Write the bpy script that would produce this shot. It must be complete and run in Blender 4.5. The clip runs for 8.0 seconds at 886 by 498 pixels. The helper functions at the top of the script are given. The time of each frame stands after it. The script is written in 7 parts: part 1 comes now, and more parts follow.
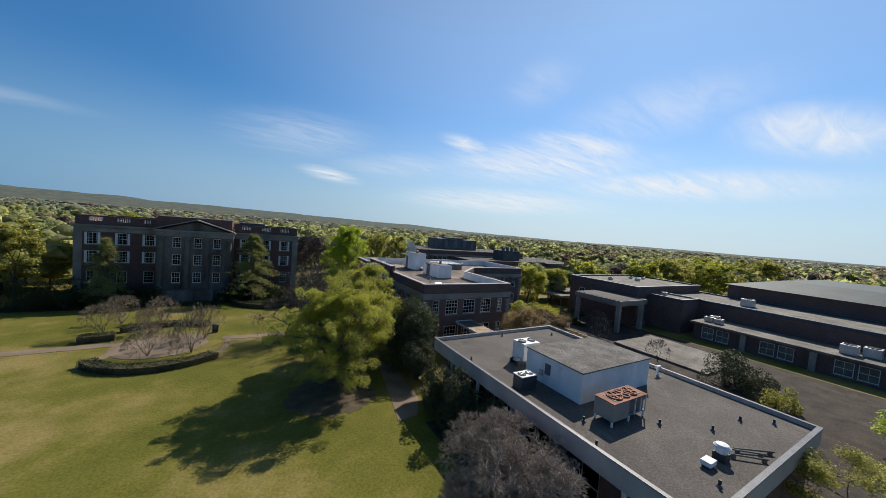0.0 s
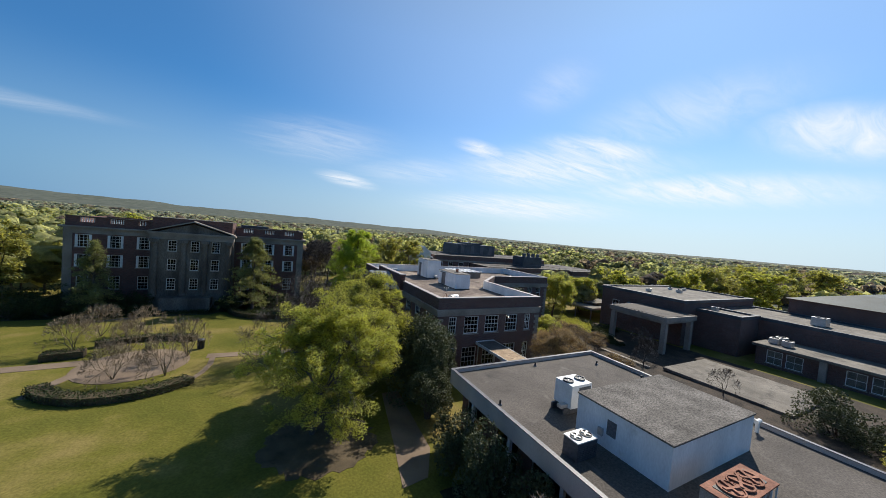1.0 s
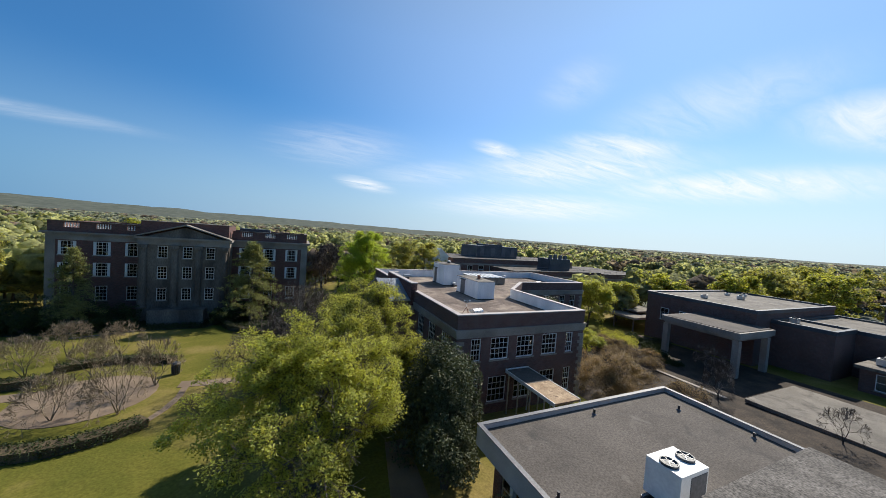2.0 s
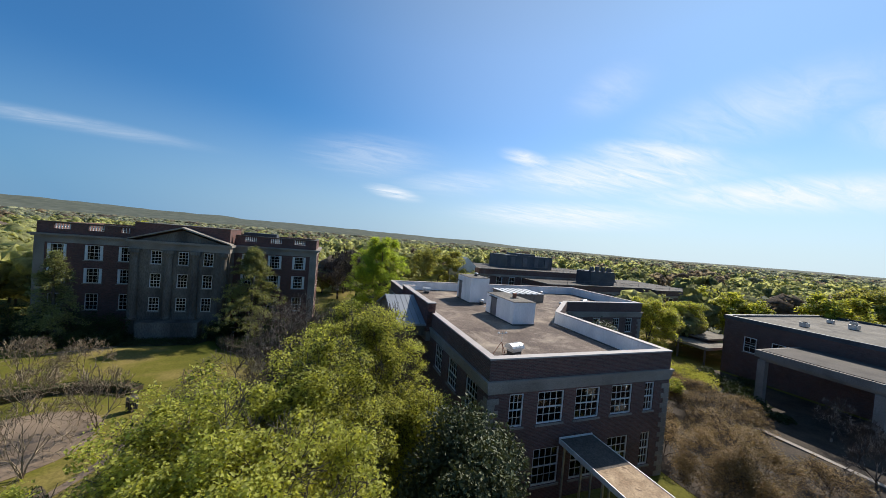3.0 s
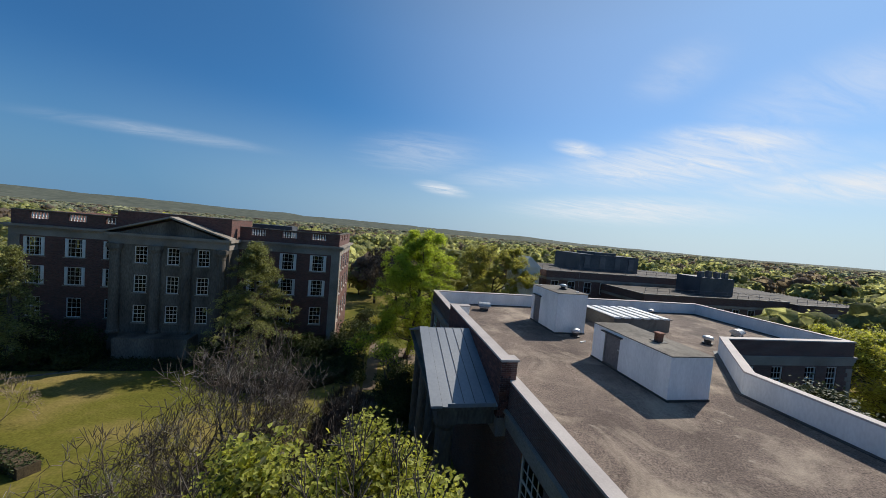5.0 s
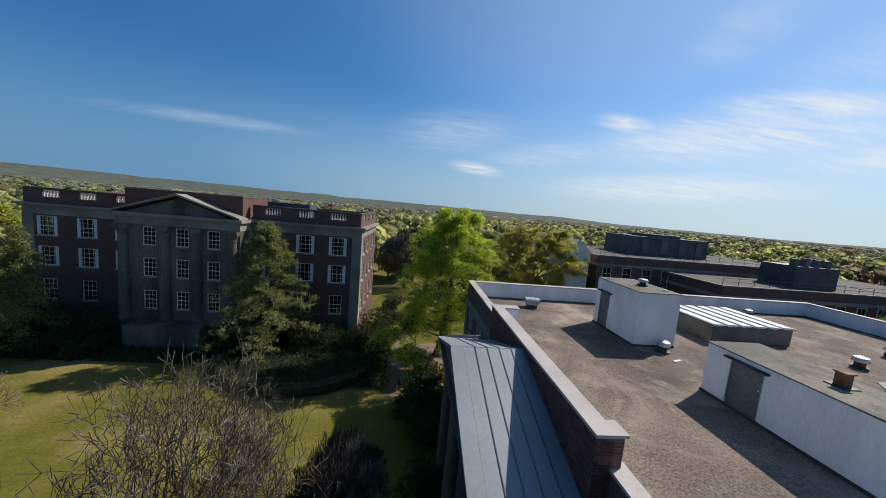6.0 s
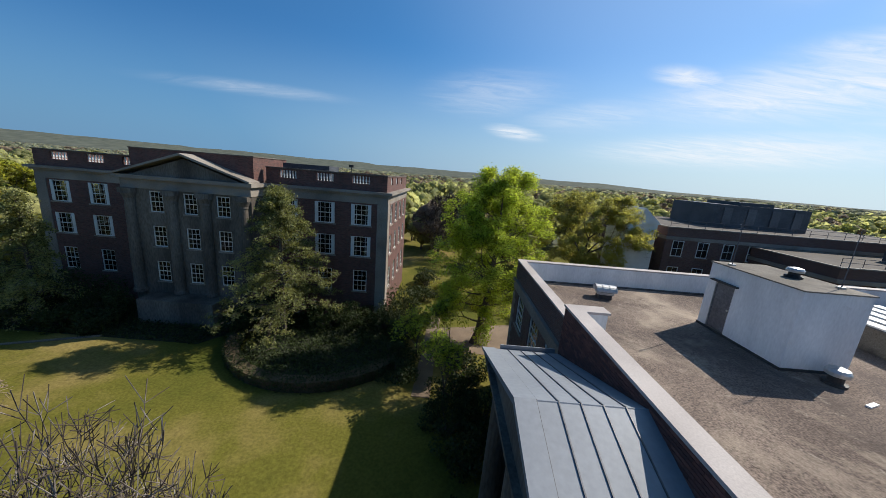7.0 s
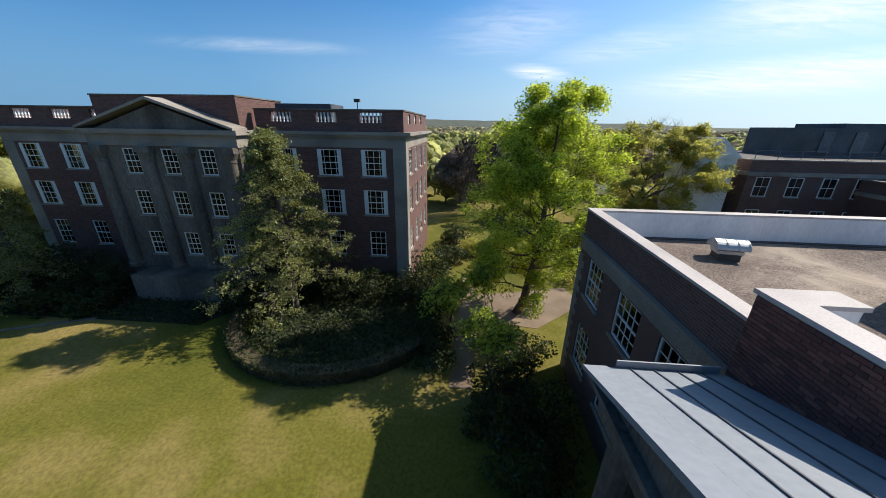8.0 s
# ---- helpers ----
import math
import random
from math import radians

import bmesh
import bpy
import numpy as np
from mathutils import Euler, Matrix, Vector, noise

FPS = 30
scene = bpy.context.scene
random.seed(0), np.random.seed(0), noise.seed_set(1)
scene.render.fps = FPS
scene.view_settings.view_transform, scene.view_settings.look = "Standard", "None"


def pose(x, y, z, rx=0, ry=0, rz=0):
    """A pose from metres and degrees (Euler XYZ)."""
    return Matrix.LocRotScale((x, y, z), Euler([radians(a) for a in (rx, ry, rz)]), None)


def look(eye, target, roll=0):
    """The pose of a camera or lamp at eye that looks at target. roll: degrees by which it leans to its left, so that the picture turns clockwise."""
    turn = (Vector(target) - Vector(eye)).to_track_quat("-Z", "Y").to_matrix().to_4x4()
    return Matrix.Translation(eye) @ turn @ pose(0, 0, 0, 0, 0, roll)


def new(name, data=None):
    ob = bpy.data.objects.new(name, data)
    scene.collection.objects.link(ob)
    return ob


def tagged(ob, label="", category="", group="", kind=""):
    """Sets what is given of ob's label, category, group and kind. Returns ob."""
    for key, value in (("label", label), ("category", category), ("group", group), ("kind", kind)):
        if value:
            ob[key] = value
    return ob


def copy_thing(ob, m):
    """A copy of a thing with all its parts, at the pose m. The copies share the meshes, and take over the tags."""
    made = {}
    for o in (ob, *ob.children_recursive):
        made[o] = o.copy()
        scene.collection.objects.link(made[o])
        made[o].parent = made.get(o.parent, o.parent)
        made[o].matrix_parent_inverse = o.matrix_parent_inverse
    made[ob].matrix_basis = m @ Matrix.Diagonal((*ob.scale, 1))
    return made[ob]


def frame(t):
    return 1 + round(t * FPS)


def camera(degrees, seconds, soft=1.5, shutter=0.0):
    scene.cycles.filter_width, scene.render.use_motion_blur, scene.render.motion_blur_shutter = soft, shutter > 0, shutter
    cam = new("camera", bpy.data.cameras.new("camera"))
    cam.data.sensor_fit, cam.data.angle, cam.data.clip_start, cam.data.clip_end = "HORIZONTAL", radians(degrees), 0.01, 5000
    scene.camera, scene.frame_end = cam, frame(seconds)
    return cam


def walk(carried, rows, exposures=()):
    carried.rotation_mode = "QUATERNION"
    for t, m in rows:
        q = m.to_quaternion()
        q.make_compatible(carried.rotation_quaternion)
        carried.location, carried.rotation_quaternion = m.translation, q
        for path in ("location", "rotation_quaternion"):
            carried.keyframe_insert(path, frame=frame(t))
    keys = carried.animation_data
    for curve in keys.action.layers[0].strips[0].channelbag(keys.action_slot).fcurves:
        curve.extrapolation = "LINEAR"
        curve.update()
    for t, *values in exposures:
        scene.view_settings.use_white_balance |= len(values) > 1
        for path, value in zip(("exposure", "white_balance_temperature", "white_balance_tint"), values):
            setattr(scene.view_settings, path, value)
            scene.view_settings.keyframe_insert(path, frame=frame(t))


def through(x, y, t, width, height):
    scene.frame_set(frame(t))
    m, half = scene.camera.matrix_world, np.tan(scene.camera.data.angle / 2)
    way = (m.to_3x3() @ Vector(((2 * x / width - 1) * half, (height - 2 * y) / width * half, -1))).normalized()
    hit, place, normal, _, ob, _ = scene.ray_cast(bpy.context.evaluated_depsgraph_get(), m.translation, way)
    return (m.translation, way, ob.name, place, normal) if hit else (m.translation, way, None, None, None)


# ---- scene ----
cam = camera(108.0, 8.0, soft=0.7)
PATH = [
    (0, (-0.051, 0.994, 13.275), (0.951, 2.721, 13.166), 4.7),
    (0.5, (1.205, 3.366, 13.183), (2.167, 5.116, 13.085), 4.9),
    (1, (2.478, 6.014, 13.118), (3.397, 7.788, 13.032), 5.0),
    (1.5, (3.785, 8.769, 12.979), (4.656, 10.568, 12.911), 5.1),
    (1.7, (4.371, 9.963, 12.96), (5.225, 11.77, 12.876), 4.6),
    (2.8, (7.811, 17.011, 12.794), (8.504, 18.886, 12.751), 4.7),
    (3, (8.266, 18.36, 12.783), (8.93, 20.246, 12.74), 4.8),
    (3.5, (9.236, 21.591, 12.75), (9.827, 23.501, 12.699), 4.6),
    (4, (10.021, 24.786, 12.711), (10.541, 26.716, 12.648), 4.5),
    (4.5, (10.482, 27.751, 12.634), (10.936, 29.698, 12.562), 4.5),
    (5.8, (11.48, 34.766, 12.382), (11.715, 36.742, 12.188), 5.2),
    (6, (11.569, 35.736, 12.343), (11.758, 37.713, 12.112), 4.9),
    (6.5, (11.614, 38.231, 12.163), (11.706, 40.203, 11.842), 4.9),
    (7, (11.581, 40.744, 11.817), (11.57, 42.695, 11.375), 4.6),
    (7.5, (11.337, 43.203, 11.21), (11.239, 45.116, 10.633), 3.4),
    (8, (10.805, 45.428, 10.523), (10.667, 47.291, 9.811), 0.9),
]
walk(cam, [(t, look(eye, target, roll)) for t, eye, target, roll in PATH],
     exposures=[(0, 0.0), (1.5, 0.24), (3, 0.2), (3.5, 0.12), (4.5, -0.06), (6, -0.04), (7, 0.12), (8, 0.40)])

# ---- light: sun high in the north-east, thin cirrus ----
SUN_AZ, SUN_EL = radians(61.0), radians(41.0)
SUN_DIR = Vector((math.sin(SUN_AZ) * math.cos(SUN_EL), math.cos(SUN_AZ) * math.cos(SUN_EL), math.sin(SUN_EL)))
sun = new("sun", bpy.data.lights.new("sun", "SUN"))
sun.data.energy, sun.data.angle, sun.data.color = 4.9, radians(0.53), (1.0, 0.93, 0.82)
sun.matrix_world = look(SUN_DIR * 200, (0, 0, 0))


def build_world():
    world = bpy.data.worlds.new("sky")
    scene.world = world
    world.use_nodes = True
    nt = world.node_tree
    nt.nodes.clear()
    n, l = nt.nodes.new, nt.links.new
    out, bg = n("ShaderNodeOutputWorld"), n("ShaderNodeBackground")
    sky = n("ShaderNodeTexSky")
    sky.sky_type, sky.sun_disc = "NISHITA", False
    sky.sun_elevation, sky.sun_rotation = SUN_EL, SUN_AZ
    sky.altitude, sky.air_density, sky.dust_density, sky.ozone_density = 150, 1.0, 0.1, 1.6
    tc, mp = n("ShaderNodeTexCoord"), n("ShaderNodeMapping")
    # cirrus lie on a plane overhead: project the direction on it
    sep, div = n("ShaderNodeSeparateXYZ"), n("ShaderNodeVectorMath")
    l(tc.outputs["Generated"], sep.inputs[0])
    add = n("ShaderNodeMath"); add.operation = "ADD"; add.inputs[1].default_value = 0.12
    l(sep.outputs["Z"], add.inputs[0])
    div.operation = "DIVIDE"
    comb = n("ShaderNodeCombineXYZ")
    for k in range(3):
        l(add.outputs[0], comb.inputs[k])
    l(tc.outputs["Generated"], div.inputs[0]); l(comb.outputs[0], div.inputs[1])
    mp.inputs["Rotation"].default_value = (0, 0, radians(-40))
    mp.inputs["Scale"].default_value = (1.0, 3.6, 0.0)
    l(div.outputs[0], mp.inputs["Vector"])
    noi = n("ShaderNodeTexNoise")
    noi.inputs["Scale"].default_value, noi.inputs["Detail"].default_value = 1.9, 12.0
    noi.inputs["Roughness"].default_value, noi.inputs["Distortion"].default_value = 0.66, 1.1
    l(mp.outputs[0], noi.inputs["Vector"])
    wool = n("ShaderNodeMapRange")
    wool.inputs["From Min"].default_value, wool.inputs["From Max"].default_value = 0.21, 0.68
    l(noi.outputs[0], wool.inputs["Value"])
    # cirrus wisps: bearing, height, tilt, half length, half width (degrees), density
    wisps = ((45.5, 12.6, 1, 18, 3.8, 1.0), (10, 7.8, -7, 5.0, 1.2, 1.0), (33, 15.0, -14, 5, 1.4, 1.0), (51.5, 15.1, -8, 10, 2.6, 1.0), (77.5, 15.0, -14, 8.5, 3.2, 1.0),
             (65.5, 9.2, -1, 18, 2.4, 1.0), (39.5, 6.0, 1, 18, 2.4, 0.95), (6, 13.4, 4, 12, 3.8, 0.34), (-29.5, 10.0, 3, 13, 1.0, 0.3), (44.5, 24.6, 16, 6, 3.6, 0.26), (61.5, 19.6, 8, 14, 4.5, 0.4), (21.5, 10.6, 4, 12, 2.4, 0.34))
    total = None
    for az, el, tilt, half, wide, thick in wisps:
        a, e, k = radians(az), radians(el), radians(tilt)
        east, up = Vector((math.cos(a), -math.sin(a), 0)), Vector((-math.sin(a) * math.sin(e), -math.cos(a) * math.sin(e), math.cos(e)))
        along, over = east * math.cos(k) + up * math.sin(k), up * math.cos(k) - east * math.sin(k)
        centre = Vector((math.sin(a) * math.cos(e), math.cos(a) * math.cos(e), math.sin(e)))
        off = n("ShaderNodeVectorMath"); off.operation = "SUBTRACT"; off.inputs[1].default_value = centre
        l(tc.outputs["Generated"], off.inputs[0])
        uv = n("ShaderNodeCombineXYZ")
        for j, axis in enumerate((along / math.sin(radians(half)), over / math.sin(radians(wide)))):
            d = n("ShaderNodeVectorMath"); d.operation = "DOT_PRODUCT"; d.inputs[1].default_value = axis
            l(off.outputs[0], d.inputs[0]); l(d.outputs["Value"], uv.inputs[j])
        ln = n("ShaderNodeVectorMath"); ln.operation = "LENGTH"
        l(uv.outputs[0], ln.inputs[0])
        fall = n("ShaderNodeMapRange"); fall.interpolation_type = "SMOOTHERSTEP"
        fall.inputs["From Min"].default_value, fall.inputs["From Max"].default_value = 1.35, 0.0
        fall.inputs["To Max"].default_value = thick
        l(ln.outputs["Value"], fall.inputs["Value"])
        if total is None:
            total = fall.outputs[0]
        else:
            both = n("ShaderNodeMath"); both.operation = "MAXIMUM"
            l(total, both.inputs[0]); l(fall.outputs[0], both.inputs[1])
            total = both.outputs[0]
    m2 = n("ShaderNodeMath"); m2.operation = "MULTIPLY"
    l(wool.outputs[0], m2.inputs[0]); l(total, m2.inputs[1])
    mix = n("ShaderNodeMix"); mix.data_type = "RGBA"
    deep = n("ShaderNodeHueSaturation"); deep.inputs["Saturation"].default_value = 1.2
    tint = n("ShaderNodeMix"); tint.data_type, tint.blend_type = "RGBA", "MULTIPLY"
    tint.inputs["Factor"].default_value = 1.0; tint.inputs["B"].default_value = (0.47, 1.03, 1.46, 1)
    l(deep.outputs[0], tint.inputs["A"])
    # the clear dry sky deepens towards the zenith
    deepen, high = n("ShaderNodeMapRange"), n("ShaderNodeMix")
    deepen.inputs["From Min"].default_value, deepen.inputs["From Max"].default_value = 0.50, 0.95
    deepen.inputs["To Min"].default_value, deepen.inputs["To Max"].default_value = 1.0, 0.45
    l(sep.outputs["Z"], deepen.inputs["Value"])
    high.data_type, high.blend_type = "RGBA", "MULTIPLY"; high.inputs["Factor"].default_value = 1.0
    l(tint.outputs["Result"], high.inputs["A"]); l(deepen.outputs[0], high.inputs["B"])
    l(sky.outputs[0], deep.inputs["Color"])
    # pale haze low down, and the glow of thin high cloud round the sun
    haze = n("ShaderNodeMapRange"); haze.interpolation_type = "SMOOTHSTEP"
    haze.inputs["From Min"].default_value, haze.inputs["From Max"].default_value = 0.34, -0.02
    haze.inputs["To Min"].default_value, haze.inputs["To Max"].default_value = 0.0, 0.96
    l(sep.outputs["Z"], haze.inputs["Value"])
    low_sky = n("ShaderNodeMix"); low_sky.data_type = "RGBA"
    l(haze.outputs[0], low_sky.inputs["Factor"]); l(high.outputs["Result"], low_sky.inputs["A"])
    hue = n("ShaderNodeMix"); hue.data_type = "RGBA"      # the haze is whiter towards the sun
    hue.inputs["A"].default_value, hue.inputs["B"].default_value = (2.3, 4.6, 7.8, 1), (7.6, 8.8, 9.6, 1)
    l(hue.outputs["Result"], low_sky.inputs["B"])
    dot, glow = n("ShaderNodeVectorMath"), n("ShaderNodeMapRange")
    dot.operation = "DOT_PRODUCT"; dot.inputs[1].default_value = SUN_DIR
    l(tc.outputs["Generated"], dot.inputs[0])
    glow.inputs["From Min"].default_value, glow.inputs["From Max"].default_value = -0.3, 1.1
    l(dot.outputs["Value"], glow.inputs["Value"])
    near = n("ShaderNodeMapRange")
    near.inputs["From Min"].default_value, near.inputs["From Max"].default_value = 0.0, 0.75
    l(dot.outputs["Value"], near.inputs["Value"]); l(near.outputs[0], hue.inputs["Factor"])
    shine = n("ShaderNodeMix"); shine.data_type, shine.blend_type = "RGBA", "ADD"
    l(glow.outputs[0], shine.inputs["Factor"]); l(low_sky.outputs["Result"], shine.inputs["A"])
    shine.inputs["B"].default_value = (0.95, 2.3, 3.5, 1)
    core, white = n("ShaderNodeMapRange"), n("ShaderNodeMix")
    core.interpolation_type = "SMOOTHSTEP"
    core.inputs["From Min"].default_value, core.inputs["From Max"].default_value = 0.42, 1.10
    l(dot.outputs["Value"], core.inputs["Value"])
    white.data_type, white.blend_type = "RGBA", "ADD"; white.inputs["B"].default_value = (3.6, 3.3, 2.6, 1)
    l(core.outputs[0], white.inputs["Factor"]); l(shine.outputs["Result"], white.inputs["A"])
    l(m2.outputs[0], mix.inputs["Factor"]); l(white.outputs["Result"], mix.inputs["A"])
    mix.inputs["B"].default_value = (14.0, 14.6, 15.4, 1)
    l(mix.outputs["Result"], bg.inputs["Color"])
    bg.inputs["Strength"].default_value = 0.059
    l(bg.outputs[0], out.inputs[0])


build_world()

# ---- materials ----
def material(name, colours, scale=3.0, fine=40.0, rough=0.8, metal=0.0, bump=0.2, spec=0.4, contrast=(0.3, 0.7), stretch=(1, 1, 1), fine_amount=0.35, worn=None):
    """Two-scale noise between the colours, with fine grain and bump. Colours: dark, light."""
    mat = bpy.data.materials.new(name)
    mat.use_nodes = True
    nt = mat.node_tree
    n, l = nt.nodes.new, nt.links.new
    b = nt.nodes["Principled BSDF"]
    geo = n("ShaderNodeNewGeometry")
    mp = n("ShaderNodeMapping"); mp.inputs["Scale"].default_value = stretch
    l(geo.outputs["Position"], mp.inputs[0])
    big, small = n("ShaderNodeTexNoise"), n("ShaderNodeTexNoise")
    big.inputs["Scale"].default_value, big.inputs["Detail"].default_value = 1.0 / scale, 6.0
    small.inputs["Scale"].default_value, small.inputs["Detail"].default_value = fine, 3.0
    l(mp.outputs[0], big.inputs["Vector"]); l(mp.outputs[0], small.inputs["Vector"])
    ramp = n("ShaderNodeValToRGB")
    e = ramp.color_ramp.elements
    e[0].position, e[1].position = contrast
    e[0].color, e[1].color = (*colours[0], 1), (*colours[-1], 1)
    for k, c in enumerate(colours[1:-1]):
        x = e.new(contrast[0] + (contrast[1] - contrast[0]) * (k + 1) / (len(colours) - 1))
        x.color = (*c, 1)
    l(big.outputs[0], ramp.inputs[0])
    mr = n("ShaderNodeMapRange")
    mr.inputs["To Min"].default_value, mr.inputs["To Max"].default_value = 1 - fine_amount, 1 + fine_amount
    mr.inputs["From Min"].default_value, mr.inputs["From Max"].default_value = 0.25, 0.75
    l(small.outputs[0], mr.inputs[0])
    mul = n("ShaderNodeMix"); mul.data_type, mul.blend_type = "RGBA", "MULTIPLY"
    mul.inputs["Factor"].default_value = 1.0
    l(ramp.outputs[0], mul.inputs["A"]); l(mr.outputs[0], mul.inputs["B"])
    last = mul.outputs["Result"]
    for c, size, lo, hi in worn or ():      # worn or stained patches with ragged edges
        pn, pr, pm = n("ShaderNodeTexNoise"), n("ShaderNodeMapRange"), n("ShaderNodeMix")
        pn.inputs["Scale"].default_value, pn.inputs["Detail"].default_value, pn.inputs["Roughness"].default_value = 1.0 / size, 8.0, 0.68
        pn.inputs["Distortion"].default_value = 0.6
        l(geo.outputs["Position"], pn.inputs["Vector"])
        pr.inputs["From Min"].default_value, pr.inputs["From Max"].default_value = lo, hi
        l(pn.outputs[0], pr.inputs[0])
        pm.data_type = "RGBA"; pm.inputs["B"].default_value = (*c, 1)
        l(pr.outputs[0], pm.inputs["Factor"]); l(last, pm.inputs["A"])
        last = pm.outputs["Result"]
    l(last, b.inputs["Base Color"])
    b.inputs["Roughness"].default_value, b.inputs["Metallic"].default_value = rough, metal
    b.inputs["Specular IOR Level"].default_value = spec
    if bump:
        bp = n("ShaderNodeBump"); bp.inputs["Strength"].default_value, bp.inputs["Distance"].default_value = bump, 0.02
        l(small.outputs[0], bp.inputs["Height"]); l(bp.outputs[0], b.inputs["Normal"])
    return mat


def brick_material(name, c1, c2, mortar, course=0.075, length=0.225):
    """Running-bond brick on upright, axis-aligned walls."""
    mat = bpy.data.materials.new(name)
    mat.use_nodes = True
    nt = mat.node_tree
    n, l = nt.nodes.new, nt.links.new
    b = nt.nodes["Principled BSDF"]
    geo, sep, comb, add = n("ShaderNodeNewGeometry"), n("ShaderNodeSeparateXYZ"), n("ShaderNodeCombineXYZ"), n("ShaderNodeMath")
    l(geo.outputs["Position"], sep.inputs[0])
    l(sep.outputs["X"], add.inputs[0]); l(sep.outputs["Y"], add.inputs[1])
    l(add.outputs[0], comb.inputs[0]); l(sep.outputs["Z"], comb.inputs[1])
    br = n("ShaderNodeTexBrick")
    br.inputs["Scale"].default_value = 1.0
    br.inputs["Brick Width"].default_value, br.inputs["Row Height"].default_value = length, course
    br.inputs["Mortar Size"].default_value, br.inputs["Mortar Smooth"].default_value = 0.007, 0.3
    br.inputs["Color1"].default_value, br.inputs["Color2"].default_value, br.inputs["Mortar"].default_value = (*c1, 1), (*c2, 1), (*mortar, 1)
    l(comb.outputs[0], br.inputs["Vector"])
    noi, big = n("ShaderNodeTexNoise"), n("ShaderNodeTexNoise")
    noi.inputs["Scale"].default_value, big.inputs["Scale"].default_value = 18.0, 0.5
    big.inputs["Detail"].default_value = 7.0
    l(geo.outputs["Position"], noi.inputs["Vector"]); l(geo.outputs["Position"], big.inputs["Vector"])
    mr, mr2 = n("ShaderNodeMapRange"), n("ShaderNodeMapRange")
    mr.inputs["To Min"].default_value, mr.inputs["To Max"].default_value = 0.65, 1.35
    mr2.inputs["To Min"].default_value, mr2.inputs["To Max"].default_value = 0.7, 1.3
    l(noi.outputs[0], mr.inputs[0]); l(big.outputs[0], mr2.inputs[0])
    mm = n("ShaderNodeMath"); mm.operation = "MULTIPLY"
    l(mr.outputs[0], mm.inputs[0]); l(mr2.outputs[0], mm.inputs[1])
    mul = n("ShaderNodeMix"); mul.data_type, mul.blend_type = "RGBA", "MULTIPLY"
    mul.inputs["Factor"].default_value = 1.0
    l(br.outputs["Color"], mul.inputs["A"]); l(mm.outputs[0], mul.inputs["B"])
    l(mul.outputs["Result"], b.inputs["Base Color"])
    b.inputs["Roughness"].default_value = 0.85
    bp = n("ShaderNodeBump"); bp.inputs["Strength"].default_value, bp.inputs["Distance"].default_value = 0.6, 0.01
    bp.invert = True
    l(br.outputs["Fac"], bp.inputs["Height"]); l(bp.outputs[0], b.inputs["Normal"])
    return mat


def leaf_material(name, dark, light, through=0.45, rough=0.55, patch=6.0):
    """Leaves that vary one by one and from bough to bough, and let light through."""
    mat = bpy.data.materials.new(name)
    mat.use_nodes = True
    nt = mat.node_tree
    n, l = nt.nodes.new, nt.links.new
    b, out = nt.nodes["Principled BSDF"], nt.nodes["Material Output"]
    geo, noi, add, ramp = n("ShaderNodeNewGeometry"), n("ShaderNodeTexNoise"), n("ShaderNodeMath"), n("ShaderNodeValToRGB")
    noi.inputs["Scale"].default_value, noi.inputs["Detail"].default_value = 1.0 / patch, 3.0
    l(geo.outputs["Position"], noi.inputs["Vector"])
    add.operation = "MULTIPLY_ADD"
    add.inputs[1].default_value = 0.75
    l(geo.outputs["Random Per Island"], add.inputs[0]); l(noi.outputs[0], add.inputs[2])
    e = ramp.color_ramp.elements
    e[0].position, e[1].position = 0.45, 1.15
    e[0].color, e[1].color = (*dark, 1), (*light, 1)
    l(add.outputs[0], ramp.inputs[0])
    l(ramp.outputs[0], b.inputs["Base Color"])
    b.inputs["Roughness"].default_value = rough
    b.inputs["Specular IOR Level"].default_value = 0.35
    tr, mix = n("ShaderNodeBsdfTranslucent"), n("ShaderNodeMixShader")
    lit = n("ShaderNodeMix"); lit.data_type, lit.blend_type = "RGBA", "MULTIPLY"
    lit.inputs["Factor"].default_value = 1.0; lit.inputs["B"].default_value = (1.75, 1.65, 0.95, 1)      # light that has passed a leaf is yellower
    l(ramp.outputs[0], lit.inputs["A"]); l(lit.outputs["Result"], tr.inputs["Color"])
    mix.inputs[0].default_value = through
    l(b.outputs[0], mix.inputs[1]); l(tr.outputs[0], mix.inputs[2]); l(mix.outputs[0], out.inputs[0])
    return mat


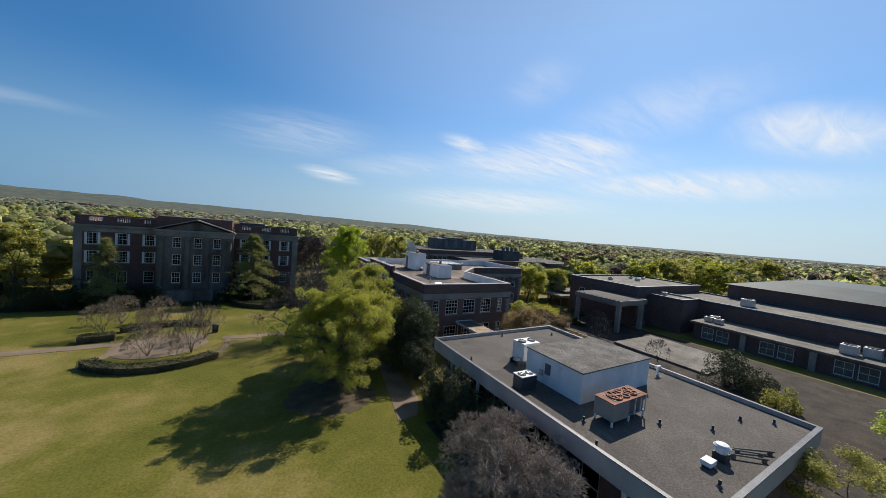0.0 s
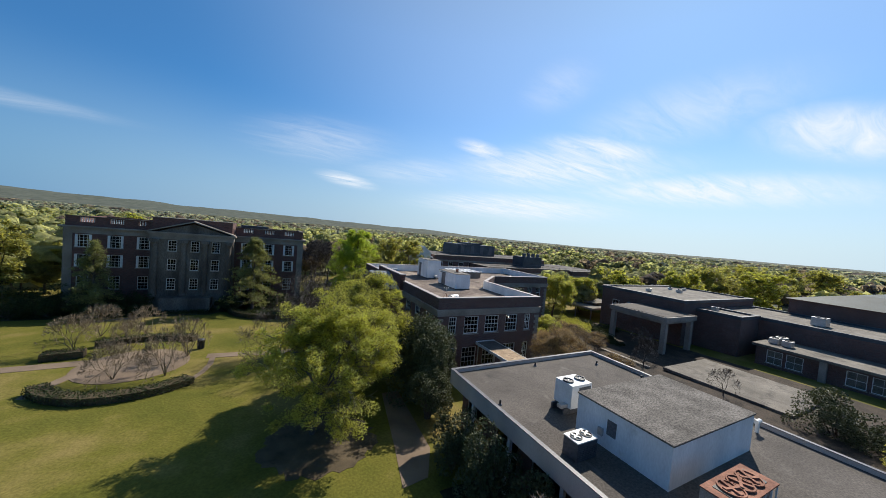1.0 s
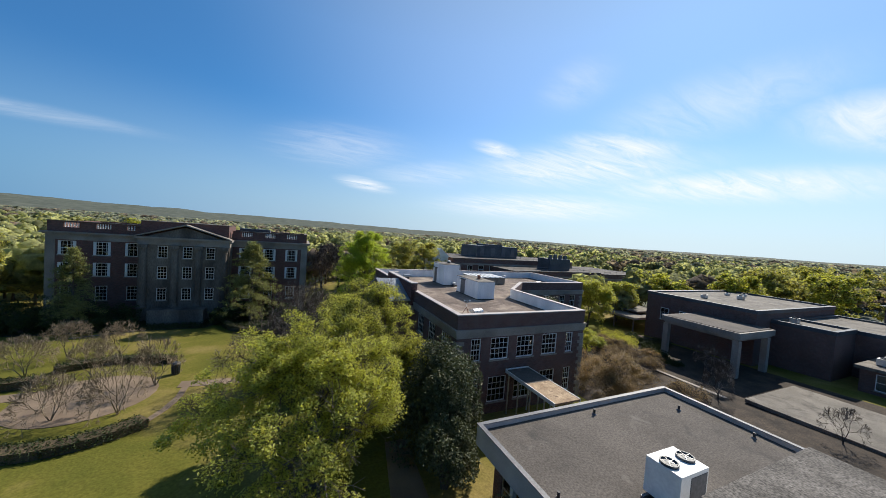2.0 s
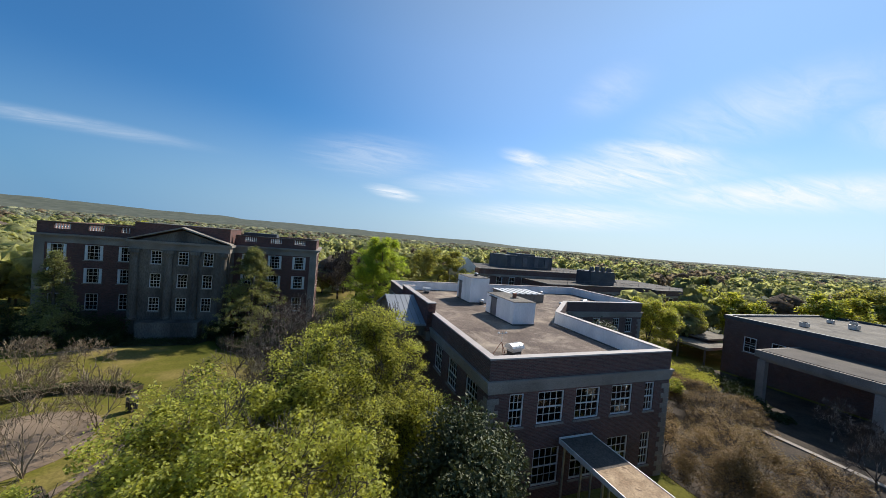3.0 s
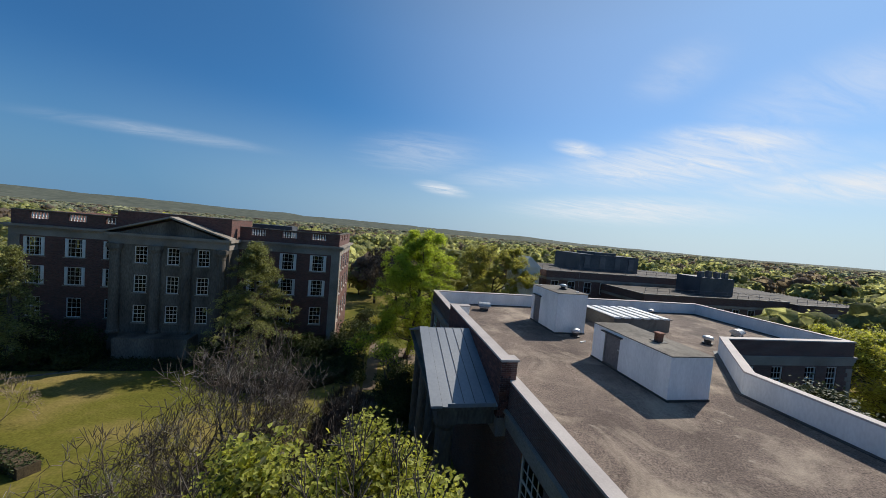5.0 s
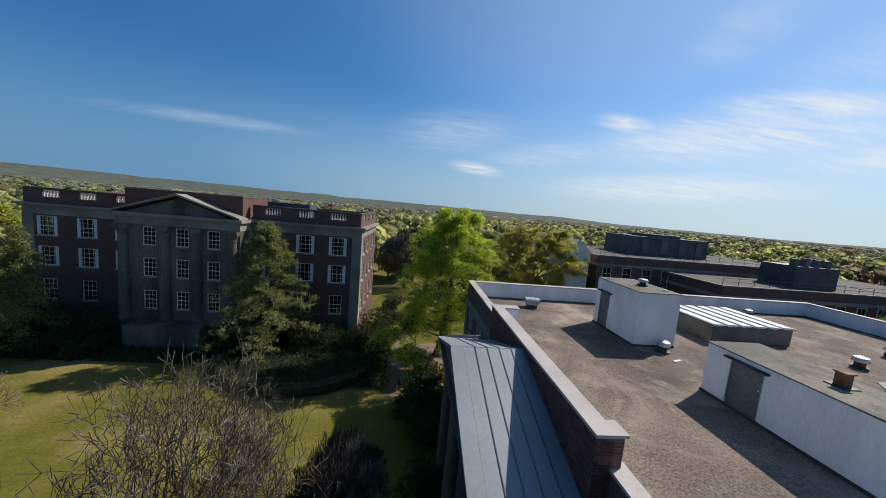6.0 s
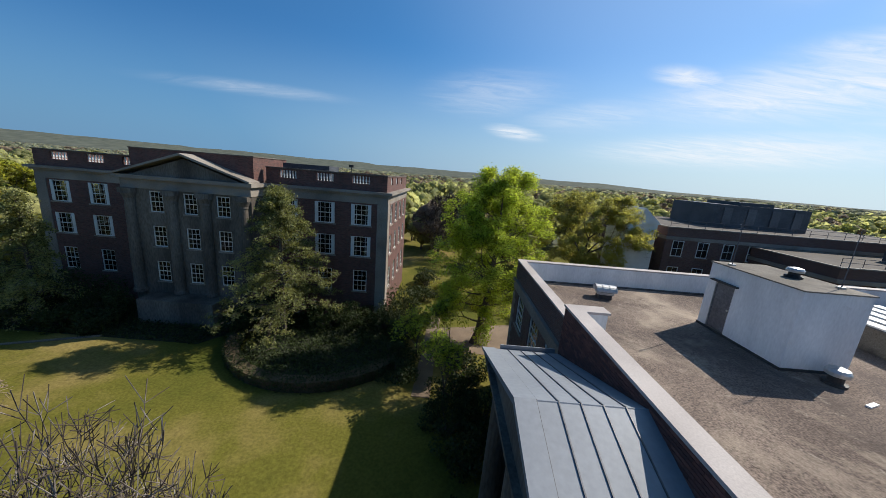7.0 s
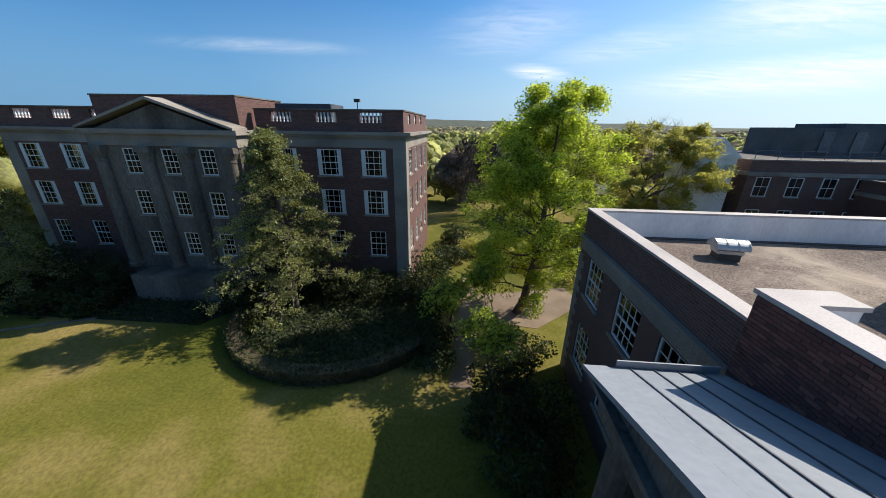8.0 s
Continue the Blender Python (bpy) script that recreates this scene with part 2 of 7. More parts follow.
def clump_material(name, dark, light, patch, grain):
    """Foliage seen from far off: clumps that differ from tree to tree, mottled by sprays of leaves."""
    mat = bpy.data.materials.new(name)
    mat.use_nodes = True
    nt = mat.node_tree
    n, l = nt.nodes.new, nt.links.new
    b, out = nt.nodes["Principled BSDF"], nt.nodes["Material Output"]
    geo, big, fine, add, ramp, mr, mul = n("ShaderNodeNewGeometry"), n("ShaderNodeTexNoise"), n("ShaderNodeTexNoise"), n("ShaderNodeMath"), n("ShaderNodeValToRGB"), n("ShaderNodeMapRange"), n("ShaderNodeMix")
    big.inputs["Scale"].default_value, fine.inputs["Scale"].default_value = 1.0 / patch, grain * 2.0
    fine.inputs["Detail"].default_value, fine.inputs["Roughness"].default_value = 6.0, 0.7
    l(geo.outputs["Position"], big.inputs["Vector"]); l(geo.outputs["Position"], fine.inputs["Vector"])
    add.operation = "MULTIPLY_ADD"; add.inputs[1].default_value = 0.3
    l(geo.outputs["Random Per Island"], add.inputs[0]); l(big.outputs[0], add.inputs[2])
    e = ramp.color_ramp.elements
    e[0].position, e[1].position = 0.42, 0.88
    e[0].color, e[1].color = (*dark, 1), (*light, 1)
    l(add.outputs[0], ramp.inputs[0])
    mr.inputs["From Min"].default_value, mr.inputs["From Max"].default_value = 0.36, 0.66
    mr.inputs["To Min"].default_value, mr.inputs["To Max"].default_value = 0.68, 1.28
    l(fine.outputs[0], mr.inputs[0])
    mul.data_type, mul.blend_type = "RGBA", "MULTIPLY"; mul.inputs["Factor"].default_value = 1.0
    l(ramp.outputs[0], mul.inputs["A"]); l(mr.outputs[0], mul.inputs["B"]); l(mul.outputs["Result"], b.inputs["Base Color"])
    b.inputs["Roughness"].default_value, b.inputs["Specular IOR Level"].default_value = 0.8, 0.1
    bp = n("ShaderNodeBump"); bp.inputs["Strength"].default_value, bp.inputs["Distance"].default_value = 0.6, 0.4
    l(fine.outputs[0], bp.inputs["Height"]); l(bp.outputs[0], b.inputs["Normal"])
    tr, mix = n("ShaderNodeBsdfTranslucent"), n("ShaderNodeMixShader")
    lit = n("ShaderNodeMix"); lit.data_type, lit.blend_type = "RGBA", "MULTIPLY"
    lit.inputs["Factor"].default_value = 1.0; lit.inputs["B"].default_value = (1.6, 1.55, 1.15, 1)      # light that has passed leaves is yellower
    l(mul.outputs["Result"], lit.inputs["A"]); l(lit.outputs["Result"], tr.inputs["Color"]); l(bp.outputs[0], tr.inputs["Normal"])
    mix.inputs[0].default_value = 0.6
    l(b.outputs[0], mix.inputs[1]); l(tr.outputs[0], mix.inputs[2]); l(mix.outputs[0], out.inputs[0])
    return mat


def piece_material(name, island):
    """Fired brick, each one a little different in colour."""
    mat = bpy.data.materials.new(name)
    mat.use_nodes = True
    nt = mat.node_tree
    n, l = nt.nodes.new, nt.links.new
    b = nt.nodes["Principled BSDF"]
    geo, info, noi, ramp, mr, mul = n("ShaderNodeNewGeometry"), n("ShaderNodeObjectInfo"), n("ShaderNodeTexNoise"), n("ShaderNodeValToRGB"), n("ShaderNodeMapRange"), n("ShaderNodeMix")
    e = ramp.color_ramp.elements
    e[0].color, e[1].color = (0.075, 0.032, 0.028, 1), (0.19, 0.075, 0.055, 1)
    x = e.new(0.5); x.color = (0.13, 0.048, 0.038, 1)
    l(geo.outputs["Random Per Island"] if island else info.outputs["Random"], ramp.inputs[0])
    noi.inputs["Scale"].default_value, noi.inputs["Detail"].default_value = 22.0, 4.0
    l(geo.outputs["Position"], noi.inputs["Vector"]); l(noi.outputs[0], mr.inputs[0])
    mr.inputs["To Min"].default_value, mr.inputs["To Max"].default_value = 0.55, 1.45
    mul.data_type, mul.blend_type = "RGBA", "MULTIPLY"; mul.inputs["Factor"].default_value = 1.0
    l(ramp.outputs[0], mul.inputs["A"]); l(mr.outputs[0], mul.inputs["B"]); l(mul.outputs["Result"], b.inputs["Base Color"])
    b.inputs["Roughness"].default_value = 0.85
    bp = n("ShaderNodeBump"); bp.inputs["Strength"].default_value, bp.inputs["Distance"].default_value = 0.4, 0.006
    l(noi.outputs[0], bp.inputs["Height"]); l(bp.outputs[0], b.inputs["Normal"])
    return mat


def glass_material():
    mat = bpy.data.materials.new("window_glass")
    mat.use_nodes = True
    b = mat.node_tree.nodes["Principled BSDF"]
    b.inputs["Base Color"].default_value = (0.58, 0.60, 0.61, 1)
    b.inputs["Roughness"].default_value = 0.03
    b.inputs["Transmission Weight"].default_value = 1.0
    b.inputs["Specular IOR Level"].default_value = 0.2
    b.inputs["IOR"].default_value = 1.25
    return mat


M = {
    "brick": brick_material("dark_red_brick", (0.165, 0.080, 0.066), (0.098, 0.052, 0.045), (0.19, 0.16, 0.14)),
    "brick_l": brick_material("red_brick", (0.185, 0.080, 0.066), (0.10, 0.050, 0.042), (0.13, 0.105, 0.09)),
    "stone": material("limestone", [(0.20, 0.172, 0.145), (0.36, 0.315, 0.268)], scale=2.5, fine=25, rough=0.8, bump=0.15),
    "coping": material("pale_coping", [(0.38, 0.335, 0.315), (0.52, 0.465, 0.435)], scale=1.5, fine=30, rough=0.7, bump=0.1, fine_amount=0.12),
    "white": material("white_painted_masonry", [(0.62, 0.63, 0.64), (0.82, 0.82, 0.82)], scale=1.2, fine=14, rough=0.65, bump=0.2, fine_amount=0.08, stretch=(1, 1, 0.35), worn=[((0.50, 0.48, 0.46), 0.7, 0.6, 0.85)]),
    "roof": material("gravel_roof", [(0.10, 0.073, 0.060), (0.172, 0.130, 0.106), (0.25, 0.192, 0.154)], scale=3.5, fine=19, rough=0.95, bump=0.8, contrast=(0.3, 0.72), fine_amount=0.75, worn=[((0.38, 0.31, 0.24), 3.0, 0.50, 0.68), ((0.075, 0.058, 0.05), 5.5, 0.52, 0.68), ((0.34, 0.285, 0.23), 0.5, 0.60, 0.72)]),
    "roof_dark": material("grey_membrane_roof", [(0.074, 0.063, 0.054), (0.125, 0.107, 0.092)], scale=2.5, fine=12, rough=0.9, bump=0.4, fine_amount=0.45, worn=[((0.175, 0.155, 0.137), 1.6, 0.58, 0.75), ((0.045, 0.041, 0.038), 3.0, 0.58, 0.7)]),
    "roof_pale": material("weathered_concrete_roof", [(0.13, 0.115, 0.095), (0.25, 0.222, 0.185)], scale=3.0, fine=22, rough=0.9, bump=0.3, worn=[((0.075, 0.066, 0.058), 1.6, 0.5, 0.68)]),
    "gravel_top": material("speckled_gravel", [(0.085, 0.076, 0.066), (0.20, 0.18, 0.16)], scale=1.2, fine=13, rough=0.95, bump=0.8, fine_amount=0.75),
    "tar": material("black_flashing", [(0.02, 0.02, 0.022), (0.05, 0.05, 0.05)], scale=1.0, fine=20, rough=0.6, bump=0.2),
    "metal": material("grey_standing_seam_metal", [(0.235, 0.255, 0.285), (0.30, 0.32, 0.35)], scale=2.0, fine=9, rough=0.6, metal=0.1, bump=0.05, fine_amount=0.08),
    "seam": material("dark_seam_metal", [(0.10, 0.10, 0.11), (0.16, 0.16, 0.17)], scale=2.0, fine=9, rough=0.5, metal=0.5, bump=0.0),
    "steel": material("galvanised_steel", [(0.42, 0.42, 0.42), (0.62, 0.62, 0.61)], scale=0.8, fine=12, rough=0.45, metal=0.7, bump=0.05, fine_amount=0.15),
    "rust": material("rusted_steel", [(0.16, 0.06, 0.035), (0.36, 0.17, 0.11)], scale=0.7, fine=16, rough=0.8, metal=0.2, bump=0.3),
    "rust_tan": material("rust_stained_tan_sheet", [(0.22, 0.14, 0.08), (0.46, 0.34, 0.22)], scale=0.6, fine=14, rough=0.8, bump=0.2, worn=[((0.10, 0.05, 0.03), 0.6, 0.56, 0.68)]),
    "paint": material("white_window_paint", [(0.66, 0.66, 0.64), (0.8, 0.8, 0.78)], scale=0.8, fine=10, rough=0.5, bump=0.0, fine_amount=0.06),
    "door": material("grey_steel_door", [(0.09, 0.09, 0.10), (0.15, 0.15, 0.16)], scale=1.0, fine=10, rough=0.5, bump=0.05),
    # near black, so that it stands in for unlit rooms
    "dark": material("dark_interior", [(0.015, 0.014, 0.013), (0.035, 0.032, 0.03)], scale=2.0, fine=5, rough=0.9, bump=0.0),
    "dark_clad": material("dark_grey_cladding", [(0.045, 0.05, 0.06), (0.09, 0.095, 0.105)], scale=2.0, fine=8, rough=0.5, bump=0.05),
    "green_roof": material("blue_green_metal_roof", [(0.022, 0.036, 0.04), (0.045, 0.066, 0.07)], scale=3.0, fine=6, rough=0.7, metal=0.2, bump=0.05),
    "walkway": material("tan_concrete_walk", [(0.155, 0.112, 0.078), (0.25, 0.185, 0.13)], scale=2.0, fine=22, rough=0.9, bump=0.2, fine_amount=0.2),
    "mulch": material("pine_straw_mulch", [(0.055, 0.042, 0.024), (0.135, 0.10, 0.058)], scale=1.2, fine=18, rough=0.95, bump=0.6, fine_amount=0.5),
    "court": material("dark_leaf_litter", [(0.022, 0.016, 0.011), (0.07, 0.05, 0.034)], scale=1.5, fine=9, rough=0.95, bump=0.8, fine_amount=0.6),
    # near-black ground colour that stands in for shade
    "shade_ground": material("shade_dark_ground", [(0.008, 0.012, 0.005), (0.03, 0.036, 0.014)], scale=0.8, fine=7, rough=0.8, bump=1.0, fine_amount=0.7),
    # weather-streaked limestone, its colour also lowered to stand in for shade
    "stone_l": material("weathered_shade_dark_limestone", [(0.060, 0.050, 0.042), (0.21, 0.182, 0.152)], scale=2.2, fine=12, rough=0.85, bump=0.2, stretch=(1, 1, 0.3)),
    "bark": material("bark", [(0.06, 0.048, 0.04), (0.14, 0.115, 0.095)], scale=0.3, fine=25, rough=0.95, bump=0.6, stretch=(1, 1, 0.25)),
    "twig": material("bare_twigs", [(0.045, 0.034, 0.025), (0.085, 0.064, 0.050), (0.34, 0.30, 0.26)], scale=0.5, fine=20, rough=0.9, bump=0.2),
    "twig_grey": material("grey_pink_twigs", [(0.20, 0.155, 0.12), (0.46, 0.38, 0.305)], scale=0.5, fine=20, rough=0.9, bump=0.2),
    "twig_tan": material("tan_budding_twigs", [(0.15, 0.112, 0.072), (0.37, 0.29, 0.195)], scale=0.5, fine=20, rough=0.9, bump=0.2),
    "leaf": leaf_material("spring_leaves", (0.052, 0.063, 0.015), (0.45, 0.46, 0.10), through=0.53),
    "leaf_b": leaf_material("bright_spring_leaves", (0.072, 0.105, 0.016), (0.43, 0.51, 0.085), through=0.55),
    "leaf_o": leaf_material("olive_spring_leaves", (0.10, 0.105, 0.036), (0.40, 0.395, 0.13), through=0.55),
    "needle": leaf_material("conifer_needles", (0.055, 0.066, 0.026), (0.27, 0.285, 0.115), through=0.4),
    "magnolia": leaf_material("glossy_evergreen_leaves", (0.022, 0.030, 0.014), (0.095, 0.11, 0.05), through=0.1, rough=0.6),
    "hedge": leaf_material("clipped_hedge", (0.010, 0.020, 0.006), (0.045, 0.065, 0.016), through=0.2),
    "brown": leaf_material("brown_budding_twigs", (0.08, 0.055, 0.028), (0.30, 0.205, 0.095), through=0.4),
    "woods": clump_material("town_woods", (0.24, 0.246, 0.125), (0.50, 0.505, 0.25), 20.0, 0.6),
    # distance haze put into the colour: greyer and flatter than the town woods
    "woods_far": clump_material("haze_greyed_hill_woods", (0.25, 0.262, 0.205), (0.39, 0.40, 0.305), 60.0, 0.5),
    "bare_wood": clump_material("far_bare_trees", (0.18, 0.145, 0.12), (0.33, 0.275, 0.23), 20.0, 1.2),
    "cream": material("weathered_cream_sheet", [(0.36, 0.33, 0.28), (0.52, 0.49, 0.43)], scale=1.0, fine=10, rough=0.6, bump=0.05, fine_amount=0.15),
    "mortar": material("pale_mortar", [(0.20, 0.17, 0.155), (0.34, 0.30, 0.27)], scale=0.6, fine=30, rough=0.95, bump=0.3),
    "brick_piece": piece_material("single_red_brick", False),
    "brick_rest": piece_material("laid_red_brick", True),
    "glass": glass_material(),
}


def ground_material():
    """Mown lawn near the halls, wooded ground farther off, both uneven in colour."""
    mat = bpy.data.materials.new("lawn_and_woodland")
    mat.use_nodes = True
    nt = mat.node_tree
    n, l = nt.nodes.new, nt.links.new
    b = nt.nodes["Principled BSDF"]
    geo = n("ShaderNodeNewGeometry")
    big, mid, fine, far = (n("ShaderNodeTexNoise") for _ in range(4))
    for node, sc, det in ((big, 0.09, 5), (mid, 0.5, 7), (fine, 7.0, 6), (far, 0.02, 8)):
        node.inputs["Scale"].default_value, node.inputs["Detail"].default_value = sc, det
        l(geo.outputs["Position"], node.inputs["Vector"])
    add = n("ShaderNodeMath"); add.operation = "MULTIPLY_ADD"; add.inputs[1].default_value = 0.35
    l(mid.outputs[0], add.inputs[0]); l(big.outputs[0], add.inputs[2])
    lawn = n("ShaderNodeValToRGB")
    e = lawn.color_ramp.elements
    e[0].position, e[1].position = 0.46, 0.82
    e[0].color, e[1].color = (0.080, 0.090, 0.013, 1), (0.235, 0.182, 0.062, 1)
    x = e.new(0.66); x.color = (0.135, 0.126, 0.022, 1)
    l(add.outputs[0], lawn.inputs[0])
    mr = n("ShaderNodeMapRange")
    mr.inputs["To Min"].default_value, mr.inputs["To Max"].default_value = 0.78, 1.22
    mr.inputs["From Min"].default_value, mr.inputs["From Max"].default_value = 0.3, 0.7
    l(fine.outputs[0], mr.inputs[0])
    mul = n("ShaderNodeMix"); mul.data_type, mul.blend_type = "RGBA", "MULTIPLY"
    mul.inputs["Factor"].default_value = 1
    l(lawn.outputs[0], mul.inputs["A"]); l(mr.outputs[0], mul.inputs["B"])
    wood = n("ShaderNodeValToRGB")
    w = wood.color_ramp.elements
    w[0].position, w[1].position = 0.35, 0.7
    w[0].color, w[1].color = (0.075, 0.086, 0.066, 1), (0.14, 0.15, 0.115, 1)
    l(far.outputs[0], wood.inputs[0])
    dist = n("ShaderNodeVectorMath"); dist.operation = "DISTANCE"; dist.inputs[1].default_value = (0, 30, 0)
    l(geo.outputs["Position"], dist.inputs[0])
    edge = n("ShaderNodeMapRange")
    edge.inputs["From Min"].default_value, edge.inputs["From Max"].default_value = 75, 95
    l(dist.outputs["Value"], edge.inputs[0])
    mix = n("ShaderNodeMix"); mix.data_type = "RGBA"
    l(edge.outputs[0], mix.inputs["Factor"]); l(mul.outputs["Result"], mix.inputs["A"]); l(wood.outputs[0], mix.inputs["B"])
    l(mix.outputs["Result"], b.inputs["Base Color"])
    b.inputs["Roughness"].default_value = 0.95
    b.inputs["Specular IOR Level"].default_value = 0.15
    bp = n("ShaderNodeBump"); bp.inputs["Strength"].default_value, bp.inputs["Distance"].default_value = 0.5, 0.05
    l(fine.outputs[0], bp.inputs["Height"]); l(bp.outputs[0], b.inputs["Normal"])
    return mat


M["ground"] = ground_material()

# ---- tools for building ----
def gz(x, y):
    """Height of the ground: the lawn falls gently towards the far hall."""
    return -0.1 - 0.022 * min(max(y - 20.0, 0.0), 50.0)


def add_box(bm, x0, x1, y0, y1, z0, z1):
    v = [bm.verts.new(p) for p in ((x0, y0, z0), (x1, y0, z0), (x1, y1, z0), (x0, y1, z0), (x0, y0, z1), (x1, y0, z1), (x1, y1, z1), (x0, y1, z1))]
    for f in ((3, 2, 1, 0), (4, 5, 6, 7), (0, 1, 5, 4), (1, 2, 6, 5), (2, 3, 7, 6), (3, 0, 4, 7)):
        bm.faces.new([v[k] for k in f])
    return v


def add_prism(bm, outline, z0, z1):
    """An upright prism over an outline that runs anticlockwise."""
    a = [bm.verts.new((x, y, z0)) for x, y in outline]
    b = [bm.verts.new((x, y, z1)) for x, y in outline]
    bm.faces.new(list(reversed(a))); bm.faces.new(b)
    for k in range(len(a)):
        j = (k + 1) % len(a)
        bm.faces.new((a[k], a[j], b[j], b[k]))


def add_rod(bm, p0, p1, r0, r1=None, sides=8):
    p0, p1 = Vector(p0), Vector(p1)
    r1 = r0 if r1 is None else r1
    d = (p1 - p0).normalized()
    u = d.orthogonal().normalized(); w = d.cross(u)
    ring = lambda p, r: [bm.verts.new(p + r * (math.cos(2 * math.pi * k / sides) * u + math.sin(2 * math.pi * k / sides) * w)) for k in range(sides)]
    a, b = ring(p0, r0), ring(p1, r1)
    for k in range(sides):
        j = (k + 1) % sides
        bm.faces.new((a[k], a[j], b[j], b[k]))
    bm.faces.new(list(reversed(a))); bm.faces.new(b)


def add_profile(bm, base, profile, sides=16):
    """A turned body about the upright line through base, from (radius, height) pairs."""
    rings = [[bm.verts.new((base[0] + r * math.cos(2 * math.pi * k / sides), base[1] + r * math.sin(2 * math.pi * k / sides), base[2] + z)) for k in range(sides)] for r, z in profile]
    for a, b in zip(rings, rings[1:]):
        for k in range(sides):
            j = (k + 1) % sides
            bm.faces.new((a[k], a[j], b[j], b[k]))
    bm.faces.new(list(reversed(rings[0]))); bm.faces.new(rings[-1])


def soften(bm, width=0.02):
    bmesh.ops.bevel(bm, geom=[e for e in bm.edges if len(e.link_faces) == 2 and e.calc_face_angle(0) > 0.6], offset=width, segments=1, affect="EDGES")


def mesh_of(name, bm, mat):
    me = bpy.data.meshes.new(name)
    bmesh.ops.recalc_face_normals(bm, faces=bm.faces)
    bm.to_mesh(me); bm.free()
    me.materials.append(mat)
    return me


def world_of(ob):
    return ob.matrix_basis if ob.parent is None else world_of(ob.parent) @ ob.matrix_parent_inverse @ ob.matrix_basis


def thing(name, at, label, category, group="", kind=""):
    ob = new(name)
    ob.empty_display_size = 0.3
    ob.location = at
    return tagged(ob, label, category, group, kind)


def part(name, bm, mat, parent=None, label=""):
    """Links a bmesh, in world places, as one mesh object under a thing or a part."""
    me = bm if isinstance(bm, bpy.types.Mesh) else mesh_of(name, bm, mat)
    ob = new(name, me)
    if parent:
        ob.parent = parent
        ob.matrix_parent_inverse = world_of(parent).inverted()
    return tagged(ob, label)


def placed(name, me, m, parent=None, label=""):
    """An object on shared mesh data at the world pose m."""
    ob = new(name, me)
    if parent:
        ob.parent = parent
        ob.matrix_parent_inverse = world_of(parent).inverted()
    ob.matrix_basis = m
    return tagged(ob, label)


def local(name, me, m, parent):
    """An object on shared mesh data at the pose m in its parent's own space."""
    ob = new(name, me)
    ob.parent = parent
    ob.matrix_basis = m
    return ob


def boxes(name, rows, mat, parent, label="", bevel=0.0):
    bm = bmesh.new()
    for r in rows:
        add_box(bm, *r)
    if bevel:
        soften(bm, bevel)
    return part(name, bm, mat, parent, label)


def add_wall(bm, axis, at, thick, u0, u1, z0, z1, holes=()):
    """A wall along x (axis 'x', from y = at to at + thick) or along y, with real openings (ua, ub, za, zb)."""
    us = sorted({u0, u1, *(h[0] for h in holes), *(h[1] for h in holes)})
    for a, b in zip(us, us[1:]):
        mid = (a + b) / 2
        cuts = sorted((h[2], h[3]) for h in holes if h[0] < mid < h[1])
        z = z0
        for lo, hi in (*cuts, (z1, z1)):
            if lo - z > 1e-4:
                add_box(bm, *((a, b, at, at + thick) if axis == "x" else (at, at + thick, a, b)), z, lo)
            z = hi


def mesh_np(name, verts, faces, mat):
    me = bpy.data.meshes.new(name)
    me.from_pydata(np.asarray(verts).tolist(), [], np.asarray(faces).tolist())
    me.materials.append(mat)
    return me

# ---- ground to the horizon, with the wooded ridge beyond the town ----
def ridge_height(az):
    """Height of the far ridge by compass bearing, in degrees from +y."""
    knots = ((-180, 20), (-90, 70), (-60, 92), (-38, 90), (-20, 82), (-5, 74), (10, 66), (26, 52), (36, 30), (50, 18), (70, 22), (100, 24), (180, 20))
    for (a, u), (b, v) in zip(knots, knots[1:]):
        if a <= az <= b:
            k = (az - a) / (b - a)
            return u + (v - u) * k * k * (3 - 2 * k)
    return 20.0


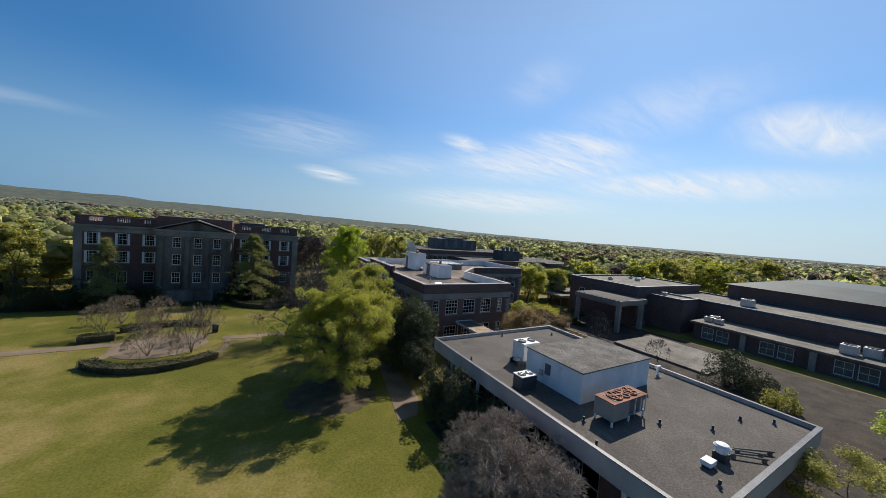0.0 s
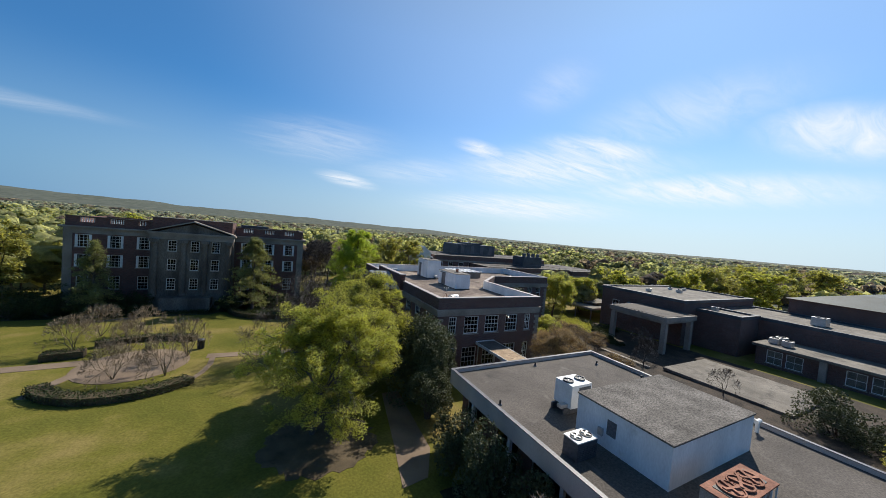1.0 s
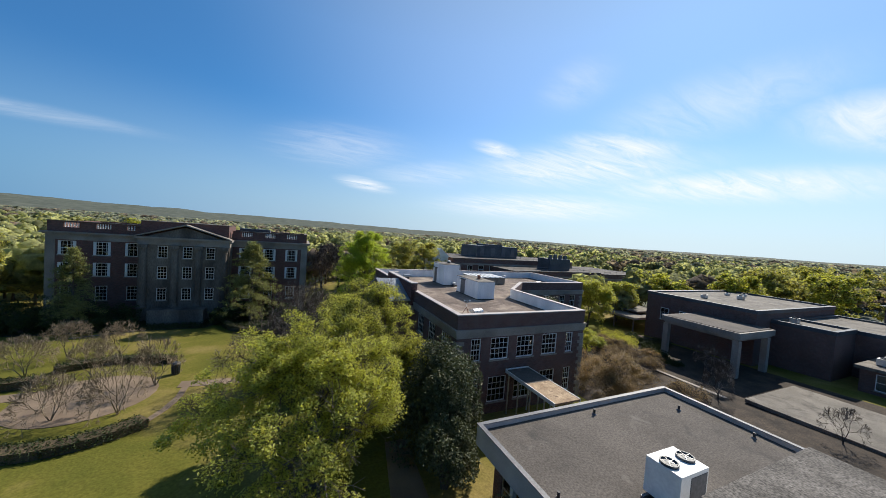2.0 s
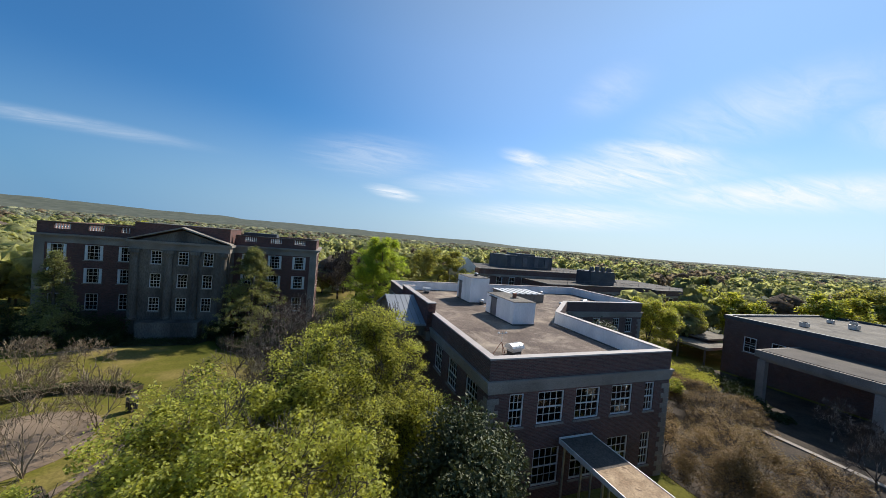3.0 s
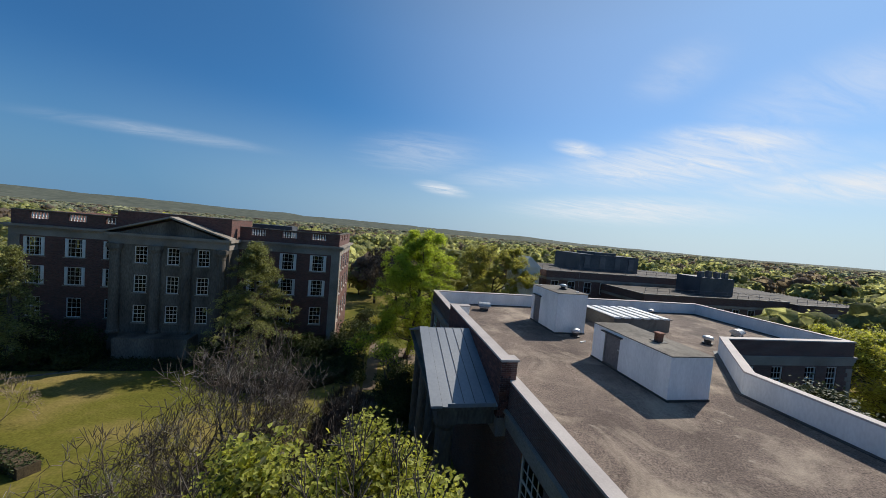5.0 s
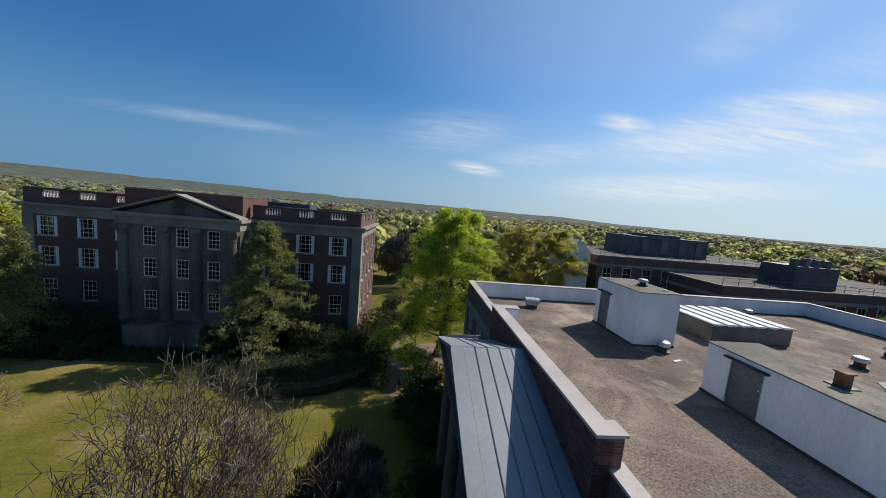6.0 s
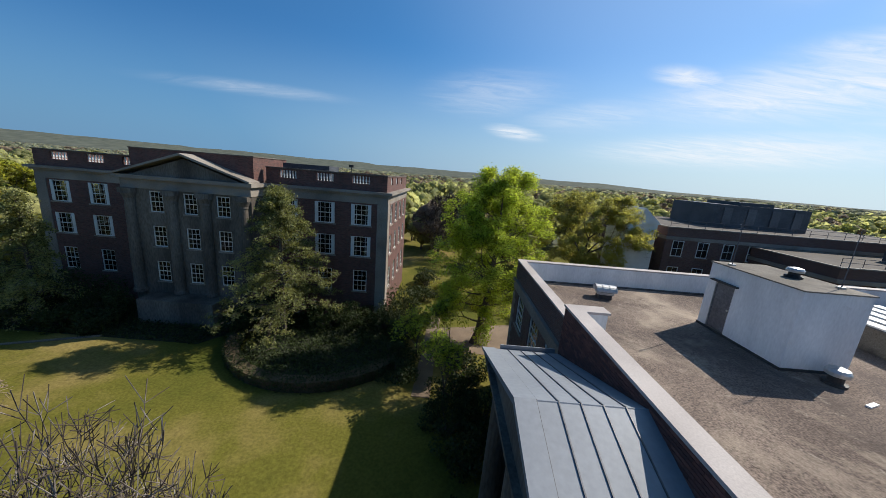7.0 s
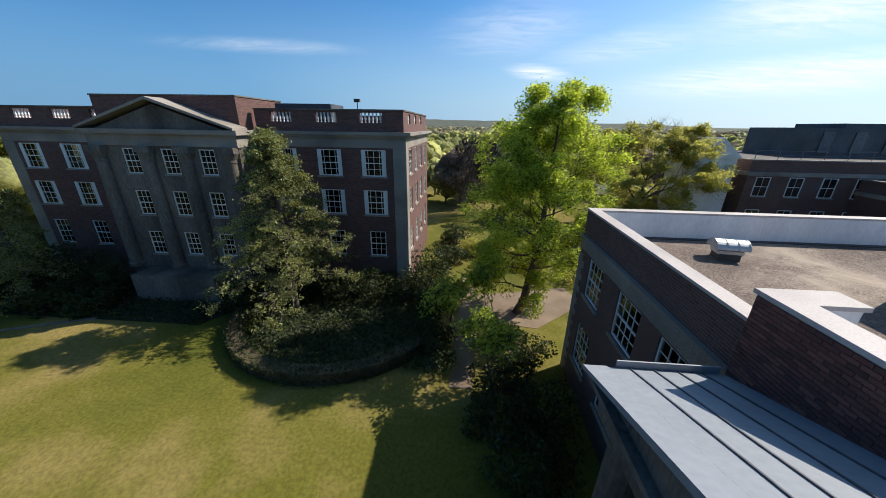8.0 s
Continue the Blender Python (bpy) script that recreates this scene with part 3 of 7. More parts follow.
def ground():
    rings = [0, 2.5, 5, 7.5, 10, 12.5, 15, 17.5, 20, 22.5, 25, 27, 28, 29, 30, 31, 32, 33, 34, 35, 36, 38, 40, 45, 50, 60, 75, 90, 130, 180, 260, 380, 550, 800, 1100, 1500, 1900, 2300, 2700, 3050, 3350, 3650, 3950, 4300]
    n, cx, cy = 256, 10.0, 40.0
    verts, faces = [(cx, cy, gz(cx, cy))], []
    for r in rings[1:]:
        for k in range(n):
            a = 2 * math.pi * k / n
            x, y = cx + r * math.sin(a), cy + r * math.cos(a)
            z = gz(x, y)
            if r > 500:
                az = math.degrees(math.atan2(x, y))
                rise = max(0.0, min(1.0, (r - 2100) / 1600))
                rough = noise.fractal(Vector((x / 420, y / 420, 3.0)), 1.0, 2.0, 5)
                z += ridge_height(az) * rise * rise * (3 - 2 * rise) * (1 + 0.16 * rough) + 5 * rough * min(1, (r - 500) / 900)
            verts.append((x, y, z))
    for k in range(n):
        faces.append((0, 1 + (k + 1) % n, 1 + k))
    me = bpy.data.meshes.new("ground")
    quads = [(1 + i * n + k, 1 + i * n + (k + 1) % n, 1 + (i + 1) * n + (k + 1) % n, 1 + (i + 1) * n + k) for i in range(len(rings) - 2) for k in range(n)]
    me.from_pydata(verts, [], faces + quads)
    bm = bmesh.new(); bm.from_mesh(me)
    bmesh.ops.recalc_face_normals(bm, faces=bm.faces)
    for f in bm.faces:
        f.smooth = True
    if sum(f.normal.z for f in bm.faces) < 0:
        bmesh.ops.reverse_faces(bm, faces=bm.faces)
    bm.to_mesh(me); bm.free()
    me.materials.append(M["ground"])
    return tagged(new("ground", me), "mown spring lawn running out to a wooded valley and ridge", "ground", kind="structure")


ground()

# ---- windows ----
WINDOWS = {}


def window_meshes(w, h, cols, rows, mat):
    """Frame with glazing bars, one pane and a sill; x along the wall, y into it, z up from the sill."""
    key = (round(w, 3), round(h, 3), cols, rows, mat.name)
    if key not in WINDOWS:
        f, b = 0.07, 0.028
        bm = bmesh.new()
        ring = lambda y, e: [bm.verts.new(p) for p in ((-w / 2 + e, y, e), (w / 2 - e, y, e), (w / 2 - e, y, h - e), (-w / 2 + e, y, h - e))]
        loops = [ring(0.05, 0), ring(0.13, 0), ring(0.13, f), ring(0.05, f)]
        for a, c in zip(loops, loops[1:] + loops[:1]):
            for k in range(4):
                bm.faces.new((a[k], a[(k + 1) % 4], c[(k + 1) % 4], c[k]))
        frame_me = mesh_of("window_frame", bm, mat)
        cw, ch = (w - 2 * f) / cols, (h - 2 * f) / rows

        def piece(name, m, *r):
            bm = bmesh.new(); add_box(bm, *r)
            return mesh_of(name, bm, m)

        WINDOWS[key] = dict(frame=frame_me, cw=cw, ch=ch, f=f,
                            rail=piece("meeting_rail", mat, -w / 2 + f, w / 2 - f, 0.055, 0.12, -0.03, 0.03),
                            upright=piece("glazing_bar", mat, -b / 2, b / 2, 0.07, 0.11, f, h - f),
                            cross=piece("glazing_bar", mat, -w / 2 + f, w / 2 - f, 0.072, 0.108, -b / 2, b / 2),
                            pane=piece("pane", M["glass"], -cw / 2, cw / 2, 0.086, 0.094, -ch / 2, ch / 2),
                            sheet=piece("pane", M["glass"], -w / 2 + f, w / 2 - f, 0.086, 0.094, f, h - f),
                            sill=piece("sill", M["stone"], -w / 2 - 0.08, w / 2 + 0.08, -0.07, 0.05, -0.1, -0.005))
    return WINDOWS[key]


def window(parent, m, w, h, cols, rows, panes=False, mat=None):
    while parent.parent:
        parent = parent.parent
    k = window_meshes(w, h, cols, rows, mat or M["paint"])
    cw, ch, f = k["cw"], k["ch"], k["f"]
    ob = placed("window", k["frame"], m, parent)
    local("sill", k["sill"], pose(0, 0, 0), ob)
    local("meeting_rail", k["rail"], pose(0, 0, h / 2), ob)
    for i in range(1, cols):
        local("glazing_bar", k["upright"], pose(-w / 2 + f + i * cw, 0, 0), ob)
    for i in range(1, rows):
        if abs(f + i * ch - h / 2) > 0.05:
            local("glazing_bar", k["cross"], pose(0, 0, f + i * ch), ob)
    if panes:
        for i in range(cols):
            for j in range(rows):
                local("pane", k["pane"], pose(-w / 2 + f + (i + 0.5) * cw, 0, f + (j + 0.5) * ch), ob).visible_shadow = False
    else:
        local("pane", k["sheet"], pose(0, 0, 0), ob).visible_shadow = False
    return ob


FACE = {"s": 0, "w": -90, "e": 90, "n": 180}


def facade(bm, side, at, thick, u0, u1, z0, z1, rows):
    """A wall with openings. rows: (centre, width, z of sill, height). Returns the poses for the windows."""
    holes = [(c - w / 2, c + w / 2, z, z + h) for c, w, z, h in rows]
    add_wall(bm, "x" if side in "sn" else "y", at if side in "sw" else at - thick, thick, u0, u1, z0, z1, holes)
    return [pose(c, at, z, 0, 0, FACE[side]) if side in "sn" else pose(at, c, z, 0, 0, FACE[side]) for c, w, z, h in rows]


def quoins(parent, x, y, z0, z1, sx, sy, step=0.3):
    """Stepped corner stones at an outer corner; sx, sy point into the building."""
    z, k = z0, 0
    while z + step <= z1:
        a, b = (0.62, 0.4) if k % 2 else (0.4, 0.62)
        x0, x1 = sorted((x - 0.03 * sx, x + a * sx)); y0, y1 = sorted((y - 0.03 * sy, y + b * sy))
        boxes("quoin_stone", [(x0, x1, y0, y1, z + 0.012, z + step - 0.012)], M["stone"], parent, "", 0.01)
        z += step; k += 1


# ---- the brick hall with the white-lined flat roof ----
ROOF_Z, PAR_Z = 6.25, 7.33
HALL = [(16, 32), (28.4, 32), (28.4, 42.2), (33.5, 47.3), (44.9, 47.3), (44.9, 59.4), (16, 59.4)]
HALL_ROOF = HALL + [(16, 50.45), (15.63, 50.45), (15.63, 41.55), (16, 41.55)]      # with the bay behind the portico


def inset(outline, d):
    """The outline moved inwards by d (anticlockwise outline)."""
    out, n = [], len(outline)
    for k in range(n):
        p, q, r = (Vector(outline[(k + j) % n]) for j in (-1, 0, 1))
        a, b = (q - p).normalized(), (r - q).normalized()
        na, nb = Vector((-a.y, a.x)), Vector((-b.y, b.x))
        t = d / (1 + na.dot(nb))
        out.append(tuple(q + t * (na + nb)))
    return out


def ring_band(bm, outer, inner, z0, z1):
    n = len(outer)
    vs = [[bm.verts.new((x, y, z)) for x, y in o] for o, z in ((outer, z0), (outer, z1), (inner, z1), (inner, z0))]
    for a, b in zip(vs, vs[1:] + vs[:1]):
        for k in range(n):
            j = (k + 1) % n
            bm.faces.new((a[k], a[j], b[j], b[k]))


def brick_hall():
    g = gz(0, 58) - 0.3
    hall = thing("brick_hall", (16, 32, g), "dark red brick two-storey hall with stone cornice and flat gravel roof", "building")
    south = [(c, w, z, h) for z, h in ((3.8, 1.7), (0.5, 1.98)) for c, w in ((17.65, 0.84), (19.75, 1.64), (22.19, 1.68), (24.66, 1.56), (26.82, 0.76))]
    west = [(c, 1.5, z, h) for z, h in ((3.8, 1.7), (0.5, 1.98)) for c in (33.9, 36.7, 39.4, 52.2, 54.7, 57.5)]
    wing = [(c, 1.0, z, h) for z, h in ((3.8, 1.7), (0.5, 1.98)) for c in (35.5, 38.0, 41.0, 43.0)]
    east = [(c, 1.5, z, h) for z, h in ((3.8, 1.7), (0.5, 1.98)) for c in (34.2, 37.0, 39.8)]
    bm = bmesh.new()
    poses = []
    poses += zip(facade(bm, "s", 32, 0.35, 16, 28.4, g, PAR_Z - 0.06, south), south)
    poses += zip(facade(bm, "w", 16, 0.35, 32.35, 59.05, g, 5.94, west), west)
    add_box(bm, 16, 16.35, 32.35, 41.55, 5.94, PAR_Z - 0.06); add_box(bm, 16, 16.35, 50.45, 59.05, 5.94, PAR_Z - 0.06)
    poses += zip(facade(bm, "s", 47.3, 0.35, 33.6, 44.9, g, PAR_Z - 0.06, wing), wing)
    poses += zip(facade(bm, "e", 28.4, 0.35, 32.35, 42.2, g, PAR_Z - 0.06, east), east)
    add_wall(bm, "x", 59.05, 0.35, 16, 44.55, g, PAR_Z - 0.06)
    add_wall(bm, "y", 44.55, 0.35, 47.65, 59.4, g, PAR_Z - 0.06)
    d = Vector((5.0, 5.1)).normalized(); nn = Vector((-d.y, d.x)) * 0.35
    add_prism(bm, [(28.4, 42.2), (33.6, 47.3), (33.6 + nn.x, 47.3 + nn.y), (28.4 + nn.x, 42.2 + nn.y)], g, PAR_Z - 0.06)
    walls = part("wall", bm, M["brick"], hall)
    for m, (c, w, z, h) in poses:
        near = z > 3
        window(walls, m, w, h, 3 if w < 1.2 else 4, 4, panes=near and (m.translation.y < 33 or m.translation.x < 17))
    # unseen floors and core added near black, so rooms behind the glass stay dark
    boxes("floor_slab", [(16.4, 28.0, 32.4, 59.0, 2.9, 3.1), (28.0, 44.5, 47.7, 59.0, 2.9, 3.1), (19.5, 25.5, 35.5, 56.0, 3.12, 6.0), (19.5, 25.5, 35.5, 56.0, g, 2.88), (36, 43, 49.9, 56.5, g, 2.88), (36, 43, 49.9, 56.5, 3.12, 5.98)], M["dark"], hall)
    bm = bmesh.new(); add_prism(bm, inset(HALL_ROOF, 0.36), ROOF_Z - 0.25, ROOF_Z)
    roof = part("roof", bm, M["roof"], hall, "brown gravel roof with worn pale patches")
    # tar strip where the roof meets the upstand
    bm = bmesh.new(); ring_band(bm, inset(HALL_ROOF, 0.385), inset(HALL_ROOF, 0.62), ROOF_Z + 0.004, ROOF_Z + 0.03)
    part("flashing", bm, M["tar"], roof)
    bm = bmesh.new(); ring_band(bm, inset(HALL_ROOF, 0.353), inset(HALL_ROOF, 0.383), ROOF_Z + 0.004, PAR_Z - 0.06)
    part("upstand", bm, M["white"], roof, "white painted inner face of the parapet")
    bm = bmesh.new(); ring_band(bm, inset(HALL_ROOF, -0.03), inset(HALL_ROOF, 0.395), PAR_Z - 0.055, PAR_Z + 0.02)
    part("coping", bm, M["coping"], walls, "pale stone coping")
    for name, d, z0, z1 in (("cornice_fascia", 0.05, 5.6, 5.84), ("cornice_moulding", 0.10, 5.86, 6.1), ("cornice_cap", 0.16, 6.12, 6.24)):
        bm = bmesh.new(); ring_band(bm, inset(HALL, -d), inset(HALL, -0.003), z0, z1)
        part(name, bm, M["stone"], walls, "moulded limestone cornice")
    for x, y, sx, sy in ((16, 32, 1, 1), (28.4, 32, -1, 1), (44.9, 47.3, -1, 1), (16, 59.4, 1, -1)):
        quoins(walls, x, y, g, 5.48, sx, sy)
    # taller parapet in front of the bay, with short returns
    bm = bmesh.new()
    add_box(bm, 15.6, 15.998, 41.5, 50.47, 5.2, 8.05)
    part("raised_parapet", bm, M["mortar"], hall, "raised red brick parapet with pale joints")
    for r in ((16.001, 16.22, 41.5, 41.9), (16.001, 16.75, 50.05, 50.47)):
        south = r[2] < 45
        boxes("return", [(*r, 5.2, 8.05)], M["brick" if south else "white"], walls, "brick return of the raised parapet" if south else "white painted return of the raised parapet")
    bm = bmesh.new()
    add_box(bm, 15.555, 16.04, 41.44, 50.52, 8.054, 8.13)
    add_box(bm, 16.04, 16.27, 41.44, 41.95, 8.054, 8.13); add_box(bm, 16.04, 16.8, 50.0, 50.52, 8.054, 8.13)
    part("coping", bm, M["coping"], walls, "pale stone coping")
    boxes("upstand", [(16.001, 16.027, 41.91, 50.04, ROOF_Z + 0.01, 8.05)], M["white"], roof)
    # portico: gable towards the lawn, standing-seam roof, columns
    x0, x1, ya, yb, apex, eave, ym = 13.08, 15.59, 41.45, 50.45, 7.84, 6.34, 46.0
    # the portico's shade is partly in its darker stone colour
    port = part("portico", portico_body(x0, x1, ya, yb, apex, eave, ym), M["stone_l"], hall, "weathered limestone portico with a low gable, darkened for shade")
    for e in (ya, yb):      # raking cornice
        bm = bmesh.new()
        p = [(e, eave + 0.003), (e, eave + 0.09), (ym, apex + 0.09), (ym, apex - 0.06)]
        a = [bm.verts.new((x0, y, z)) for y, z in p]; b = [bm.verts.new((x0 + 0.42, y, z)) for y, z in p]
        bm.faces.new(a); bm.faces.new(list(reversed(b)))
        for k in range(4):
            bm.faces.new((a[k], b[k], b[(k + 1) % 4], a[(k + 1) % 4]))
        part("raking_cornice", bm, M["metal"], port, "smooth grey metal raking edge")
    for side, (e, sgn) in enumerate(((ya, 1), (yb, -1))):
        n = 5
        for k in range(n):
            xa, xb = x0 + 0.42 + (x1 - x0 - 0.42) * k / n, x0 + 0.42 + (x1 - x0 - 0.42) * (k + 1) / n
            bm = bmesh.new()
            p = [(xa, e, eave), (xb, e, eave), (xb, ym, apex), (xa, ym, apex)]
            lo = [bm.verts.new((x, y, z + 0.03)) for x, y, z in p]
            hi = [bm.verts.new((x, y, z + 0.06)) for x, y, z in p]
            bm.faces.new(lo); bm.faces.new(hi)
            for j in range(4):
                bm.faces.new((lo[j], lo[(j + 1) % 4], hi[(j + 1) % 4], hi[j]))
            part("roof_panel", bm, M["metal"], port, "grey standing-seam metal")
            bm = bmesh.new()
            add_rod(bm, (xa, e, eave + 0.07), (xa, ym, apex + 0.07), 0.016, sides=4)
            part("seam", bm, M["seam"], port)
    bm = bmesh.new(); add_rod(bm, (x0 + 0.42, ym, apex + 0.045), (x1, ym, apex + 0.045), 0.026, sides=6)
    part("ridge_cap", bm, M["metal"], port)
    for e in (ya, yb):
        s = 1 if e == ya else -1
        boxes("gutter", [(x0 + 0.6, x1 - 0.1, *sorted((e - 0.02 * s, e - 0.05 * s)), eave + 0.05, eave + 0.2)], M["metal"], port)
    for k in range(4):
        bm = bmesh.new()
        y = ya + 0.75 + k * (yb - ya - 1.5) / 3
        h = eave - 0.75 - g
        add_profile(bm, (x0 + 0.75, y, g), [(0.5, 0), (0.5, 0.25), (0.42, 0.3), (0.40, 0.5), (0.40, 2.4), (0.34, h - 0.35), (0.37, h - 0.3), (0.46, h - 0.15), (0.48, h)], sides=20)
        part("column", bm, M["stone_l"], port)
    return hall


def portico_body(x0, x1, ya, yb, apex, eave, ym):
    bm = bmesh.new()
    add_box(bm, x0 + 0.3, 15.56, ya + 0.25, yb - 0.25, eave - 0.75, eave - 0.12)          # entablature
    add_box(bm, x0 + 0.08, x1 - 0.003, ya + 0.05, yb - 0.05, eave - 0.115, eave)     # cornice
    for xa, xb in ((x0 + 0.25, x1),):       # the gable's body
        tri = [(ya + 0.1, eave + 0.003), (yb - 0.1, eave + 0.003), (ym, apex - 0.03)]
        a = [bm.verts.new((xa, y, z)) for y, z in tri]
        b = [bm.verts.new((xb, y, z)) for y, z in tri]
        bm.faces.new(a); bm.faces.new(list(reversed(b)))
        for k in range(len(tri)):
            j = (k + 1) % len(tri)
            bm.faces.new((a[k], b[k], b[j], a[j]))
    return bm


brick_hall()


# ---- roof-top houses, skylight ----
def stair_house(name, x0, x1, y0, y1, top, door, label):
    """A white block house on the roof with a worn flat top; door: (y centre, width, height) in the west face."""
    ob = thing(name, (x0, y0, ROOF_Z), label, "roof house")
    c, w, h = door
    lo, hi, dz = ROOF_Z + 0.002, top - 0.05, ROOF_Z + 0.12 + h
    bm = bmesh.new()      # front wall, notched for the door
    out = [(y0, lo), (c - w / 2, lo), (c - w / 2, dz), (c + w / 2, dz), (c + w / 2, lo), (y1, lo), (y1, hi), (y0, hi)]
    p, q = ([bm.verts.new((x, u, z)) for u, z in out] for x in (x0, x0 + 0.2))
    bm.faces.new(p); bm.faces.new(list(reversed(q)))
    for k in range(8):
        bm.faces.new((p[k], p[(k + 1) % 8], q[(k + 1) % 8], q[k]))
    part("front_wall", bm, M["white"], ob)
    for r in ((x1 - 0.2, x1, y0, y1), (x0 + 0.2, x1 - 0.2, y0, y0 + 0.2), (x0 + 0.2, x1 - 0.2, y1 - 0.2, y1)):
        boxes("wall", [(*r, lo, hi)], M["white"], ob)
    boxes("threshold", [(x0 + 0.01, x0 + 0.19, c - w / 2 + 0.002, c + w / 2 - 0.002, lo, ROOF_Z + 0.12)], M["roof_pale"], ob)
    boxes("roof", [(x0 - 0.04, x1 + 0.04, y0 - 0.04, y1 + 0.04, top - 0.046, top)], M["roof_pale"], ob, "stained grey flat top", 0.01)
    boxes("flashing", [(x0 - 0.03, x1 + 0.03, y0 - 0.03, y1 + 0.03, ROOF_Z + 0.004, ROOF_Z + 0.1)], M["tar"], ob)
    d = boxes("door", [(x0 + 0.06, x0 + 0.11, c - w / 2 + 0.03, c + w / 2 - 0.03, ROOF_Z + 0.125, ROOF_Z + 0.1 + h)], M["door"], ob, "grey steel door")
    for ya in (c - w / 2 + 0.002, c + w / 2 - 0.03):
        boxes("door_jamb", [(x0 + 0.004, x0 + 0.12, ya, ya + 0.028, ROOF_Z + 0.125, ROOF_Z + 0.1 + h)], M["steel"], d)
    boxes("door_handle", [(x0 + 0.02, x0 + 0.058, c - w / 2 + 0.1, c - w / 2 + 0.16, ROOF_Z + 1.05, ROOF_Z + 1.12)], M["steel"], d)
    boxes("door_hood", [(x0 - 0.16, x0 - 0.003, c - w / 2 - 0.15, c + w / 2 + 0.15, ROOF_Z + 0.13 + h, ROOF_Z + 0.19 + h)], M["tar"], ob)
    return ob


P1 = stair_house("stair_house", 23.3, 25.6, 50.85, 54.6, 9.13, (53.7, 0.95, 2.0), "white painted block stair house on the gravel roof")
P2 = stair_house("plant_house", 23.25, 25.4, 41.75, 46.75, 8.25, (45.25, 1.15, 1.62), "low white painted plant house on the gravel roof")

# ---- the three-storey columned hall across the lawn ----
def side_lights(ob, w, h):
    """White panelled side lights either side of a wide sash."""
    key = ("side", round(h, 2))
    if key not in WINDOWS:
        bm = bmesh.new(); add_box(bm, 0, 0.27, 0.012, 0.06, 0.02, h - 0.02)
        for k in range(4):
            add_box(bm, 0.05, 0.22, 0.002, 0.011, 0.08 + k * (h - 0.1) / 4, 0.02 + (k + 1) * (h - 0.1) / 4)
        WINDOWS[key] = mesh_of("side_light", bm, M["paint"])
    for x in (-w / 2 + 0.03, w / 2 - 0.30):
        local("side_light", WINDOWS[key], pose(x, 0, 0), ob)


def columned_hall():
    g, xa, xb, y0, y1 = gz(0, 68) - 0.25, -22.8, 6.6, 67.35, 78.6
    pa, pb, py = -13.35, -3.45, 65.2
    hall = thing("columned_hall", (xa, y0, g), "three-storey dark brick hall with stone temple front and balustraded parapet", "building")
    rows = [(7.23, 1.75), (4.53, 1.75), (1.4, 1.9)]
    wing_x = [-20.9, -17.65, -14.55] + [-1.75, 1.35, 4.4]
    wins = [(c, 1.7 if z > 2 else 1.2, z, h) for z, h in rows for c in wing_x]
    bm = bmesh.new()
    poses = []
    for lo, hi in ((xa, pa), (pb, xb)):
        r = [w for w in wins if lo < w[0] < hi]
        poses += zip(facade(bm, "s", y0, 0.4, lo, hi, g, 9.1, r), r)
    side = [(c, 1.1, z, h) for z, h in rows for c in (69.2, 71.7, 74.2, 76.7)]
    poses += zip(facade(bm, "e", xb, 0.4, y0 + 0.4, y1 - 0.4, g, 9.1, side), side)
    poses += zip(facade(bm, "w", xa, 0.4, y0 + 0.4, y1 - 0.4, g, 9.1, side), side)
    add_wall(bm, "x", y1 - 0.4, 0.4, xa, xb, g, 9.1)
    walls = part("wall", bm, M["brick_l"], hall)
    for m, (c, w, z, h) in poses:
        ob = window(walls, m, w, h, 4 if w > 1.3 else 3, 4)
        if w > 1.3:
            side_lights(ob, w, h)
    bm = bmesh.new()
    out = [(xa, y0), (xb, y0), (xb, y1), (xa, y1)]
    ring_band(bm, inset(out, -0.03), inset(out, 0.4), 9.104, 9.74)
    ring_band(bm, inset(out, -0.22), inset(out, 0.4), 9.75, 9.9)
    ring_band(bm, inset(out, -0.42), inset(out, 0.4), 9.904, 10.1)
    part("cornice", bm, M["stone"], walls, "stone frieze and cornice")
    for x, s in ((xa, 1), (xb, -1)):
        boxes("corner_pilaster", [(*sorted((x - 0.04 * s, x + 0.85 * s)), y0 - 0.05, y0 + 0.003, g, 9.1)], M["stone"], walls)
        boxes("corner_pilaster", [(*sorted((x - 0.05 * s, x - 0.003 * s)), y0 + 0.004, y0 + 0.8, g, 9.1)], M["stone"], walls)
    # parapet with balustrade openings
    gaps = [(-2.4, -0.95), (0.65, 2.1), (3.6, 5.1), (-15.3, -14.4), (-18.3, -16.8), (-21.3, -19.8)]
    bm = bmesh.new()
    for lo, hi in ((xa + 0.1, pa), (pb, xb - 0.1)):
        add_wall(bm, "x", y0 + 0.02, 0.3, lo, hi, 10.104, 11.38, [(a, b, 10.66, 11.27) for a, b in gaps if lo < a < hi])
    add_wall(bm, "y", xb - 0.4, 0.3, y0 + 0.32, y1 - 0.1, 10.104, 11.38, [(69.0, 70.0, 10.66, 11.27), (71.6, 72.7, 10.66, 11.27), (74.4, 75.5, 10.66, 11.27)])
    add_wall(bm, "y", xa + 0.1, 0.3, y0 + 0.32, y1 - 0.1, 10.104, 11.38)
    add_wall(bm, "x", y1 - 0.4, 0.3, xa + 0.4, xb - 0.4, 10.104, 11.38)
    par = part("parapet", bm, M["brick_l"], hall)
    for r in ((xa + 0.05, pa - 0.06, y0 - 0.05, y0 + 0.38), (pb, xb - 0.05, y0 - 0.05, y0 + 0.38), (xb - 0.46, xb - 0.04, y0 + 0.384, y1)):
        boxes("coping", [(*r, 11.384, 11.47)], M["stone_l"], par)
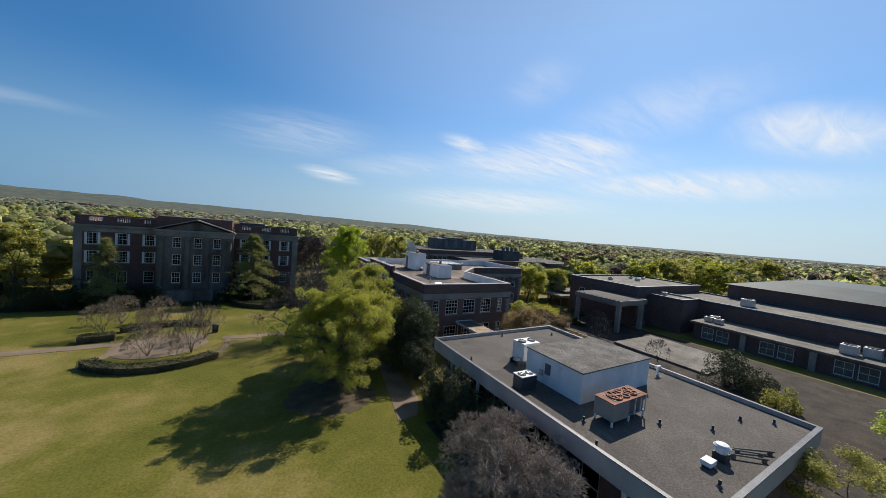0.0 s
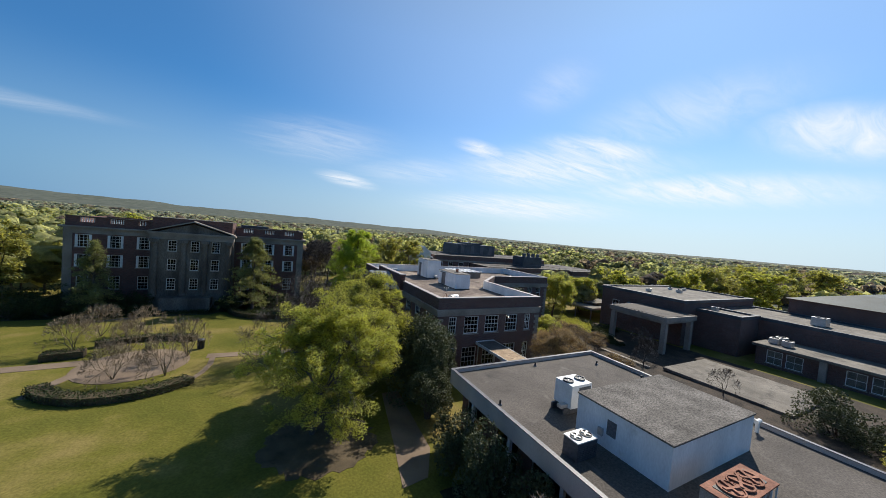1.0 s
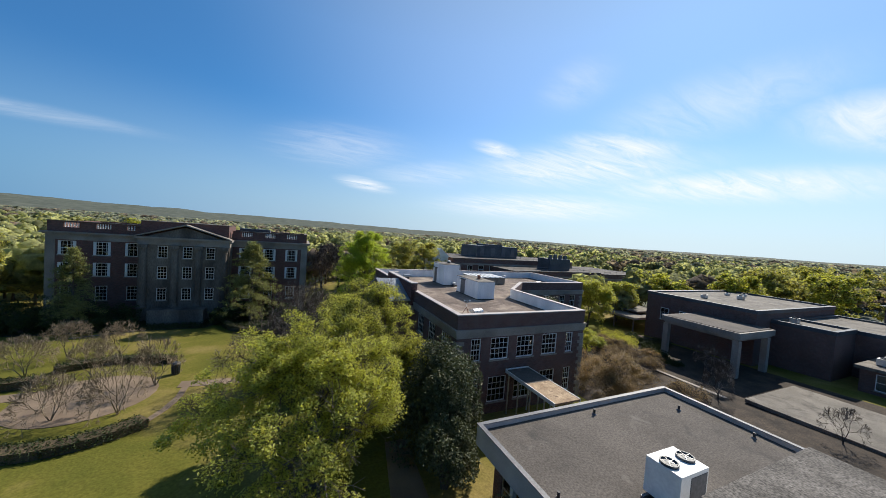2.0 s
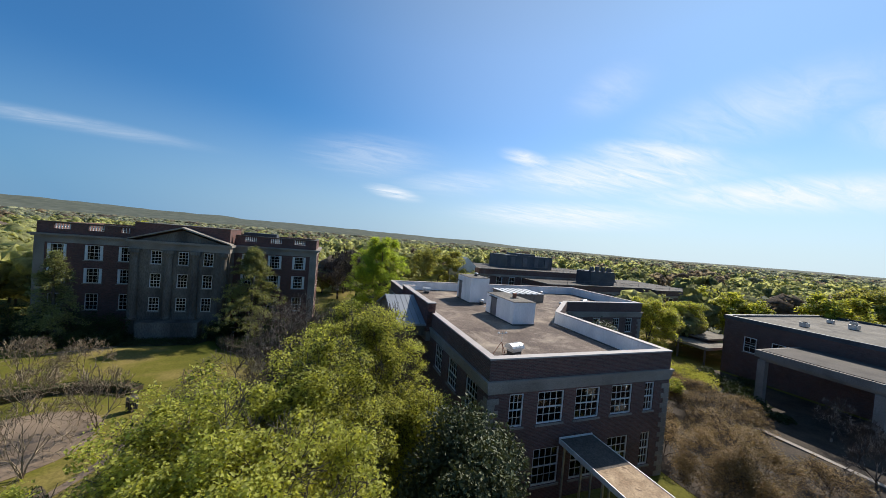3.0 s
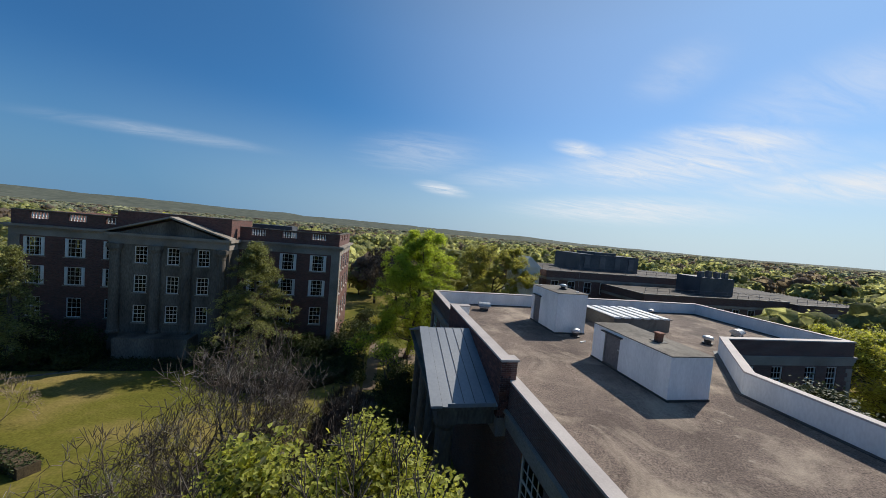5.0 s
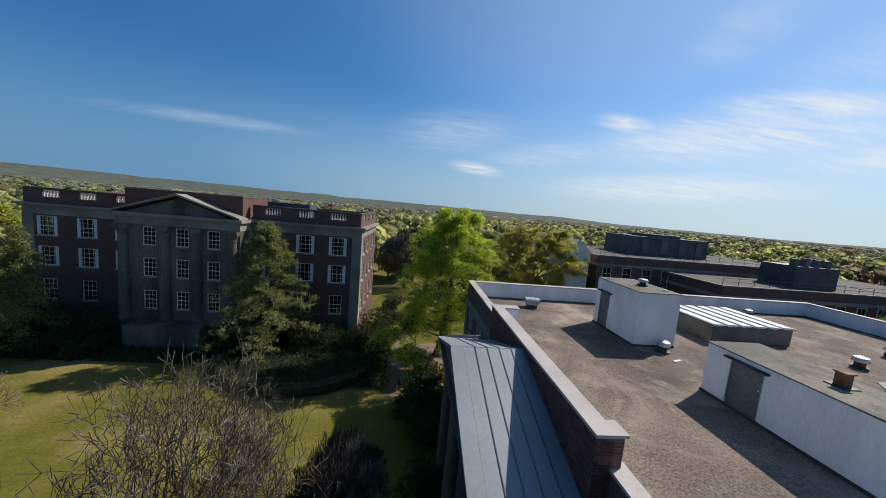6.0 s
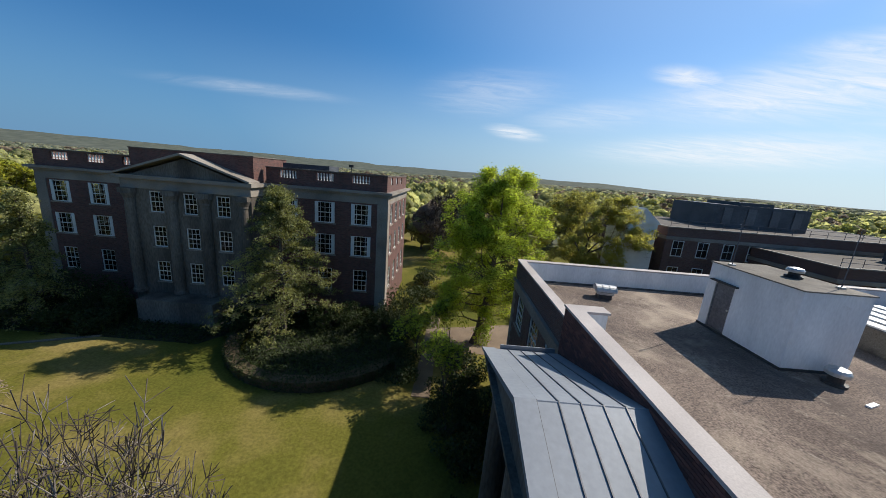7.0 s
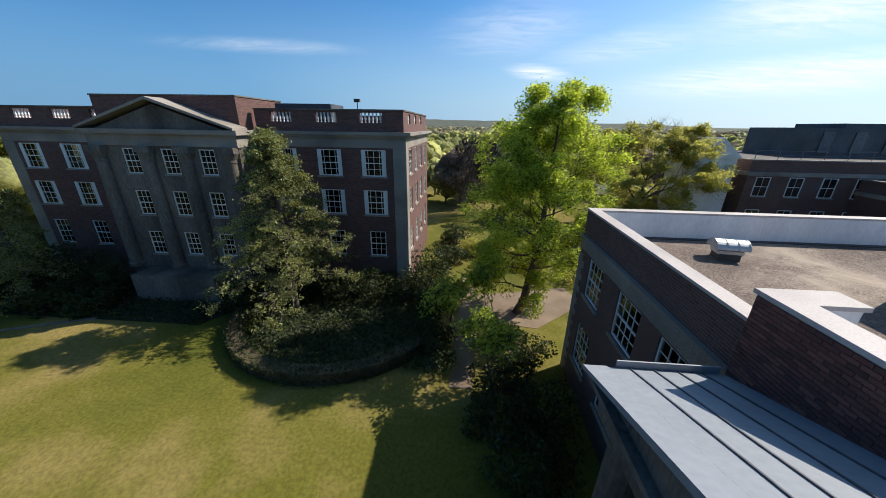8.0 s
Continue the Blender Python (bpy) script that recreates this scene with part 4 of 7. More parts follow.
    bm = bmesh.new(); add_profile(bm, (0, 0, 0), [(0.05, 0), (0.05, 0.06), (0.035, 0.1), (0.075, 0.24), (0.04, 0.44), (0.06, 0.54), (0.06, 0.6)], sides=8)
    baluster = mesh_of("baluster", bm, M["paint"])
    for a, b in gaps:
        k = int((b - a) / 0.24)
        for i in range(k):
            placed("baluster", baluster, pose(a + (i + 0.5) * (b - a) / k, y0 + 0.17, 10.664), par)
    for a, b in ((69.0, 70.0), (71.6, 72.7), (74.4, 75.5)):
        for i in range(4):
            placed("baluster", baluster, pose(xb - 0.25, a + (i + 0.5) * (b - a) / 4, 10.664), par)
    boxes("roof", [(xa + 0.41, xb - 0.41, y0 + 0.41, y1 - 0.41, 10.0, 10.3)], M["roof_dark"], hall)
    # added slabs and core blocks, near black to darken the windows
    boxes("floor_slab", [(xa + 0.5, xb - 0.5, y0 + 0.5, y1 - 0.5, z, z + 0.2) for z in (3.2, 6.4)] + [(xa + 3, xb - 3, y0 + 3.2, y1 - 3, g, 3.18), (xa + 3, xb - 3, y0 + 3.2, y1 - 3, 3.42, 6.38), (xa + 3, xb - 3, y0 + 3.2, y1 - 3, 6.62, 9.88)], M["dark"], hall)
    # temple front
    cx, gl, gr = -8.4, pa - 0.25, pb + 0.15      # gable: ridge and foot lines
    cols = [-10.85, -8.2, -5.65]
    pw = [(c, 1.05, z, h) for z, h in ((7.35, 1.6), (4.6, 1.65), (1.75, 1.65)) for c in cols]
    bm = bmesh.new()
    pp = facade(bm, "s", py, 0.5, pa, pb, g, 9.1, pw)
    add_box(bm, pa, pa + 0.5, py + 0.5, y0 - 0.003, g, 9.1); add_box(bm, pb - 0.5, pb, py + 0.5, y0 - 0.003, g, 9.1)
    # shaded front takes the darkened stone; cornices that look lit keep the paler one
    front = part("temple_front", bm, M["stone_l"], hall, "weathered grey limestone temple front, darkened for its shade")
    for m, (c, w, z, h) in zip(pp, pw):
        window(front, m, w, h, 3, 4)
    bm = bmesh.new()
    add_box(bm, pa - 0.05, pb + 0.05, py - 0.12, y0 - 0.42, 9.104, 9.82)
    add_box(bm, pa - 0.3, pb + 0.3, py - 0.4, y0 - 0.43, 9.824, 10.1)
    part("entablature", bm, M["stone"], front)
    bm = bmesh.new()
    for ya, yb, d in ((py - 0.05, 66.15, 0.22),):
        t2 = [(gl + 0.9, 10.104), (gr - 0.9, 10.104), (cx, 11.76 - d)]
        a = [bm.verts.new((x, ya, z)) for x, z in t2]; b = [bm.verts.new((x, yb, z)) for x, z in t2]
        bm.faces.new(a); bm.faces.new(list(reversed(b)))
        for k in range(3):
            bm.faces.new((a[k], b[k], b[(k + 1) % 3], a[(k + 1) % 3]))
    part("gable", bm, M["stone_l"], front)
    for x in (gl, gr):
        bm = bmesh.new()
        e = 0.002 if x == gr else -0.002
        p = [(x, 10.104), (x, 10.24), (cx + e, 11.93), (cx + e, 11.76)]
        a = [bm.verts.new((u, py - 0.45, z)) for u, z in p]; b = [bm.verts.new((u, 66.15, z)) for u, z in p]
        bm.faces.new(a); bm.faces.new(list(reversed(b)))
        for k in range(4):
            bm.faces.new((a[k], b[k], b[(k + 1) % 4], a[(k + 1) % 4]))
        part("raking_cornice", bm, M["stone"], front, "stone raking cornice")
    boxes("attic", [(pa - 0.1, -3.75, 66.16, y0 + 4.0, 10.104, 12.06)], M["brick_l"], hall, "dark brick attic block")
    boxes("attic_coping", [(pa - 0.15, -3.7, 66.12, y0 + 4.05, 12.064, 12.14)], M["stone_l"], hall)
    for x in (pa + 0.55, -9.53, -6.93, pb - 0.55):
        bm = bmesh.new()
        b0 = 0.85
        add_profile(bm, (x, py - 0.12, b0), [(0.5, 0), (0.5, 0.2), (0.43, 0.26), (0.40, 0.4), (0.40, 3.0), (0.34, 7.3), (0.37, 7.35), (0.36, 7.5), (0.50, 7.83), (0.5, 7.88)], sides=18)
        add_box(bm, x - 0.52, x + 0.52, py - 0.5, py - 0.002, 8.735, 9.1)
        part("column", bm, M["stone_l"], front)
    boxes("stylobate", [(-11.7, -5.8, 63.4, py - 0.003, g, 0.8)], M["stone_l"], front, "broad stone landing", 0.03)
    boxes("roof_hatch", [(pb + 0.6, pb + 4.6, y0 + 1.6, y0 + 4, 10.304, 11.85)], M["dark_clad"], hall, "dark clad roof house")
    bm = bmesh.new(); add_rod(bm, (3.4, y0 + 0.5, 10.304), (3.4, y0 + 0.5, 11.9), 0.03)
    lamp = part("flood_lamp_pole", bm, M["tar"], hall)
    boxes("flood_lamp_head", [(3.22, 3.58, y0 + 0.38, y0 + 0.62, 11.903, 12.1)], M["tar"], lamp, "", 0.03)
    return hall


columned_hall()

# ---- the low building with the grey flat roof ----
def low_building():
    g, x0, x1, y0, y1, top, rz = gz(0, 20) - 0.4, 13.55, 27.65, 5.1, 24.6, 4.1, 3.85
    ob = thing("low_building", (x0, y0, g), "low flat-roofed building with grey membrane roof and pale fascia", "building")
    bm = bmesh.new()
    wins = [(c, 2.0, 0.3, 2.4) for c in (7.5, 10.5, 13.5, 16.5, 19.5, 22.6)]
    ps = facade(bm, "w", x0 + 0.9, 0.3, y0 + 0.6, y1 - 0.4, g, 3.1, wins)
    add_wall(bm, "x", y1 - 0.7, 0.3, x0 + 1.2, x1 - 0.3, g, 3.1); add_wall(bm, "x", y0 + 0.3, 0.3, x0 + 1.2, x1 - 0.3, g, 3.1)
    add_wall(bm, "y", x1 - 0.6, 0.3, y0 + 0.6, y1 - 0.7, g, 3.1)
    w = part("wall", bm, M["brick"], ob)
    for m, (c, wd, z, h) in zip(ps, wins):
        window(w, m, wd, h, 2, 2, mat=M["steel"])
    boxes("roof", [(x0 + 0.165, x1 - 0.165, y0 + 0.165, y1 - 0.165, 3.1, rz)], M["roof_dark"], ob, "dark grey membrane roof")
    out = [(x0, y0), (x1, y0), (x1, y1), (x0, y1)]
    bm = bmesh.new(); ring_band(bm, out, inset(out, 0.16), 3.1, top - 0.02)
    part("fascia", bm, M["coping"], ob, "pale grey fascia upstand")
    bm = bmesh.new(); ring_band(bm, inset(out, -0.03), inset(out, 0.19), top - 0.018, top + 0.02)
    part("edge_trim", bm, M["door"], ob, "dark metal edge trim")
    for y in (8.0, 11.5, 15.0, 18.5, 22.0):
        bm = bmesh.new(); add_box(bm, x0 + 0.2, x0 + 0.38, y - 0.09, y + 0.09, g, 3.1)
        part("post", bm, M["paint"], ob)
    # unseen block added to darken the rooms behind the windows
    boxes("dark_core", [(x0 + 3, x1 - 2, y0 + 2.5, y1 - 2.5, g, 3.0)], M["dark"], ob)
    # plant room
    px0, px1, py0, py1, pt = 16.65, 23.8, 12.45, 16.88, 5.75
    pr = thing("plant_room", (px0, py0, rz), "white painted plant room with speckled gravel top on the flat roof", "roof house")
    boxes("wall", [(px0, px1, py0, py1, rz + 0.002, pt - 0.08)], M["white"], pr)
    boxes("roof", [(px0 - 0.05, px1 + 0.05, py0 - 0.05, py1 + 0.05, pt - 0.076, pt)], M["gravel_top"], pr, "speckled gravel top")
    d = boxes("louvre_door", [(px0 - 0.03, px0 - 0.003, 14.75, 15.2, rz + 0.7, rz + 1.4)], M["door"], pr)
    boxes("meter_box", [(px0 - 0.12, px0 - 0.003, 15.35, 15.6, rz + 0.5, rz + 0.85)], M["steel"], pr)


low_building()


# ---- the long hall beyond the court ----
def long_hall():
    g = -1.2
    ob = thing("long_hall", (49.5, 30, g), "long dark brick building with stepped flat roofs beyond the court", "building")
    block = boxes("wall", [(56.8, 79.8, 31.5, 45.0, g, 6.25)], M["brick"], ob)
    for r in ((60.2, 65.98, 26.0, 31.49, g, 5.1), (66.0, 79.99, -30.0, 31.49, g, 4.95), (80.0, 120.0, -45.0, 27.0, g, 7.59)):
        boxes("wall", [r], M["brick"], ob)
    for r in ((57.1, 79.5, 31.8, 44.7, 6.254, 6.3), (60.5, 65.7, 26.3, 31.2, 5.104, 5.15), (66.3, 79.9, -29.7, 31.2, 4.954, 5.0)):
        boxes("roof", [r], M["roof_pale"], ob)
    for y in (39.6, 42.2):
        window(block, pose(56.67, y, 2.6, 0, 0, -90), 1.2, 1.8, 2, 3)
    for r, z in (((56.7, 79.9, 31.4, 45.1), 6.25), ((60.1, 65.98, 25.9, 31.38), 5.1), ((65.99, 79.95, -30.1, 31.38), 4.95)):
        out = [(r[0], r[2]), (r[1], r[2]), (r[1], r[3]), (r[0], r[3])]
        bm = bmesh.new(); ring_band(bm, out, inset(out, 0.4), z - 0.15, z + 0.3)
        part("parapet", bm, M["dark_clad"], block)
    bm = bmesh.new()
    a = [bm.verts.new(p) for p in ((79.5, -45.5, 7.6), (120.5, -45.5, 7.6), (120.5, 27.5, 7.6), (79.5, 27.5, 7.6))]
    b = [bm.verts.new(p) for p in ((86.0, -39.0, 9.3), (114.0, -39.0, 9.3), (114.0, 21.0, 9.3), (86.0, 21.0, 9.3))]
    bm.faces.new(list(reversed(a))); bm.faces.new(b)
    for k in range(4):
        bm.faces.new((a[k], a[(k + 1) % 4], b[(k + 1) % 4], b[k]))
    part("metal_roof", bm, M["green_roof"], ob, "blue-green metal roof")
    # entrance porch
    porch = boxes("porch", [(49.1, 56.79, 29.7, 38.0, 4.05, 4.7), (49.4, 56.79, 30.0, 37.7, 3.75, 4.04)], M["stone"], ob, "pale stone entrance canopy", 0.03)
    boxes("porch_roof", [(49.4, 56.7, 30.0, 37.7, 4.704, 4.75)], M["roof_dark"], porch)
    for x, y in ((49.3, 29.85), (49.3, 37.2), (55.6, 29.85)):
        boxes("column", [(x, x + 0.6, y, y + 0.6, g, 3.75)], M["stone"], porch)
    # low front wing with panels
    bm = bmesh.new()
    wins = [(c, 1.5, 0.3, 1.7) for c in (22.2, 20.4, 15.6, 13.8, 9.0, 7.2, 2.4, 0.6, -4.2, -6.0)]
    ps = facade(bm, "w", 59.8, 0.3, -12.0, 24.0, g, 2.3, wins)
    wing = part("front_wing_wall", bm, M["brick"], ob)
    boxes("end_wall", [(60.1, 65.9, -12.0, -11.7, g, 2.3)], M["brick"], ob); boxes("end_wall", [(60.1, 65.9, 23.7, 24.0, g, 2.3)], M["brick"], ob)
    for m, (c, w, z, h) in zip(ps, wins):
        window(wing, m, w, h, 2, 1, mat=M["paint"])
        boxes("blind", [(59.96, 59.985, c - 0.66, c + 0.66, z + 0.1, z + h - 0.1)], M["cream"], wing, "drawn cream window blind")
    boxes("front_roof", [(59.2, 65.8, -12.4, 24.3, 2.304, 2.6)], M["roof_pale"], ob, "weathered concrete roof slab", 0.03)
    for y in (18.0, 11.4, 4.8, -1.8):
        boxes("pier", [(59.4, 59.78, y - 0.3, y + 0.3, g, 2.3)], M["stone"], wing)
    return ob


long_hall()


def low_canopy():
    """Flat-roofed open walk between the hall's wing and the long hall."""
    ob = thing("walk_canopy", (59, 50, gz(59, 50)), "low open walk canopy with a weathered concrete roof", "canopy")
    roof = boxes("roof", [(56.2, 62.2, 46.4, 54.0, 1.45, 1.72)], M["roof_pale"], ob, "", 0.02)
    boxes("fascia", [(56.12, 56.19, 46.36, 54.04, 1.38, 1.74), (56.2, 62.2, 46.3, 46.39, 1.38, 1.74)], M["stone"], roof)
    boxes("upper_roof", [(59.4, 66.0, 48.2, 57.0, 2.0, 2.25)], M["roof_pale"], ob, "", 0.02)
    for x, y, top in ((56.4, 46.7, 1.446), (56.4, 50.2, 1.446), (56.4, 53.6, 1.446), (61.8, 46.7, 1.446), (60.0, 56.6, 1.996), (65.6, 48.6, 1.996), (65.6, 56.6, 1.996)):
        boxes("post", [(x - 0.09, x + 0.09, y - 0.09, y + 0.09, gz(x, y) - 0.1, top)], M["seam"], ob)


low_canopy()


def court_shelter():
    g = -0.9
    ob = thing("court_shelter", (43, 15.8, g), "low brick shelter with a weathered concrete slab roof", "shelter")
    boxes("wall", [(43.5, 51.5, 16.4, 25.8, g, -0.15)], M["brick"], ob)
    boxes("roof", [(42.95, 52.4, 15.8, 26.4, -0.146, 0.15)], M["roof_pale"], ob, "stained concrete roof slab", 0.03)
    w = thing("court_wall", (40, 6, g), "low concrete wall along the court", "wall")
    boxes("wall", [(42.2, 42.55, -12.0, 34.0, g, -0.35), (42.55, 50, 8.8, 9.15, g, -0.35)], M["roof_pale"], w)
    boxes("coping", [(42.15, 42.6, -12.0, 34.0, -0.346, -0.25)], M["stone"], w)


court_shelter()


# ---- halls farther off to the north-east ----
def far_hall():
    g = -1.4
    ob = thing("far_hall", (42, 70, g), "dark brick halls with stone cornices and roof plant, far off", "building")
    blocks = [(39.4, 77.8, 81.4, 98.2, 7.76), (50.2, 78.4, 71.8, 81.38, 6.08), (78.42, 94.6, 70.6, 91.0, 5.84)]
    for r in ((49.0, 62.2, 86.8, 95.8, 7.819999999999999, 11.0), (52.6, 57.4, 87.4, 93.4, 11.004, 11.48), (62.68, 69.4, 73.96, 78.4, 6.14, 9.08)):
        boxes("penthouse", [r], M["dark_clad"], ob, "dark clad plant house", 0.03)
    for x in (50.68, 54.04, 57.4, 60.52):      # upright louvre bays of the penthouse
        boxes("louvre", [(x - 0.6, x + 0.6, 86.7, 86.78999999999999, 8.3, 10.6)], M["seam"], ob)
    for x in (63.28, 64.84, 66.52, 68.2):
        boxes("duct", [(x, x + 0.65, 74.56, 75.28, 9.084, 9.95 + 0.25 * (x % 1))], M["seam"], ob, "galvanised exhaust duct", 0.04)
    for x0, x1, y0, y1, z in blocks:
        w = boxes("wall", [(x0, x1, y0, y1, g, z)], M["brick"], ob)
        boxes("roof", [(x0 + 0.4, x1 - 0.4, y0 + 0.4, y1 - 0.4, z + 0.004, z + 0.06)], M["roof_dark"], ob)
        out = [(x0, y0), (x1, y0), (x1, y1), (x0, y1)]
        bm = bmesh.new(); ring_band(bm, inset(out, -0.15), inset(out, -0.003), z - 1.5, z - 1.1)
        part("cornice", bm, M["stone"], w)
        bm = bmesh.new(); ring_band(bm, inset(out, -0.06), inset(out, 0.3), z + 0.004, z + 0.12)
        part("coping", bm, M["stone"], w)
        for k in range(int((x1 - x0) / 2.2)):      # roof-edge railing
            bm = bmesh.new(); add_rod(bm, (x0 + 0.6 + 2.2 * k, y0 + 0.6, z + 0.06), (x0 + 0.6 + 2.2 * k, y0 + 0.6, z + 0.95), 0.03, sides=5)
            part("railing_post", bm, M["seam"], ob)
        for dz in (0.5, 0.95):
            bm = bmesh.new(); add_rod(bm, (x0 + 0.6, y0 + 0.6, z + dz), (x1 - 0.6, y0 + 0.6, z + dz), 0.025, sides=5)
            part("railing", bm, M["seam"], ob)
        n = int((x1 - x0) / 3.1)
        for k in range(n):
            for s in (z - 3.6, z - 7.0):
                window(w, pose(x0 + (k + 0.5) * (x1 - x0) / n, y0 - 0.13, s), 1.4, 2.0, 2, 2)
    return ob


far_hall()

# ---- trees ----
def grow(rng, p, d, length, radius, depth, shape, segs, tips):
    """One limb of two bent pieces, and the limbs that leave it."""
    n = shape.get("pieces", 2) if depth else 1
    for _ in range(n):
        d = (d + Vector(rng.normal(0, shape["bend"], 3)) + Vector((0, 0, shape["up"]))).normalized()
        q = p + d * (length / n)
        r = radius * (shape.get("taper", 0.82) if depth else 0.6)
        segs.append((p, q, radius, r))
        p, radius = q, r
    if depth == 0:
        tips.append(p)
        return
    if depth <= 3:
        tips.append(p)
    k = rng.integers(*shape["fork"])
    turn = rng.uniform(0, 2 * math.pi)
    u = d.orthogonal().normalized(); w = d.cross(u)
    for i in range(k):
        a = turn + 2 * math.pi * i / k + rng.normal(0, 0.35)
        s = shape["spread"] * rng.uniform(0.6, 1.25)
        e = (d * math.cos(s) + (u * math.cos(a) + w * math.sin(a)) * math.sin(s)).normalized()
        grow(rng, p, e, length * rng.uniform(*shape["shrink"]), radius * shape.get("thin", 0.68), depth - 1, shape, segs, tips)
    if rng.random() < 0.5:
        grow(rng, p, d, length * 0.75, radius * 0.75, depth - 1, shape, segs, tips)


BROAD = dict(bend=0.12, up=0.05, fork=(2, 4), spread=0.75, shrink=(0.68, 0.85))
CROOKED = dict(bend=0.22, up=0.03, fork=(2, 4), spread=0.88, shrink=(0.66, 0.92), pieces=3, taper=0.94, thin=0.66, girth=0.72)
TALL = dict(bend=0.10, up=0.10, fork=(2, 4), spread=0.6, shrink=(0.62, 0.82))
DOMED = dict(bend=0.16, up=0.0, fork=(2, 4), spread=0.66, shrink=(0.66, 0.86))
VASE = dict(bend=0.10, up=0.10, fork=(2, 4), spread=0.5, shrink=(0.70, 0.88))


def skeleton_of(seed, height, radius, depth, shape, trunk=0.28, stems=1):
    """Limbs (rows of p0, p1, r0, r1) and twig ends, fitted to a height and radius."""
    rng = np.random.default_rng(seed)
    segs, tips = [], []
    for k in range(stems):
        lean = Vector((rng.normal(0, 0.05), rng.normal(0, 0.05), 1)) if stems == 1 else Vector((0.55 * math.cos(k * 6.283 / stems + seed), 0.55 * math.sin(k * 6.283 / stems + seed), 1))
        grow(rng, Vector((0, 0, 0)), lean.normalized(), trunk * height, height * (0.022 * shape.get("girth", 1.0) if stems == 1 else 0.012), depth, shape, segs, tips)
    s = np.array([[*a, *b] for a, b, _, _ in segs]); r = np.array([[a, b] for _, _, a, b in segs]); t = np.array([list(p) for p in tips])
    kz = height / max(t[:, 2].max(), 1e-3)
    kr = radius / np.quantile(np.hypot(t[:, 0], t[:, 1]), 0.93)
    sc = np.array([kr, kr, kz])
    return s * np.tile(sc, 2), r, t * sc, rng


def tubes(segs, radii, sides=5, least=0.006):
    p0, p1 = segs[:, :3], segs[:, 3:]
    d = p1 - p0
    d /= np.maximum(np.linalg.norm(d, axis=1, keepdims=True), 1e-6)
    ref = np.where(np.abs(d[:, 2:3]) > 0.9, np.array([[1.0, 0, 0]]), np.array([[0, 0, 1.0]]))
    u = np.cross(d, ref); u /= np.maximum(np.linalg.norm(u, axis=1, keepdims=True), 1e-6)
    w = np.cross(d, u)
    rad = np.maximum(radii, least)
    rings = []
    for p, r in ((p0, rad[:, :1]), (p1, rad[:, 1:])):
        for k in range(sides):
            a = 2 * math.pi * k / sides
            rings.append(p + r * (math.cos(a) * u + math.sin(a) * w))
    v = np.stack(rings, axis=1).reshape(-1, 3)
    base = np.arange(len(segs))[:, None] * 2 * sides
    f = np.stack([np.concatenate([base + k, base + (k + 1) % sides, base + sides + (k + 1) % sides, base + sides + k], axis=1) for k in range(sides)], axis=1).reshape(-1, 4)
    return v, f


def leaves(rng, centres, count, scatter, size, flat=0.5, clump=0.0, tuft=130):
    """Single pointed leaves strewn round the twig ends."""
    # boughs here and there carry more leaves than others
    c = centres[rng.integers(0, len(centres), count)]
    if clump:
        # leaves sit in tufts round some of the twig ends, thickest on the tuft's upper side
        w = np.array([noise.noise(Vector(q) / clump) for q in centres])
        w = np.clip(w * 2.0 + 0.5, 0.05, 1.0)
        tufts = centres[rng.choice(len(centres), max(160, count // tuft), p=w / w.sum())]
        pick = rng.integers(0, len(tufts), count)
        d = rng.normal(0, 1, (count, 3)); d[:, 2] += 0.45
        d /= np.linalg.norm(d, axis=1, keepdims=True)
        c = tufts[pick] + d * np.array([1, 1, 0.7]) * (scatter * rng.uniform(0.7, 1.7, len(tufts)))[pick][:, None] * rng.uniform(0.35, 1.0, (count, 1)) ** 0.5
        scatter = scatter * 0.38
    # the strewing is tighter for some twigs than for others, which opens gaps
    p = c + rng.normal(0, 1, (count, 3)) * scatter * rng.uniform(0.35, 1.1, (count, 1)) * np.array([1, 1, 0.75])
    nrm = rng.normal(0, 1, (count, 3)); nrm[:, 2] += flat * 2
    nrm /= np.linalg.norm(nrm, axis=1, keepdims=True)
    a = np.cross(nrm, rng.normal(0, 1, (count, 3))); a /= np.maximum(np.linalg.norm(a, axis=1, keepdims=True), 1e-6)
    b = np.cross(nrm, a)
    s = size * rng.uniform(0.6, 1.3, (count, 1))
    v = np.stack([p - a * s, p + b * s * 0.55 + nrm * s * 0.12, p + a * s, p - b * s * 0.55 + nrm * s * 0.12], axis=1).reshape(-1, 3)
    return v, np.arange(count * 4).reshape(-1, 4)


